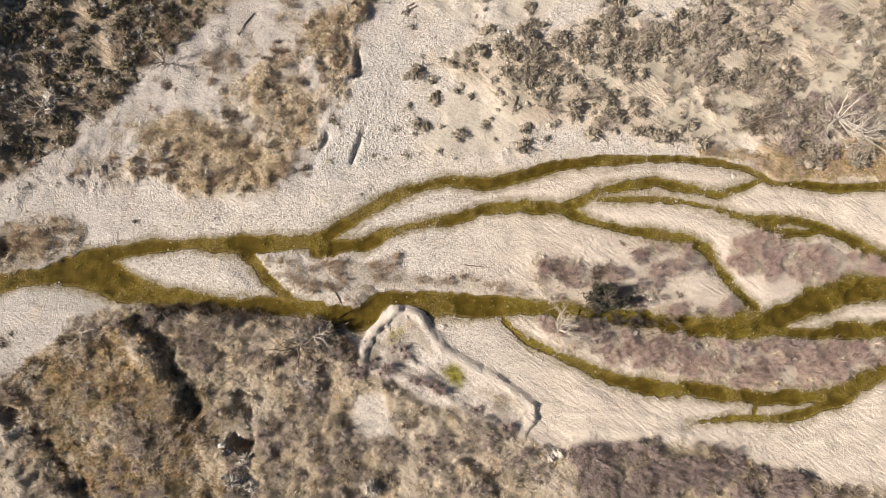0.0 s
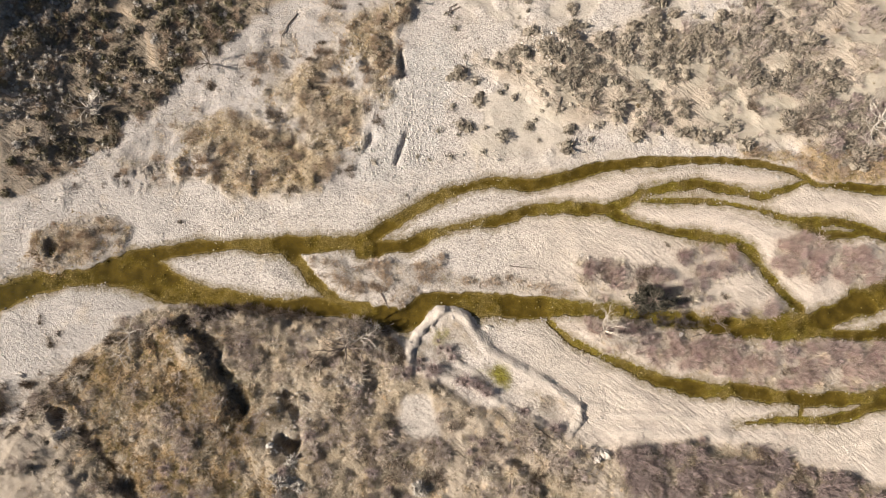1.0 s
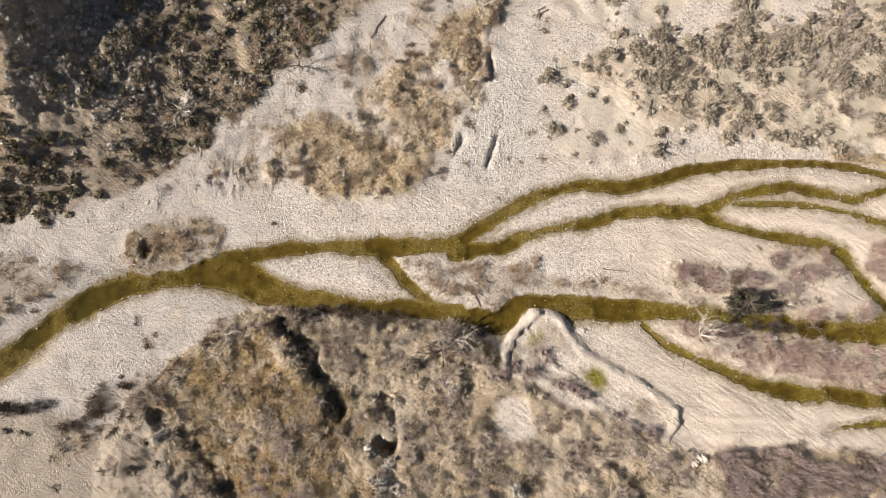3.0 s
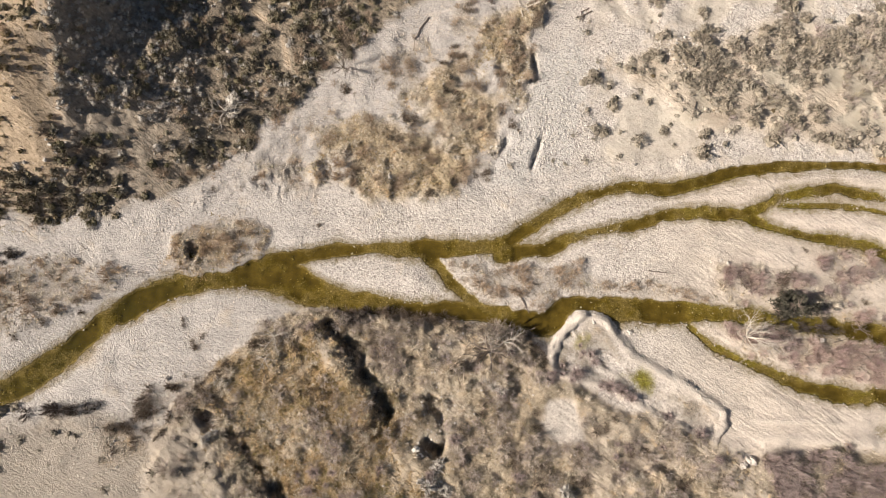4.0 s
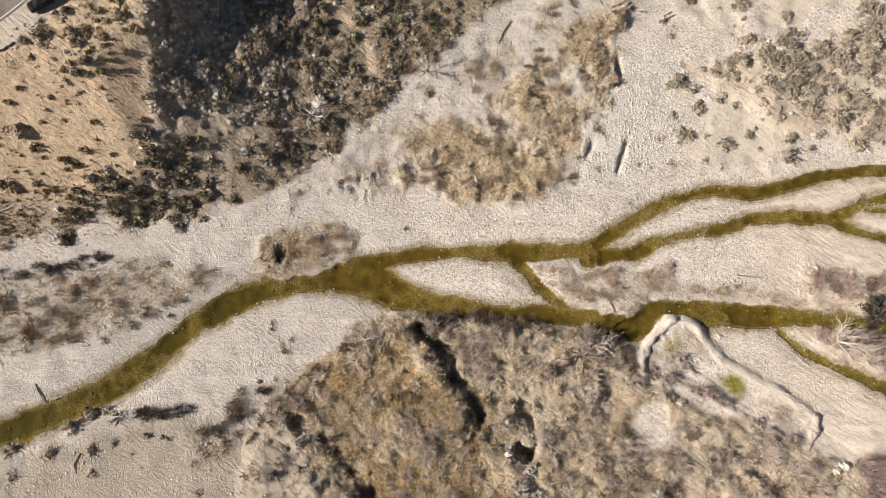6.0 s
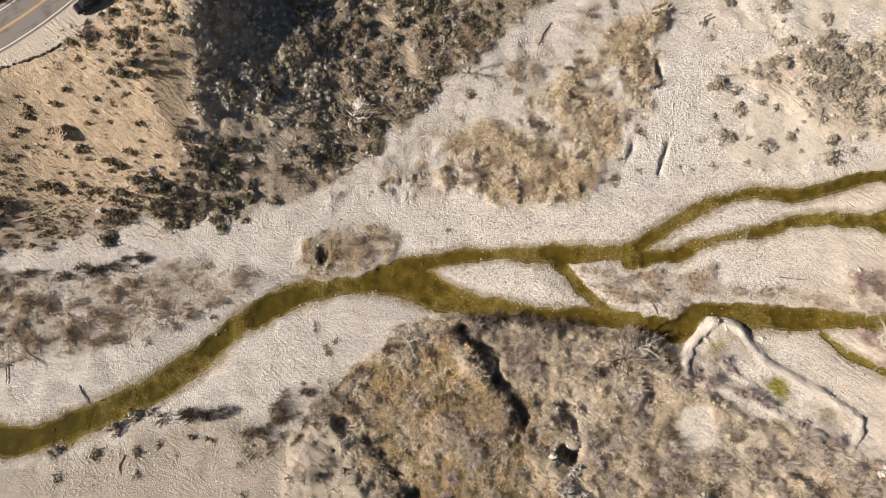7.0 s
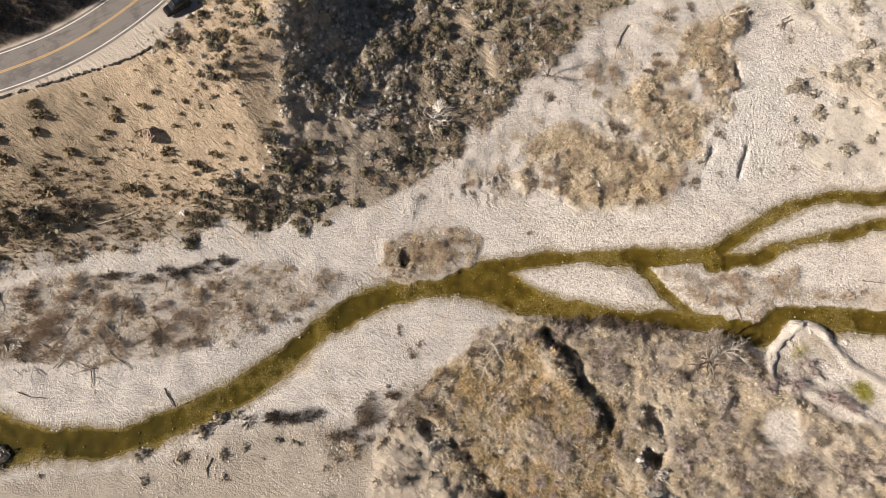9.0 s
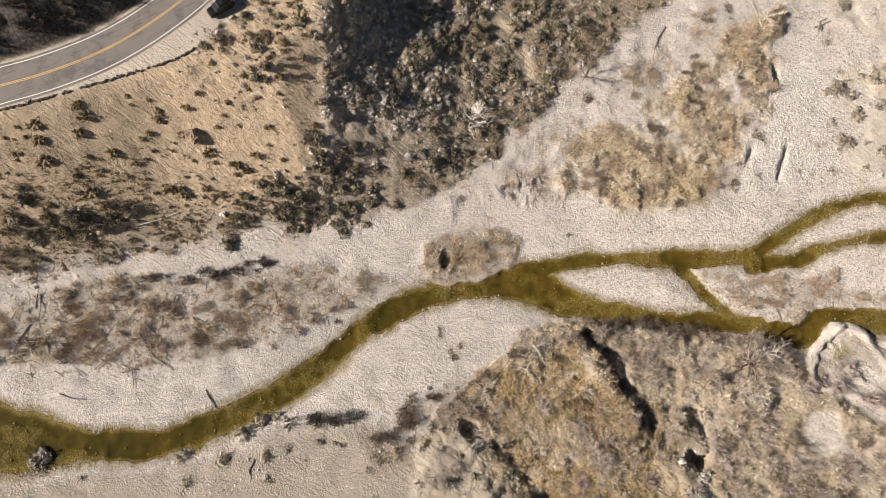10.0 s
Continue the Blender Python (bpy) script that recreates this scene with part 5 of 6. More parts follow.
# silvery shrubs
sil, sil_size = with_spots(SILVER_SPOTS + GULLY_SILVER, np.zeros((0, 2)), np.zeros(0), 0.5)
extra = scatter(800, (-103, 40, -80, 66), lambda x, y: 0.55 * smooth(0, 2, hill(x, y)))
sil, sil_size = np.concatenate([sil, extra, hill_silver]), np.concatenate([sil_size, RNG.uniform(0.5, 1.0, len(extra)), RNG.uniform(0.5, 1.1, len(hill_silver))])
shrubs("silver_shrub", "pale silvery shrub with upright leafy stems", "pale silvery shrubs", "silvery shrubs", (31, 32, 33), MAT_SILVER, sil, sil_size, 300,
       sprigs=90, spiky=0.8, leaf=0.15, cushions=2)

# leafless willows on the islands
def zones_weight(*polys, base=1.0, soft=1.5):
    def weight(x, y):
        total = 0
        for p in polys:
            total = np.maximum(total, zone(x, y, p, soft, 1.2))
        return total * base * dry(x, y)
    return weight


def twig_plants(name, label, stuff_label, group, seeds, material, spots, sizes, limit, **shape):
    meshes = [twig_bush(s, **shape) for s in seeds]
    kinds = [[("bush", m.mesh("bush", material))] for m in meshes]
    order = np.argsort(-np.asarray(sizes))
    spots, sizes = np.asarray(spots)[order], np.asarray(sizes)[order]
    roots = [tagged(new(name, k[0][1]), label, "bush", group) for k in kinds]
    for i, ((x, y), size) in enumerate(zip(spots[:limit], sizes[:limit])):
        m = Matrix.LocRotScale((x, y, float(height(x, y)) - 0.03), Euler((0, 0, RNG.uniform(0, 6.28))), None)
        if i < len(roots):
            ob = roots[i]
            ob.matrix_basis = m
        else:
            ob = copy_thing(roots[i % len(roots)], m)
        ob.scale = (size, size, size * RNG.uniform(0.85, 1.15))
    thin = dict(shape, twigs=int(shape["twigs"] * 0.5), thick=shape["thick"] * 1.3)
    plant_stuff(name + "_thicket", stuff_label, "bushes", [twig_bush(s + 900, **thin).arrays() for s in seeds], spots[limit:], sizes[limit:], material)


pink = scatter(1700, (15, -14, 96, 24), zones_weight(ZONE_PINK_LOWER, ZONE_PINK_UPPER, base=0.7))
pink = np.concatenate([pink, scatter(700, (15, 2, 62, 22), lambda x, y: 0.45 * zones_weight(ZONE_MID_BRUSH, ZONE_POINT_BRUSH)(x, y) * smooth(-0.1, 0.3, fbm(x + 8, y, 6, 3)))])
twig_plants("willow_bush", "leafless pinkish-brown willow bush on a gravel island", "leafless pinkish willow thicket on the islands", "willows on the islands",
            (41, 42, 43, 44), MAT_WILLOW, pink, RNG.uniform(0.8, 1.7, len(pink)), 260, twigs=74, splay=1.05, height_=1.0, thick=0.020)

purple = scatter(150, (18, -34, 75, -15), zones_weight(ZONE_PURPLE, base=0.9))
more = scatter(600, (15, -6, 62, 22), zones_weight(ZONE_MID_BRUSH, ZONE_POINT_BRUSH, base=0.22))
grey = np.concatenate([purple, more])
grey_size = np.concatenate([RNG.uniform(1.3, 2.1, len(purple)), RNG.uniform(0.6, 1.3, len(more))])
twig_plants("grey_bush", "leafless mauve-brown bush beside the wash", "leafless mauve-brown brush beside the wash", "grey bushes along the wash",
            (51, 52, 53), MAT_MAUVE, grey, grey_size, 280, twigs=66, splay=0.85, height_=1.1, thick=0.024)


def bank_weight(x, y):
    on = zone(x, y, ZONE_SOUTH_BANK, 2) * (1 - 0.5 * zone(x, y, ZONE_ORANGE)) * (1 - zone(x, y, ZONE_PALE)) * (1 - 0.85 * zone(x, y, ZONE_SAND_BANK, 3)) * (1 - zone(x, y, ZONE_SPIT))
    return np.clip(on * (0.45 + 1.2 * fbm(x, y, 6, 3)), 0, 1) * dry(x, y) * (np.hypot(x - DEAD_PILE[0], y - DEAD_PILE[1]) > 3.2)


def gaps_bank(p):
    return fbm(p[:, 0] + 15, p[:, 1], 5.0, 3) > -0.25


bank = scatter(4600, (-90, -36, 96, 8), bank_weight)
bank = bank[gaps_bank(bank)]
bank = np.concatenate([bank, scatter(1500, (0, 32, 98, 80), lambda x, y: 0.5 * zone(x, y, ZONE_SCRUB, 5, 3) * smooth(10, 50, x))])
bank_size = np.clip(RNG.lognormal(-0.1, 0.4, len(bank)), 0.3, 1.8)
twig_plants("bank_bush", "dry brown-grey bush on the south bank", "dry brown-grey brush over the south bank", "bushes on the south bank",
            (61, 62, 63, 64), MAT_GREY_TWIG, bank, bank_size, 300, twigs=58, splay=1.05, height_=0.95, thick=0.026)

west = scatter(2200, (-172, -6, -62, 24), zones_weight(ZONE_WEST_BRUSH, ZONE_HOLE_BRUSH, base=0.5))
rim = scatter(900, (-62, 28, -10, 68), zones_weight(ZONE_GRASS_BANK, base=0.45))
rim = np.concatenate([rim, scatter(900, (-78, 26, -28, 68), lambda x, y: 0.5 * zone(x, y, ZONE_BANK_EDGE, 3) * smooth(-0.1, 0.35, fbm(x + 21, y, 4, 3)))])
north = scatter(500, (46, 28, 98, 46), zones_weight(ZONE_FRINGE, base=0.5))
foot = scatter(1500, (-168, 10, -45, 60), lambda x, y: smooth(4.5, 0.5, np.abs(inside(x, y, ZONE_HILL) - 1.5)) * 0.4 * dry(x, y))
bars = scatter(700, (-36, 4, 20, 18), zones_weight(ZONE_BAR_BRUSH, base=0.4))
wild = np.concatenate([west, rim, north, foot, bars, hill_twigs])
twig_plants("dry_bush", "dry brown leafless bush on stony ground", "dry brown brush on stony ground", "dry bushes on the flood bench",
            (71, 72, 73, 74), MAT_BRUSH, wild, np.clip(RNG.lognormal(-0.3, 0.4, len(wild)), 0.3, 1.6), 300, twigs=54, splay=1.1, height_=0.9, thick=0.026)

# dark brush fills the gullies and slope foot, their shade in its colour
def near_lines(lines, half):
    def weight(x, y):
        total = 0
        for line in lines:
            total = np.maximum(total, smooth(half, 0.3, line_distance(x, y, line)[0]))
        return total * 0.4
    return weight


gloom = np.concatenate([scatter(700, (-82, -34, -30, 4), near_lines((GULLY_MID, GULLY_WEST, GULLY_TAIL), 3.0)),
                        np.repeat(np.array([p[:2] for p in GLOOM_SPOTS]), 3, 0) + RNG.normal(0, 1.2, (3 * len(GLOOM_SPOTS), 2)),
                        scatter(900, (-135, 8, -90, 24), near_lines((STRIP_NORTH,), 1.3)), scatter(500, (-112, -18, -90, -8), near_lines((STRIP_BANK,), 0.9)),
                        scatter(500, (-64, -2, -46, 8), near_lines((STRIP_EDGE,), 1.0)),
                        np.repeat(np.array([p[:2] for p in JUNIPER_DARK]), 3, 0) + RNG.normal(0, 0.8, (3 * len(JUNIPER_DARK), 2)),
                        # dense dark brush adds to the painted shade of the rock cut
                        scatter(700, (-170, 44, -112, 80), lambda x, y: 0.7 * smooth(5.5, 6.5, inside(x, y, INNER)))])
twig_plants("dark_bush", "leafless bush coloured dark for its shaded hollow", "leafless brush coloured dark for the shade of hollows", "dark bushes in the hollows",
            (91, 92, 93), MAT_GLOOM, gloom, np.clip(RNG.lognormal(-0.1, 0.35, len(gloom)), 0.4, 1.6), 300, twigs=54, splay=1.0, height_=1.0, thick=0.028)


def with_kin(spots, n, spread_):
    p = np.array([s[:2] for s in spots])
    d = np.array([s[2] for s in spots])
    out = np.repeat(p, n, 0) + RNG.normal(0, 1, (n * len(p), 2)) * np.repeat(d, n)[:, None] * spread_
    return out, np.repeat(d, n) * RNG.uniform(0.16, 0.30, n * len(p))


umber, umber_size = with_kin(UMBER_SOUTH + UMBER_NORTH + UMBER_WEST + UMBER_WASH, 4, 0.22)
brown = scatter(420, (-97, -20, -62, 4), lambda x, y: 2.5 * near_lines((STRIP_BROWN,), 5.0)(x, y))
umber, umber_size = np.concatenate([umber, brown]), np.concatenate([umber_size, RNG.uniform(0.5, 1.3, len(brown))])
fringe = scatter(1700, (-64, -6, -12, 8), near_lines((STRIP_SHORE,), 1.2))
keep = dry(umber[:, 0], umber[:, 1])
twig_plants("umber_bush", "dark brown tangled bush in dry grass", "dark brown tangled brush along the bank", "dark brown bushes",
            (95, 96, 97), MAT_UMBER, np.concatenate([umber[keep], fringe]), np.concatenate([umber_size[keep], RNG.uniform(0.6, 1.4, len(fringe))]), 300, twigs=56, splay=1.2, height_=0.9, thick=0.026)


# grass
def grass(name, label, material, spots, low, high, **shape):
    plant_stuff(name, label, "grass", [tuft(s, **shape).arrays() for s in range(80, 86)], spots, RNG.uniform(low, high, len(spots)), material)


def gaps(x, y):
    return 0.3 + 0.7 * smooth(-0.35, 0.1, fbm(x + 71, y, 4.5, 3))


straw_a = scatter(14000, (-78, 26, -10, 70), lambda x, y: gaps(x, y) * (zone(x, y, ZONE_GRASS_BANK, 4, 3) * np.clip(0.52 + 0.8 * fbm(x, y, 6, 3), 0, 1) + 0.25 * zone(x, y, ZONE_BANK_EDGE, 3) * smooth(-0.1, 0.4, fbm(x + 21, y, 4, 3))))
straw_b = scatter(60000, (-92, -36, 96, 8), lambda x, y: gaps(x, y) * zone(x, y, ZONE_SOUTH_BANK, 3) * (1 - zone(x, y, ZONE_PALE)) * (1 - zone(x, y, ZONE_SPIT)) * (1 - 0.8 * zone(x, y, ZONE_SAND_BANK, 4)) * np.clip(0.62 + 0.6 * fbm(x + 30, y, 9, 3), 0, 1) * dry(x, y))
straw_c = scatter(10000, (-170, -6, -60, 24), zones_weight(ZONE_WEST_BRUSH, ZONE_HOLE_BRUSH, base=0.5))
straw_d = scatter(8000, (-36, -14, 96, 24), zones_weight(ZONE_PINK_LOWER, ZONE_PINK_UPPER, ZONE_MID_BRUSH, ZONE_BAR_BRUSH, ZONE_POINT_BRUSH, base=0.5))
straw_e = scatter(15000, (-172, 10, -40, 72), lambda x, y: zone(x, y, ZONE_HILL, 2) * np.clip(0.5 + 0.5 * fbm(x + 11, y, 8, 3), 0, 1) * (0.35 + 0.65 * smooth(-106, -102, x)) * (1 - 0.6 * smooth(-80, -70, x)) * (line_distance(x, y, ROAD)[0] > 9))
grass("straw_grass", "dry straw-coloured bunch grass in rough patches", MAT_STRAW, np.concatenate([straw_a, straw_b, straw_c, straw_d]), 0.5, 1.35, tall=0.65, blades=10, width=0.046)
grass("hill_grass", "brown dry grass and twigs on the hillside", MAT_BRUSH, straw_e[:9000], 0.45, 1.0, tall=0.6, blades=10, width=0.046)
slope_tufts = scatter(9000, (-172, 10, -102, 40), lambda x, y: 0.8 * zone(x, y, ZONE_HILL, 2) * smooth(36, 22, y + 0.05 * (x + 120)) * smooth(-0.3, 0.2, fbm(x, y + 5, 6, 3)))
grass("slope_grass", "brown-olive dry grass low on the cut slope", MAT_SLOPE, slope_tufts, 0.5, 1.3, tall=0.55, blades=10, width=0.046)
rust_a = scatter(15000, (-80, -36, -38, 2), lambda x, y: zone(x, y, ZONE_ORANGE, 7, 5) * np.clip(0.6 + 0.5 * fbm(x, y, 5, 3), 0, 1))
rust_b = scatter(3500, (46, 26, 98, 42), zones_weight(ZONE_FRINGE, base=0.9))
rust_c = scatter(3600, (-64, 26, -10, 70), lambda x, y: zone(x, y, ZONE_GRASS_BANK, 3, 2) * smooth(0.1, 0.6, fbm(x + 50, y, 7, 3)))
rust_d = scatter(2500, (-172, 8, -90, 26), lambda x, y: smooth(3.5, 0.5, np.abs(inside(x, y, ZONE_HILL))) * smooth(0.0, 0.4, fbm(x + 20, y, 12, 2)) * (line_distance(x, y, ROAD)[0] > 9))
grass("rusty_grass", "rust-orange dead grass matted over the bank", MAT_RUST, np.concatenate([rust_a, rust_b, rust_c, rust_d, scatter(900, (-88, 10, -64, 24), lambda x, y: zone(x, y, ZONE_HOLE_BRUSH, 3, 3) * smooth(-0.2, 0.3, fbm(x + 9, y, 3, 3)))]), 0.5, 1.3, tall=0.65, blades=10, width=0.046)


# large fountains of dry grass and twigs
def fountain(seed, blades=64, tall=0.75, width=0.022, comb=0.0):
    """Blades that rise from one crown and arch outwards; about 1 m in radius."""
    r = np.random.default_rng(seed)
    s = Soup()
    lead = r.uniform(0, 6.28)
    for i in range(blades):
        a = r.uniform(0, 2 * np.pi)
        reach = r.uniform(0.35, 1.0)
        top = tall * r.uniform(0.55, 1.0) * (1.1 - 0.55 * reach)
        way = np.array([np.cos(a), np.sin(a), 0]) + comb * np.array([np.cos(lead), np.sin(lead), 0])
        base = np.array([r.normal(0, 0.09), r.normal(0, 0.09), -0.05])
        mid = base + way * reach * 0.5 + (0, 0, top)
        tip = base + way * reach + (0, 0, top * r.uniform(0.5, 1.0)) + r.normal(0, 0.06, 3)
        side = np.cross(way, (0, 0, 1.0))
        side *= width * r.uniform(0.6, 1.2) / (np.linalg.norm(side) + 1e-9)
        s.add([base - side, base + side, mid - side * 0.8, mid + side * 0.8, tip], [(0, 1, 3), (0, 3, 2), (2, 3, 4)])
    return s


def fountains(name, label, category, group, seeds, material, spots, sizes, **shape):
    spots = np.asarray(spots)
    keep = dry(spots[:, 0], spots[:, 1])
    roots = [tagged(new(name, fountain(s, **shape).mesh(name, material)), label, category, group) for s in seeds]
    for i, ((x, y), size) in enumerate(zip(spots[keep], np.asarray(sizes)[keep])):
        m = Matrix.LocRotScale((x, y, float(height(x, y)) - 0.03), Euler((0, 0, RNG.uniform(0, 6.28))), None)
        ob = roots[i] if i < len(roots) else copy_thing(roots[i % len(roots)], m)
        ob.matrix_basis = m
        ob.scale = (size, size, size * RNG.uniform(0.75, 1.15))


def clumped(x, y):
    return smooth(-0.1, 0.4, fbm(x + 44, y + 8, 8, 3))


south_clumps = scatter(1500, (-84, -34, 40, 5), lambda x, y: 0.5 * clumped(x, y) * zone(x, y, ZONE_SOUTH_BANK, 3) * (1 - zone(x, y, ZONE_SAND_BANK, 4)) * (1 - zone(x, y, ZONE_SPIT)) * (1 - zone(x, y, ZONE_PALE)) * (1 - zone(x, y, ZONE_PURPLE)))
north_clumps = scatter(200, (-60, 28, -12, 66), lambda x, y: 0.5 * zone(x, y, ZONE_GRASS_BANK))
island_clumps = scatter(420, (16, -12, 92, 22), zones_weight(ZONE_PINK_LOWER, ZONE_MID_BRUSH, ZONE_PINK_UPPER, base=0.55))
pale = np.concatenate([south_clumps, north_clumps, island_clumps])
fountains("straw_tussock", "pale straw-coloured dry tussock with arching blades", "tussock", "dry tussocks", (301, 302, 303, 304, 305), MAT_FOUNTAIN,
          pale, np.clip(RNG.lognormal(0.15, 0.38, len(pale)), 0.5, 2.3), blades=84, width=0.022, tall=0.6, comb=0.3)
silver_tall = np.repeat(np.array(GULLY_SILVER), 3, 0)
fountains("silver_bush", "tall silvery bush with upright leafy stems beside a hollow", "bush", "silvery bushes in the hollows", (321, 322, 323), MAT_SILVER,
          silver_tall[:, :2] + RNG.normal(0, 0.7, (len(silver_tall), 2)), silver_tall[:, 2] * RNG.uniform(0.35, 0.6, len(silver_tall)), blades=46, tall=1.2, width=0.07)
mauve = np.concatenate([scatter(420, (18, -34, 75, -15), zones_weight(ZONE_PURPLE, base=0.62)),
                        scatter(700, (-62, -30, 20, 3), lambda x, y: 0.30 * clumped(x + 50, y) * zone(x, y, ZONE_SOUTH_BANK, 3) * (1 - zone(x, y, ZONE_SPIT)) * (1 - zone(x, y, ZONE_PALE))),
                        scatter(260, (16, -12, 92, 22), zones_weight(ZONE_PINK_LOWER, ZONE_MID_BRUSH, base=0.4)),
                        scatter(60, (DEAD_BIG[0] - 13, DEAD_BIG[1] - 8, DEAD_BIG[0] + 8, DEAD_BIG[1] + 5), lambda x, y: 0.75 + 0 * x),
                        scatter(14, (-13, -5, -6, 0), zones_weight(ZONE_SPIT, base=0.35)),
                        scatter(260, (-16, -17, 12, -3), lambda x, y: 0.7 * smooth(1.4, 0.4, line_distance(x, y, RIDGE_LOW)[0]))])
fountains("mauve_bush", "leafless mauve-grey bush with arching twigs", "bush", "mauve bushes", (311, 312, 313, 314), MAT_MAUVE,
          mauve, np.clip(RNG.lognormal(0.3, 0.35, len(mauve)), 0.6, 2.6), blades=88, tall=0.8, width=0.022)
reeds = scatter(60000, (20, -6, 98, 36), lambda x, y: ((sample(GAP, x, y) > -0.5) & (sample(GAP, x, y) < 0.5)) * smooth(0.1, 0.5, fbm(x, y, 8, 2)) * 0.25)
moss = scatter(900, (-3, -12, 6, -2), zones_weight(ZONE_MOSS, base=0.9))
grass("green_sedge", "yellow-green sedge along the water's edge", MAT_REED, np.concatenate([reeds, moss]), 0.35, 0.8, tall=0.5)


# ---- stones ----
MAT_PEBBLE = rock_material("pale_pebbles", (0.38, 0.335, 0.29), (0.60, 0.54, 0.475))
def rock_arrays(seed, rough=0.22, subdivisions=1):
    bm = bmesh.new()
    bmesh.ops.create_icosphere(bm, subdivisions=subdivisions, radius=1)
    r = np.random.default_rng(seed)
    shift = r.uniform(0, 50, 3)
    squeeze = np.array([1.0, r.uniform(0.65, 0.9), r.uniform(0.45, 0.75)])
    v = np.array([list(p.co) for p in bm.verts])
    f = np.array([[p.index for p in q.verts] for q in bm.faces])
    bm.free()
    lump = np.array([noise.noise(Vector(p * 1.3 + shift)) + 0.5 * noise.noise(Vector(p * 3 + shift)) for p in v])
    return v * (1 + rough * lump * 1.6)[:, None] * squeeze, f


def pebble_arrays(seed):
    """A small flat stone of eight faces."""
    r = np.random.default_rng(seed)
    v = np.array([(1, 0, 0), (0, 1, 0), (-1, 0, 0), (0, -1, 0), (0, 0, 1), (0, 0, -1)], float) * (1, r.uniform(0.6, 0.9), r.uniform(0.4, 0.65)) + r.normal(0, 0.13, (6, 3))
    return v, np.array([(0, 1, 4), (1, 2, 4), (2, 3, 4), (3, 0, 4), (1, 0, 5), (2, 1, 5), (3, 2, 5), (0, 3, 5)])


STONES = [pebble_arrays(s) for s in range(8)]


def stones(name, label, material, spots, low, high, sink=0.25):
    size = low * (high / low) ** (RNG.random(len(spots)) ** 2.8)
    v, f = spread(STONES, spots, size, RNG.uniform(0, 6.28, len(spots)), height(spots[:, 0], spots[:, 1]) + size * (0.5 - sink), RNG)
    tagged(new(name, mesh_of(name, v, f, material)), label, "stones", kind="stuff")


def bar_weight(x, y):
    open_ = (1 - zone(x, y, ZONE_HILL)) * (1 - zone(x, y, ZONE_SOUTH_BANK)) * (1 - 0.9 * zone(x, y, ZONE_SCRUB, 6))
    return open_ * np.clip(0.35 + 0.8 * fbm(x + 60, y, 7, 4), 0.03, 1) * dry(x, y)


stones("gravel_stones", "pale grey river cobbles strewn over the gravel bars", MAT_PEBBLE, scatter(115000, (-170, -36, 96, 68), bar_weight), 0.075, 0.26)
stones("cobble_bed", "whitish cobbles packed in a dry side channel", MAT_PALE_ROCK, scatter(6000, (-30, 26, 0, 62), zones_weight(ZONE_COBBLE, base=0.9, soft=3)), 0.10, 0.34)
stones("mound_cobbles", "whitish cobbles heaped in a low mound", MAT_PALE_ROCK, scatter(1500, (3, 52, 20, 62), lambda x, y: np.exp(-(((x - 11) / 5) ** 2 + ((y - 57) / 2.8) ** 2))), 0.10, 0.34)
stones("wash_cobbles", "grey cobbles packed over the dry wash below the hill", MAT_PEBBLE, scatter(20000, (-84, 22, -20, 74), zones_weight(ZONE_WASH, base=0.85, soft=3)), 0.07, 0.24, 0.15)
edge_spots = scatter(90000, (-170, -24, 96, 36), lambda x, y: 0.4 * ((sample(GAP, x, y) > -0.6) & (sample(GAP, x, y) < 0.45)) * np.clip(0.4 + fbm(x, y, 5, 3), 0, 1))
stones("shore_stones", "rounded stones along the stream's edges", MAT_STONE, edge_spots, 0.08, 0.24, 0.1)
bed_spots = scatter(60000, (-170, -24, 96, 36), lambda x, y: 0.5 * (sample(SHARE, x, y) > 0.05) * (0.15 + 0.85 * riffle(x, y)))
m = Nodes("algae_stone")
MAT_ALGAE = m.shade(m.mix(m.island(), (0.10, 0.08, 0.02), (0.40, 0.32, 0.12)), 0.7)
stones("bed_stones", "algae-coated stones showing through shallow water", MAT_ALGAE, bed_spots, 0.07, 0.24, 0.05)
litter_spots = scatter(6000, (-172, 8, 96, 76), lambda x, y: 0.5 * np.maximum(zone(x, y, ZONE_SCRUB, 5), zone(x, y, ZONE_HILL)) * np.clip(0.3 + fbm(x, y, 6, 3), 0, 1) * (line_distance(x, y, ROAD)[0] > 6))
stones("slope_stones", "loose stones on the hill and sand flat", MAT_STONE, litter_spots, 0.08, 0.30)

rubble = scatter(1500, (-46, -26, -22, 2), lambda x, y: smooth(4.5, 1.0, np.minimum(line_distance(x, y, GULLY_CUT)[0], line_distance(x, y, GULLY_PIT)[0])) + 0.15)
stones("gully_rubble", "pale rubble around the washed-out hollow", MAT_PALE_ROCK, rubble, 0.08, 0.36)
crest = scatter(2600, (-18, -20, 20, 8), lambda x, y: smooth(1.3, 0.2, np.minimum(line_distance(x, y, RIDGE_SPIT)[0], np.minimum(line_distance(x, y, RIDGE_SPIT_WEST)[0], line_distance(x, y, RIDGE_LOW)[0]))) + 0.06)
stones("levee_stones", "pale stones on the old levee's crest", MAT_PALE_ROCK, crest, 0.07, 0.28)


def boulder(x, y, size, material, label, seed):
    v, f = rock_arrays(seed, 0.42, 3)
    ob = new("boulder", mesh_of("boulder", v * size / 2, f, material, False))
    ob.location, ob.rotation_euler = (x, y, float(height(x, y)) + size * 0.10), (0, 0, seed * 1.7)
    return tagged(ob, label, "rock", "boulders")


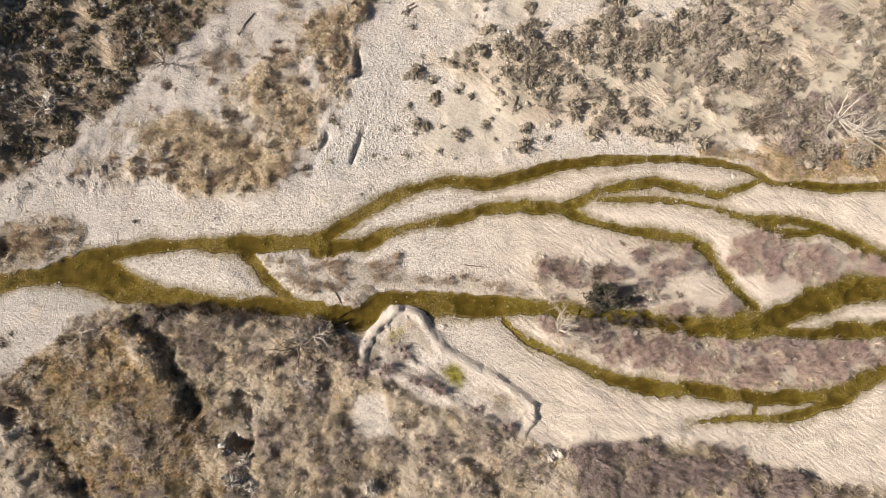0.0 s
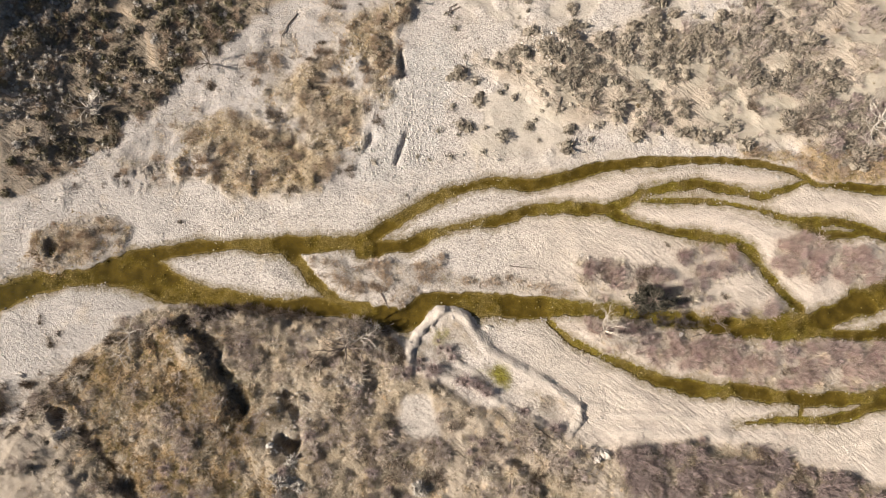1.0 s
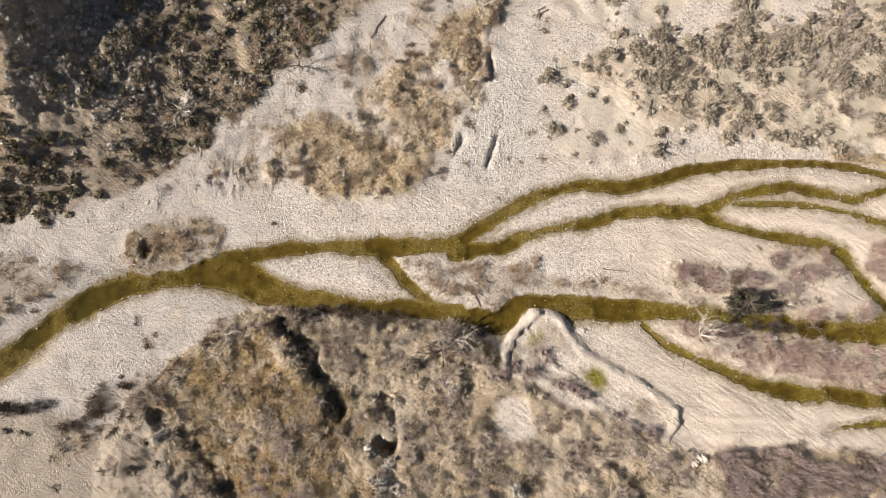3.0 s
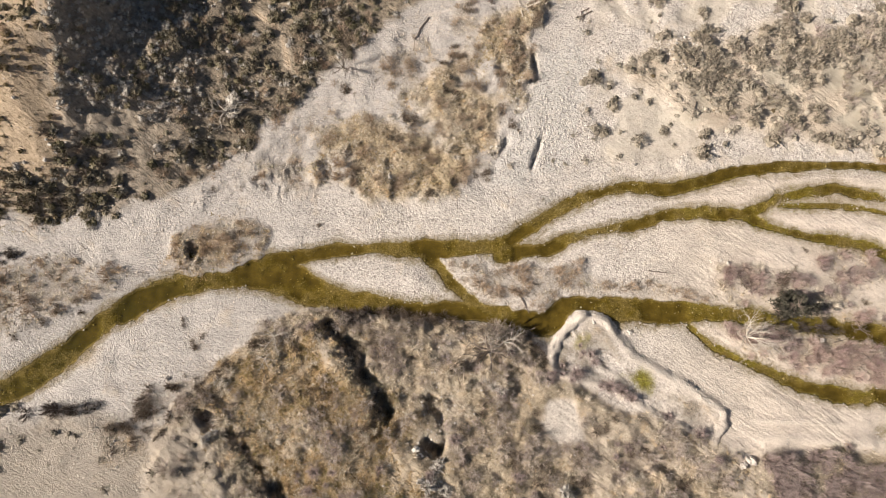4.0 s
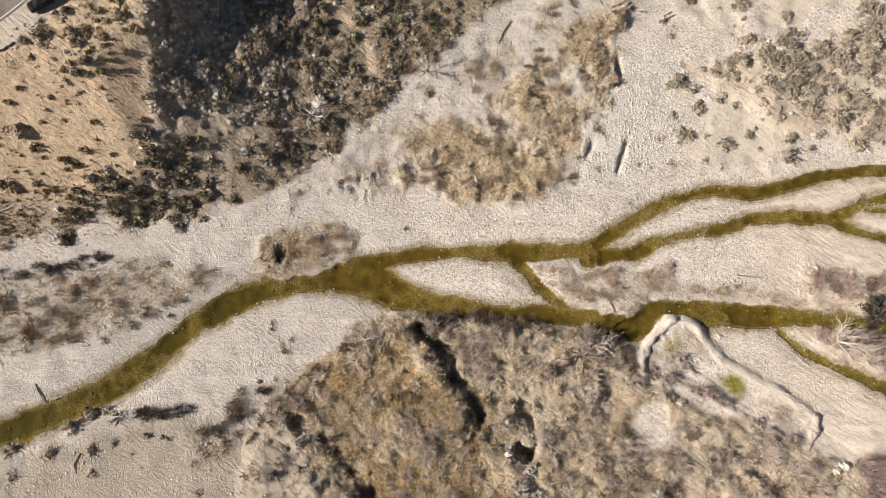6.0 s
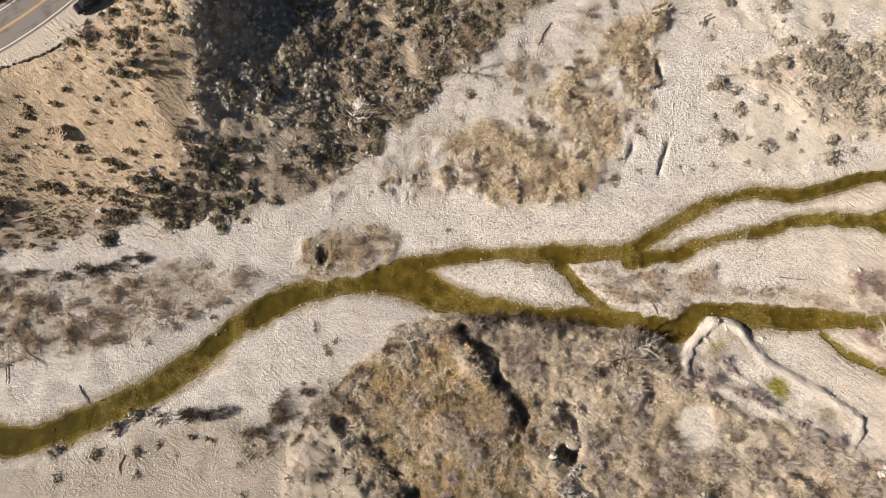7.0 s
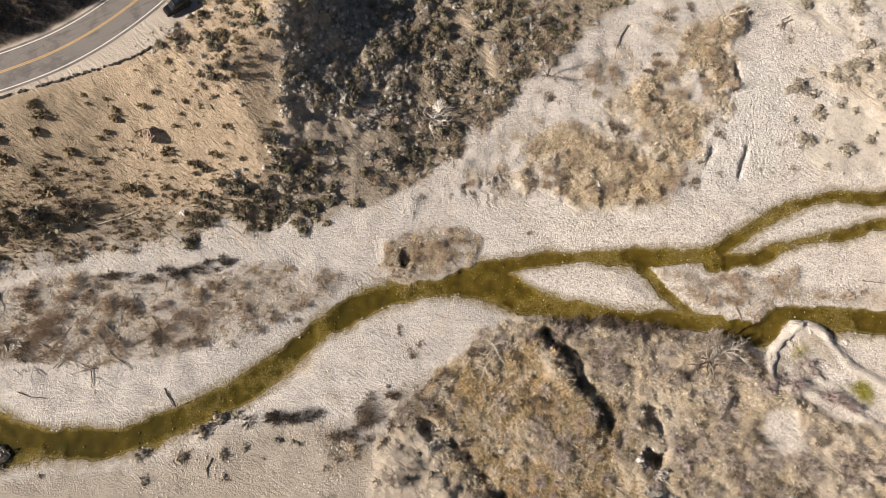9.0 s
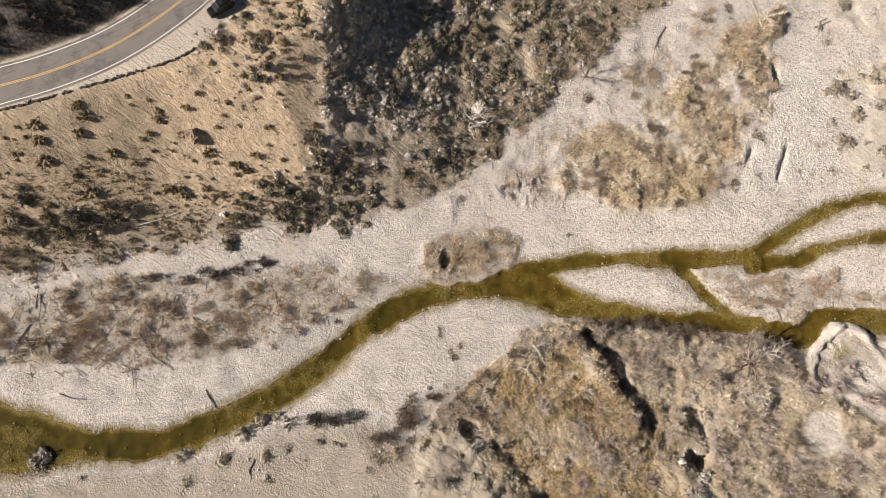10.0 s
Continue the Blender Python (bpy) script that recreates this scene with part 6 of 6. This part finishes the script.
for i, (x, y, size) in enumerate(PALE_ROCKS):
    boulder(x, y, size * 0.62, MAT_STONE if 18 < x < 22 else MAT_PALE_ROCK, "pale whitish boulder bedded in the ground", 100 + i)
for i, (x, y, size) in enumerate(DARK_ROCKS):
    boulder(x, y, size * 0.8, MAT_DARK_ROCK, "dark brown angular rock on the tan slope", 130 + i)
for i, (x, y, size) in enumerate(SLOPE_ROCKS):
    boulder(x, y, size * 0.55, MAT_PALE_ROCK, "small pale rock on the brushy slope", 150 + i)
loose = scatter(260, (-165, -26, 92, 66), bar_weight)[:22]
for i, (x, y) in enumerate(loose):
    boulder(float(x), float(y), float(RNG.uniform(0.5, 0.9)), MAT_STONE, "grey river boulder on the gravel bar", 200 + i % 12)


# ---- driftwood and dead trees ----
def drift_log(line, thick, material, label, seed, lift=0.6):
    r = np.random.default_rng(seed)
    s = Soup()
    z = [float(height(p[0], p[1])) for p in line]
    ox, oy, oz = line[0][0], line[0][1], z[0]
    pts = []
    for i in range(len(line) - 1):
        for k in range(3):
            u = k / 3
            pts.append(np.array([line[i][0] + u * (line[i + 1][0] - line[i][0]) - ox, line[i][1] + u * (line[i + 1][1] - line[i][1]) - oy,
                                 z[i] + u * (z[i + 1] - z[i]) - oz + thick * lift]) + r.normal(0, thick * 0.25, 3) * (1, 1, 0.4))
    pts.append(np.array([line[-1][0] - ox, line[-1][1] - oy, z[-1] - oz + thick * lift]))
    s.bent(pts, thick, thick * 0.45, 7)
    root = tagged(new("driftwood_log", s.mesh("driftwood_log", material)), label, "driftwood", "driftwood logs")
    root.location = (ox, oy, oz)
    b = Soup()
    for k in range(2):
        j = r.integers(1, len(pts) - 1)
        a = r.uniform(0, 6.28)
        length = r.uniform(0.5, 1.2)
        b.bent([pts[j], pts[j] + np.array([np.cos(a), np.sin(a), 0.5]) * length * 0.5, pts[j] + np.array([np.cos(a + 0.4), np.sin(a + 0.4), 0.5]) * length], thick * 0.45, thick * 0.12, 5)
    part("branch", b.mesh("branch", material), root)


WHITE_STICKS = (STICK_WHITE_LEFT, STICK_BLEACHED, STICK_SLOPE, STICK_FOOT, STICK_TOP, STICK_SLOPE_WHITE, STICK_PILE_A, STICK_PILE_B, STICK_PILE_D, STICK_FLOOD_A)
DARK_STICKS = (STICK_DARK_LEFT, STICK_THICK_LEFT, STICK_STAKE, STICK_BANK, STICK_FLOOD_B, STICK_FLOOD_C, STICK_FLOOD_D, STICK_FLOOD_E, STICK_FLOOD_F, STICK_FLOOD_G,
               STICK_WASH, STICK_NORTH, STICK_SAND, STICK_TOP_SMALL, STICK_REED, STICK_WATER, STICK_PILE_C, STICK_PILE_E, STICK_PILE_F, STICK_ISLAND, STICK_BAR)
for i, line in enumerate(WHITE_STICKS):
    drift_log(line, 0.12, MAT_BLEACHED, "sun-bleached whitish driftwood log", 300 + i)
for i, line in enumerate(DARK_STICKS):
    drift_log(line, 0.12, MAT_DARK_WOOD, "dark weathered driftwood log on the ground", 330 + i, 0.9)


def loose_sticks():
    """Flood-borne sticks, thin and crooked, flung over the bench."""
    r = np.random.default_rng(77)
    roots = []
    for k, mat in enumerate((MAT_DARK_WOOD, MAT_BLEACHED, MAT_DARK_WOOD, MAT_DARK_WOOD)):
        s = Soup()
        pts = [np.array([i * 0.55 - 1.1, 0, 0.10]) + r.normal(0, 0.06, 3) * (1, 1, 0.5) for i in range(5)]
        s.bent(pts, 0.07, 0.025, 5)
        ob = new("driftwood_stick", s.mesh("driftwood_stick", mat))
        b = Soup()
        b.bent([pts[2], pts[2] + (0.3, 0.35, 0.12), pts[2] + (0.55, 0.8, 0.1)], 0.05, 0.015, 4)
        part("branch", b.mesh("branch", mat), ob)
        tagged(ob, "bleached thin driftwood stick" if mat is MAT_BLEACHED else "dark thin crooked driftwood stick", "driftwood", "driftwood sticks")
        roots.append(ob)
    spots = np.concatenate([scatter(110, (-160, -6, -128, 9), lambda x, y: 0.7 + 0 * x), scatter(90, (-128, 0, -95, 14), zones_weight(ZONE_WEST_BRUSH, base=0.5)),
                            scatter(40, (-32, -8, -16, 3), lambda x, y: 0.6 + 0 * x), scatter(70, (-75, -10, -40, 4), lambda x, y: 0.4 * zone(x, y, ZONE_SOUTH_BANK)), scatter(60, (-40, -24, 20, 14), bar_weight)])
    for i, (x, y) in enumerate(spots):
        m = Matrix.LocRotScale((x, y, float(height(x, y)) + 0.02), Euler((r.normal(0, 0.1), r.normal(0, 0.12), r.uniform(0, 6.28))), None)
        ob = roots[i] if i < 4 else copy_thing(roots[int(r.integers(4))], m)
        ob.matrix_basis = m
        k = r.uniform(0.6, 1.5) * (1.2 if x < -128 else 0.9)
        ob.scale = (k, k, k)


loose_sticks()


def limb(soup, r, start, heading, pitch, length, radius, level):
    """A crooked limb that forks."""
    pts, p = [np.asarray(start, float)], np.asarray(start, float)
    steps = 5
    for k in range(steps):
        heading += r.normal(0, 0.28)
        pitch += r.normal(0, 0.14)
        p = p + np.array([np.cos(heading) * np.cos(pitch), np.sin(heading) * np.cos(pitch), np.sin(pitch)]) * length / steps
        pts.append(p)
        if level > 0 and k > 0:
            for side in (-1, 1):
                if r.random() < 0.66:
                    limb(soup, r, p, heading + side * r.uniform(0.4, 1.0), pitch + r.normal(0.05, 0.25), length * r.uniform(0.35, 0.55), radius * (0.62 - 0.08 * k), level - 1)
    soup.bent(pts, radius, radius * 0.3, 5 if level else 3)


def dead_tree(place, reach, limbs, material, label, seed, low=0.1, high=0.9, level=2, thick=0.16):
    r = np.random.default_rng(seed)
    x, y = place
    root = empty("dead_tree", x, y, float(height(x, y)))
    tagged(root, label, "dead tree", "dead trees")
    t = Soup()
    t.bent([(0, 0, -0.3), (0.1, 0.05, 0.35), (0.15, 0.1, 0.8)], thick * 1.8, thick * 1.2, 7)
    part("trunk", t.mesh("trunk", material), root)
    for i in range(limbs):
        s = Soup()
        limb(s, r, (0.12, 0.08, 0.6), i * 6.28 / limbs + r.normal(0, 0.35), r.uniform(low, high), reach * r.uniform(0.65, 1.05), thick, level)
        part("limb", s.mesh("limb", material), root)
    return root


dead_tree(DEAD_BIG, 7.0, 13, MAT_BLEACHED, "large bleached dead tree with sprawling pale limbs", 401, 0.05, 0.75, 2, 0.14)
dead_tree((DEAD_BIG[0] + 5.0, DEAD_BIG[1] - 3.5), 5.5, 9, MAT_BLEACHED, "bleached fallen crown with pale bent limbs", 402, 0.0, 0.4, 2, 0.11)
dead_tree(DEAD_STAR, 5.0, 7, MAT_BLEACHED, "grey-white dead tree among dark chaparral", 403, 0.1, 0.9, 2, 0.13)
dead_tree(DEAD_WHITE, 3.6, 6, MAT_BLEACHED, "white dead branches lying on the bank", 404, 0.0, 0.5, 2, 0.11)
dead_tree((DEAD_WHITE[0] - 1.5, DEAD_WHITE[1] - 4.0), 3.0, 5, MAT_BLEACHED, "pale dead branches tangled in dry grass", 405, 0.0, 0.4, 1, 0.09)
dead_tree(DEAD_PILE, 5.0, 11, MAT_DARK_WOOD, "dark jumble of dead limbs over the water's edge", 406, 0.15, 0.6, 2, 0.19)
dead_tree((DEAD_PILE[0] + 2.5, DEAD_PILE[1] + 1.5), 3.6, 7, MAT_BLEACHED, "bleached tangle of branches beside the stream", 407, 0.2, 0.7, 2, 0.12)
dead_tree(BARE_TREE, 5.2, 12, MAT_BLEACHED, "bare pale-twigged tree beside the stream", 408, 0.3, 1.1, 2, 0.09)
dead_tree(BARE_TREE_EAST, 2.2, 6, MAT_DARK_WOOD, "small bare dark-twigged tree on the island", 409, 0.3, 1.1, 2, 0.08)
dead_tree(BARE_NORTH, 3.8, 8, MAT_DARK_WOOD, "grey leafless tree above the stream", 410, 0.3, 1.1, 2, 0.09)
dead_tree(DEAD_TOP, 3.5, 7, MAT_BLEACHED, "pale dead tree at the head of the grassy bank", 411, 0.1, 0.9, 2, 0.10)
dead_tree(BUSH_SHADOW, 4.0, 9, MAT_DARK_WOOD, "reddish-brown bare tree at the hill's foot", 412, 0.4, 1.2, 2, 0.08)


def leafy_tree(place, height_, reach, label, seed):
    r = np.random.default_rng(seed)
    x, y = place
    root = empty("evergreen_tree", x, y, float(height(x, y)))
    tagged(root, label, "tree")
    trunk, crown = Soup(), Soup()
    trunk.bent([(0, 0, -0.3), (0.1, 0, height_ * 0.4), (0.2, 0.1, height_ * 0.8)], 0.22, 0.08, 7)
    for i in range(26):
        a, z = r.uniform(0, 6.28), r.uniform(0.25, 0.95) * height_
        tip = np.array([np.cos(a) * reach * 1.5, np.sin(a) * reach * 0.7, 0.3]) * r.uniform(0.5, 1.0) * (1.15 - 0.6 * z / height_) + (0, 0, z)
        trunk.bent([(0.1, 0, z * 0.85), tip * 0.5 + (0, 0, z * 0.45), tip], 0.07, 0.02, 4)
        for k in range(58):
            c = tip * r.uniform(0.45, 1.05) + np.array([0, 0, z]) * 0 + r.normal(0, 0.42, 3) * (1, 1, 0.6)
            crown.sprig(c, r.normal(0, 1, 3) + (0, 0, 0.4), r.uniform(0.3, 0.6), r.uniform(0.09, 0.17))
    part("trunk", trunk.mesh("trunk", MAT_DARK_WOOD), root)
    part("crown", crown.mesh("crown", MAT_DARK_LEAF), root)


leafy_tree(JUNIPER, 3.4, 4.6, "low dark evergreen tree leaning over the stream", 420)


# ---- the road on the hill, and the car beside it ----
def curve_through(line, per=10):
    """A smooth line through the points, with its normals to the left."""
    p = np.array(line, float)
    p = np.concatenate([[2 * p[0] - p[1]], p, [2 * p[-1] - p[-2]]])
    out = []
    for i in range(1, len(p) - 2):
        for k in range(per):
            t = k / per
            out.append(0.5 * (2 * p[i] + (p[i + 1] - p[i - 1]) * t + (2 * p[i - 1] - 5 * p[i] + 4 * p[i + 1] - p[i + 2]) * t * t
                              + (3 * p[i] - p[i - 1] - 3 * p[i + 1] + p[i + 2]) * t ** 3))
    out = np.array(out)
    d = np.gradient(out, axis=0)
    d /= np.linalg.norm(d, axis=1)[:, None]
    return out, np.stack([-d[:, 1], d[:, 0]], -1)


def ribbon(name, line, normals, low, high, z, thick, material):
    """A strip between two offsets from a line, with sides."""
    n = len(line)
    a, b = line + normals * low, line + normals * high
    top = np.concatenate([np.c_[a, np.full(n, z)], np.c_[b, np.full(n, z)], np.c_[a, np.full(n, z - thick)], np.c_[b, np.full(n, z - thick)]])
    i = np.arange(n - 1)
    f = np.concatenate([np.stack([i, i + 1, n + i + 1, n + i], -1), np.stack([2 * n + i, 2 * n + i + 1, i + 1, i], -1), np.stack([n + i, n + i + 1, 3 * n + i + 1, 3 * n + i], -1)])
    return mesh_of(name, top, f[:, ::-1], material)


m = Nodes("asphalt")
grain = m.mix(m.span(m.noise(6.0, 5, 0.7), 0.3, 0.7), (0.145, 0.132, 0.124), (0.215, 0.198, 0.184))
grain = m.mix(m.span(m.noise(0.35, 5, 0.7), 0.50, 0.62, 0.0, 0.7), grain, (0.11, 0.10, 0.096))
grain = m.mix(m.span(m.noise(1.0, 4, 0.6, m.combed(0.45, 5.0, 0.5)), 0.56, 0.66, 0.0, 0.6), grain, (0.085, 0.08, 0.078))
MAT_ASPHALT = m.shade(grain, 0.85, m.noise(30.0, 3), 0.3, 0.02)
MAT_WHITE_LINE = plain_material("worn_white_paint", (0.70, 0.68, 0.64), 0.7)
MAT_YELLOW_LINE = plain_material("worn_yellow_paint", (0.60, 0.38, 0.13), 0.7)
road_line, road_left = curve_through(ROAD)
road = tagged(new("road", ribbon("road", road_line, road_left, -3.75, 3.75, ROAD_Z + 0.03, 0.25, MAT_ASPHALT)), "grey two-lane asphalt road curving round the hill", "road", kind="structure")
for low, high, mat, name in ((3.18, 3.33, MAT_WHITE_LINE, "edge_line"), (-3.33, -3.18, MAT_WHITE_LINE, "edge_line"), (0.07, 0.19, MAT_YELLOW_LINE, "centre_line"), (-0.19, -0.07, MAT_YELLOW_LINE, "centre_line")):
    part(name, ribbon(name, road_line, road_left, low, high, ROAD_Z + 0.036, 0.01, mat), road, "worn painted road line")


def build_dike():
    """A low broken asphalt berm along the outer shoulder."""
    line, left = curve_through(ROAD_EDGE[:7], 14)
    r = np.random.default_rng(5)
    s = Soup()
    for i in range(len(line) - 1):
        if r.random() < 0.2:
            continue
        p, q = line[i] + left[i] * r.normal(0, 0.12), line[i + 1] + left[i] * r.normal(0, 0.12)
        z = float(height(*p))
        s.twig((*p, z + 0.08), (*q, float(height(*q)) + 0.08), r.uniform(0.13, 0.27), r.uniform(0.13, 0.27), 6)
    tagged(new("kerb", s.mesh("kerb", rock_material("kerb_asphalt", (0.03, 0.027, 0.025), (0.10, 0.085, 0.075)))), "dark broken asphalt berm along the road's shoulder", "kerb", kind="structure")


build_dike()


def loft(sections, material, name):
    """A closed hull through rings of equal length."""
    n = len(sections[0])
    v = np.array([p for ring in sections for p in ring])
    f = []
    for i in range(len(sections) - 1):
        for j in range(n):
            k = (j + 1) % n
            f.append((i * n + j, i * n + k, (i + 1) * n + k, (i + 1) * n + j))
    bm = bmesh.new()
    vs = [bm.verts.new(p) for p in v]
    for q in f:
        bm.faces.new([vs[i] for i in q])
    bm.faces.new([vs[i] for i in range(n)])
    bm.faces.new([vs[len(v) - n + i] for i in range(n)])
    bmesh.ops.recalc_face_normals(bm, faces=bm.faces)
    me = bpy.data.meshes.new(name)
    bm.to_mesh(me)
    bm.free()
    me.materials.append(material)
    return me


def car_ring(x, half, low, high, tuck=0.06):
    """A rounded cross-section."""
    return [(x, -half, low + 0.1), (x, -half, (low + high) / 2), (x, -half + tuck, high - 0.06), (x, -half + tuck + 0.1, high), (x, half - tuck - 0.1, high),
            (x, half - tuck, high - 0.06), (x, half, (low + high) / 2), (x, half, low + 0.1), (x, half - 0.1, low), (x, -half + 0.1, low)]


def tyre_mesh(radius, width, material, name, inner=0.0):
    bm = bmesh.new()
    bmesh.ops.create_cone(bm, cap_ends=True, segments=24, radius1=radius, radius2=radius, depth=width)
    bmesh.ops.rotate(bm, verts=bm.verts, cent=(0, 0, 0), matrix=Matrix.Rotation(radians(90), 3, "X"))
    bmesh.ops.bevel(bm, geom=[e for e in bm.edges if len(e.link_faces) == 2 and e.calc_face_angle() > 1], offset=width * 0.18, segments=2, affect="EDGES")
    me = bpy.data.meshes.new(name)
    bm.to_mesh(me)
    bm.free()
    me.materials.append(material)
    return me


def build_car():
    paint = plain_material("black_car_paint", (0.008, 0.008, 0.010), 0.28, 0.0, 0.3)
    glass = plain_material("dark_car_glass", (0.02, 0.025, 0.03), 0.06)
    rubber = plain_material("tyre_rubber", (0.02, 0.02, 0.02), 0.9)
    metal = plain_material("rim_alloy", (0.45, 0.45, 0.46), 0.35, 0.9)
    lamp = plain_material("headlight_lens", (0.75, 0.75, 0.76), 0.12)
    red = plain_material("tail_lens", (0.35, 0.02, 0.02), 0.2)
    turn = math.atan2(CAR_NOSE[1] - CAR[1], CAR_NOSE[0] - CAR[0])
    x, y = CAR_NOSE[0] - 2.35 * math.cos(turn), CAR_NOSE[1] - 2.35 * math.sin(turn)
    car = empty("car", x, y, float(height(x, y)), turn)
    tagged(car, "black sport utility vehicle parked on the road's dirt shoulder", "car")
    hull = [car_ring(-2.38, 0.80, 0.50, 0.85), car_ring(-2.30, 0.90, 0.36, 1.02), car_ring(-1.5, 0.95, 0.30, 1.08), car_ring(0.5, 0.95, 0.28, 1.06),
            car_ring(1.1, 0.95, 0.30, 1.04), car_ring(1.9, 0.93, 0.32, 0.98), car_ring(2.25, 0.88, 0.36, 0.88), car_ring(2.38, 0.76, 0.46, 0.74)]
    part("body", loft(hull, paint, "body"), car)
    cabin = part("cabin", loft([car_ring(-2.2, 0.80, 1.0, 1.22, 0.1), car_ring(-1.95, 0.82, 1.0, 1.66, 0.14), car_ring(-0.6, 0.84, 1.0, 1.76, 0.14), car_ring(0.25, 0.83, 1.0, 1.70, 0.14), car_ring(1.15, 0.80, 1.0, 1.10, 0.1)], paint, "cabin"), car)
    part("windscreen", mesh_of("windscreen", [(1.08, -0.66, 1.16), (1.08, 0.66, 1.16), (0.38, 0.62, 1.655), (0.38, -0.62, 1.655), (1.04, -0.66, 1.12), (1.04, 0.66, 1.12), (0.34, 0.62, 1.61), (0.34, -0.62, 1.61)],
                               [(0, 1, 2, 3), (7, 6, 5, 4), (0, 4, 5, 1), (3, 2, 6, 7), (1, 5, 6, 2), (0, 3, 7, 4)], glass), cabin)
    part("sunroof", mesh_of("sunroof", [(-0.1, -0.4, 1.745), (-0.1, 0.4, 1.745), (-0.75, 0.4, 1.775), (-0.75, -0.4, 1.775), (-0.1, -0.4, 1.70), (-0.1, 0.4, 1.70), (-0.75, 0.4, 1.70), (-0.75, -0.4, 1.70)],
                            [(0, 1, 2, 3), (7, 6, 5, 4), (0, 4, 5, 1), (3, 2, 6, 7), (1, 5, 6, 2), (0, 3, 7, 4)], glass), cabin)
    for side in (-1, 1):
        s = side
        part("side_window", mesh_of("side_window", [(0.75, s * 0.81, 1.14), (-1.9, s * 0.82, 1.14), (-1.8, s * 0.76, 1.58), (0.2, s * 0.76, 1.58), (0.75, s * 0.86, 1.14), (-1.9, s * 0.86, 1.14), (-1.8, s * 0.80, 1.58), (0.2, s * 0.80, 1.58)],
                                    [(0, 1, 2, 3), (7, 6, 5, 4), (0, 4, 5, 1), (3, 2, 6, 7), (1, 5, 6, 2), (0, 3, 7, 4)], glass), cabin)
        light = part("headlight", tyre_mesh(0.13, 0.12, lamp, "headlight"), car, "clear headlight")
        light.location, light.rotation_euler = (2.28, s * 0.66, 0.74), (0, 0, radians(90))
        tail = part("tail_light", tyre_mesh(0.10, 0.12, red, "tail_light"), car, "red tail light")
        tail.location, tail.rotation_euler = (-2.32, s * 0.70, 0.86), (0, 0, radians(90))
        mirror = part("mirror", tyre_mesh(0.11, 0.22, paint, "mirror"), car)
        mirror.location = (0.85, s * 1.02, 1.14)
        for x in (-1.42, 1.45):
            wheel = part("wheel", tyre_mesh(0.37, 0.25, rubber, "wheel"), car, "black rubber tyre")
            wheel.location = (x, s * 0.86, 0.35)
            rim = part("rim", tyre_mesh(0.22, 0.27, metal, "rim"), wheel, "silver alloy rim")


build_car()
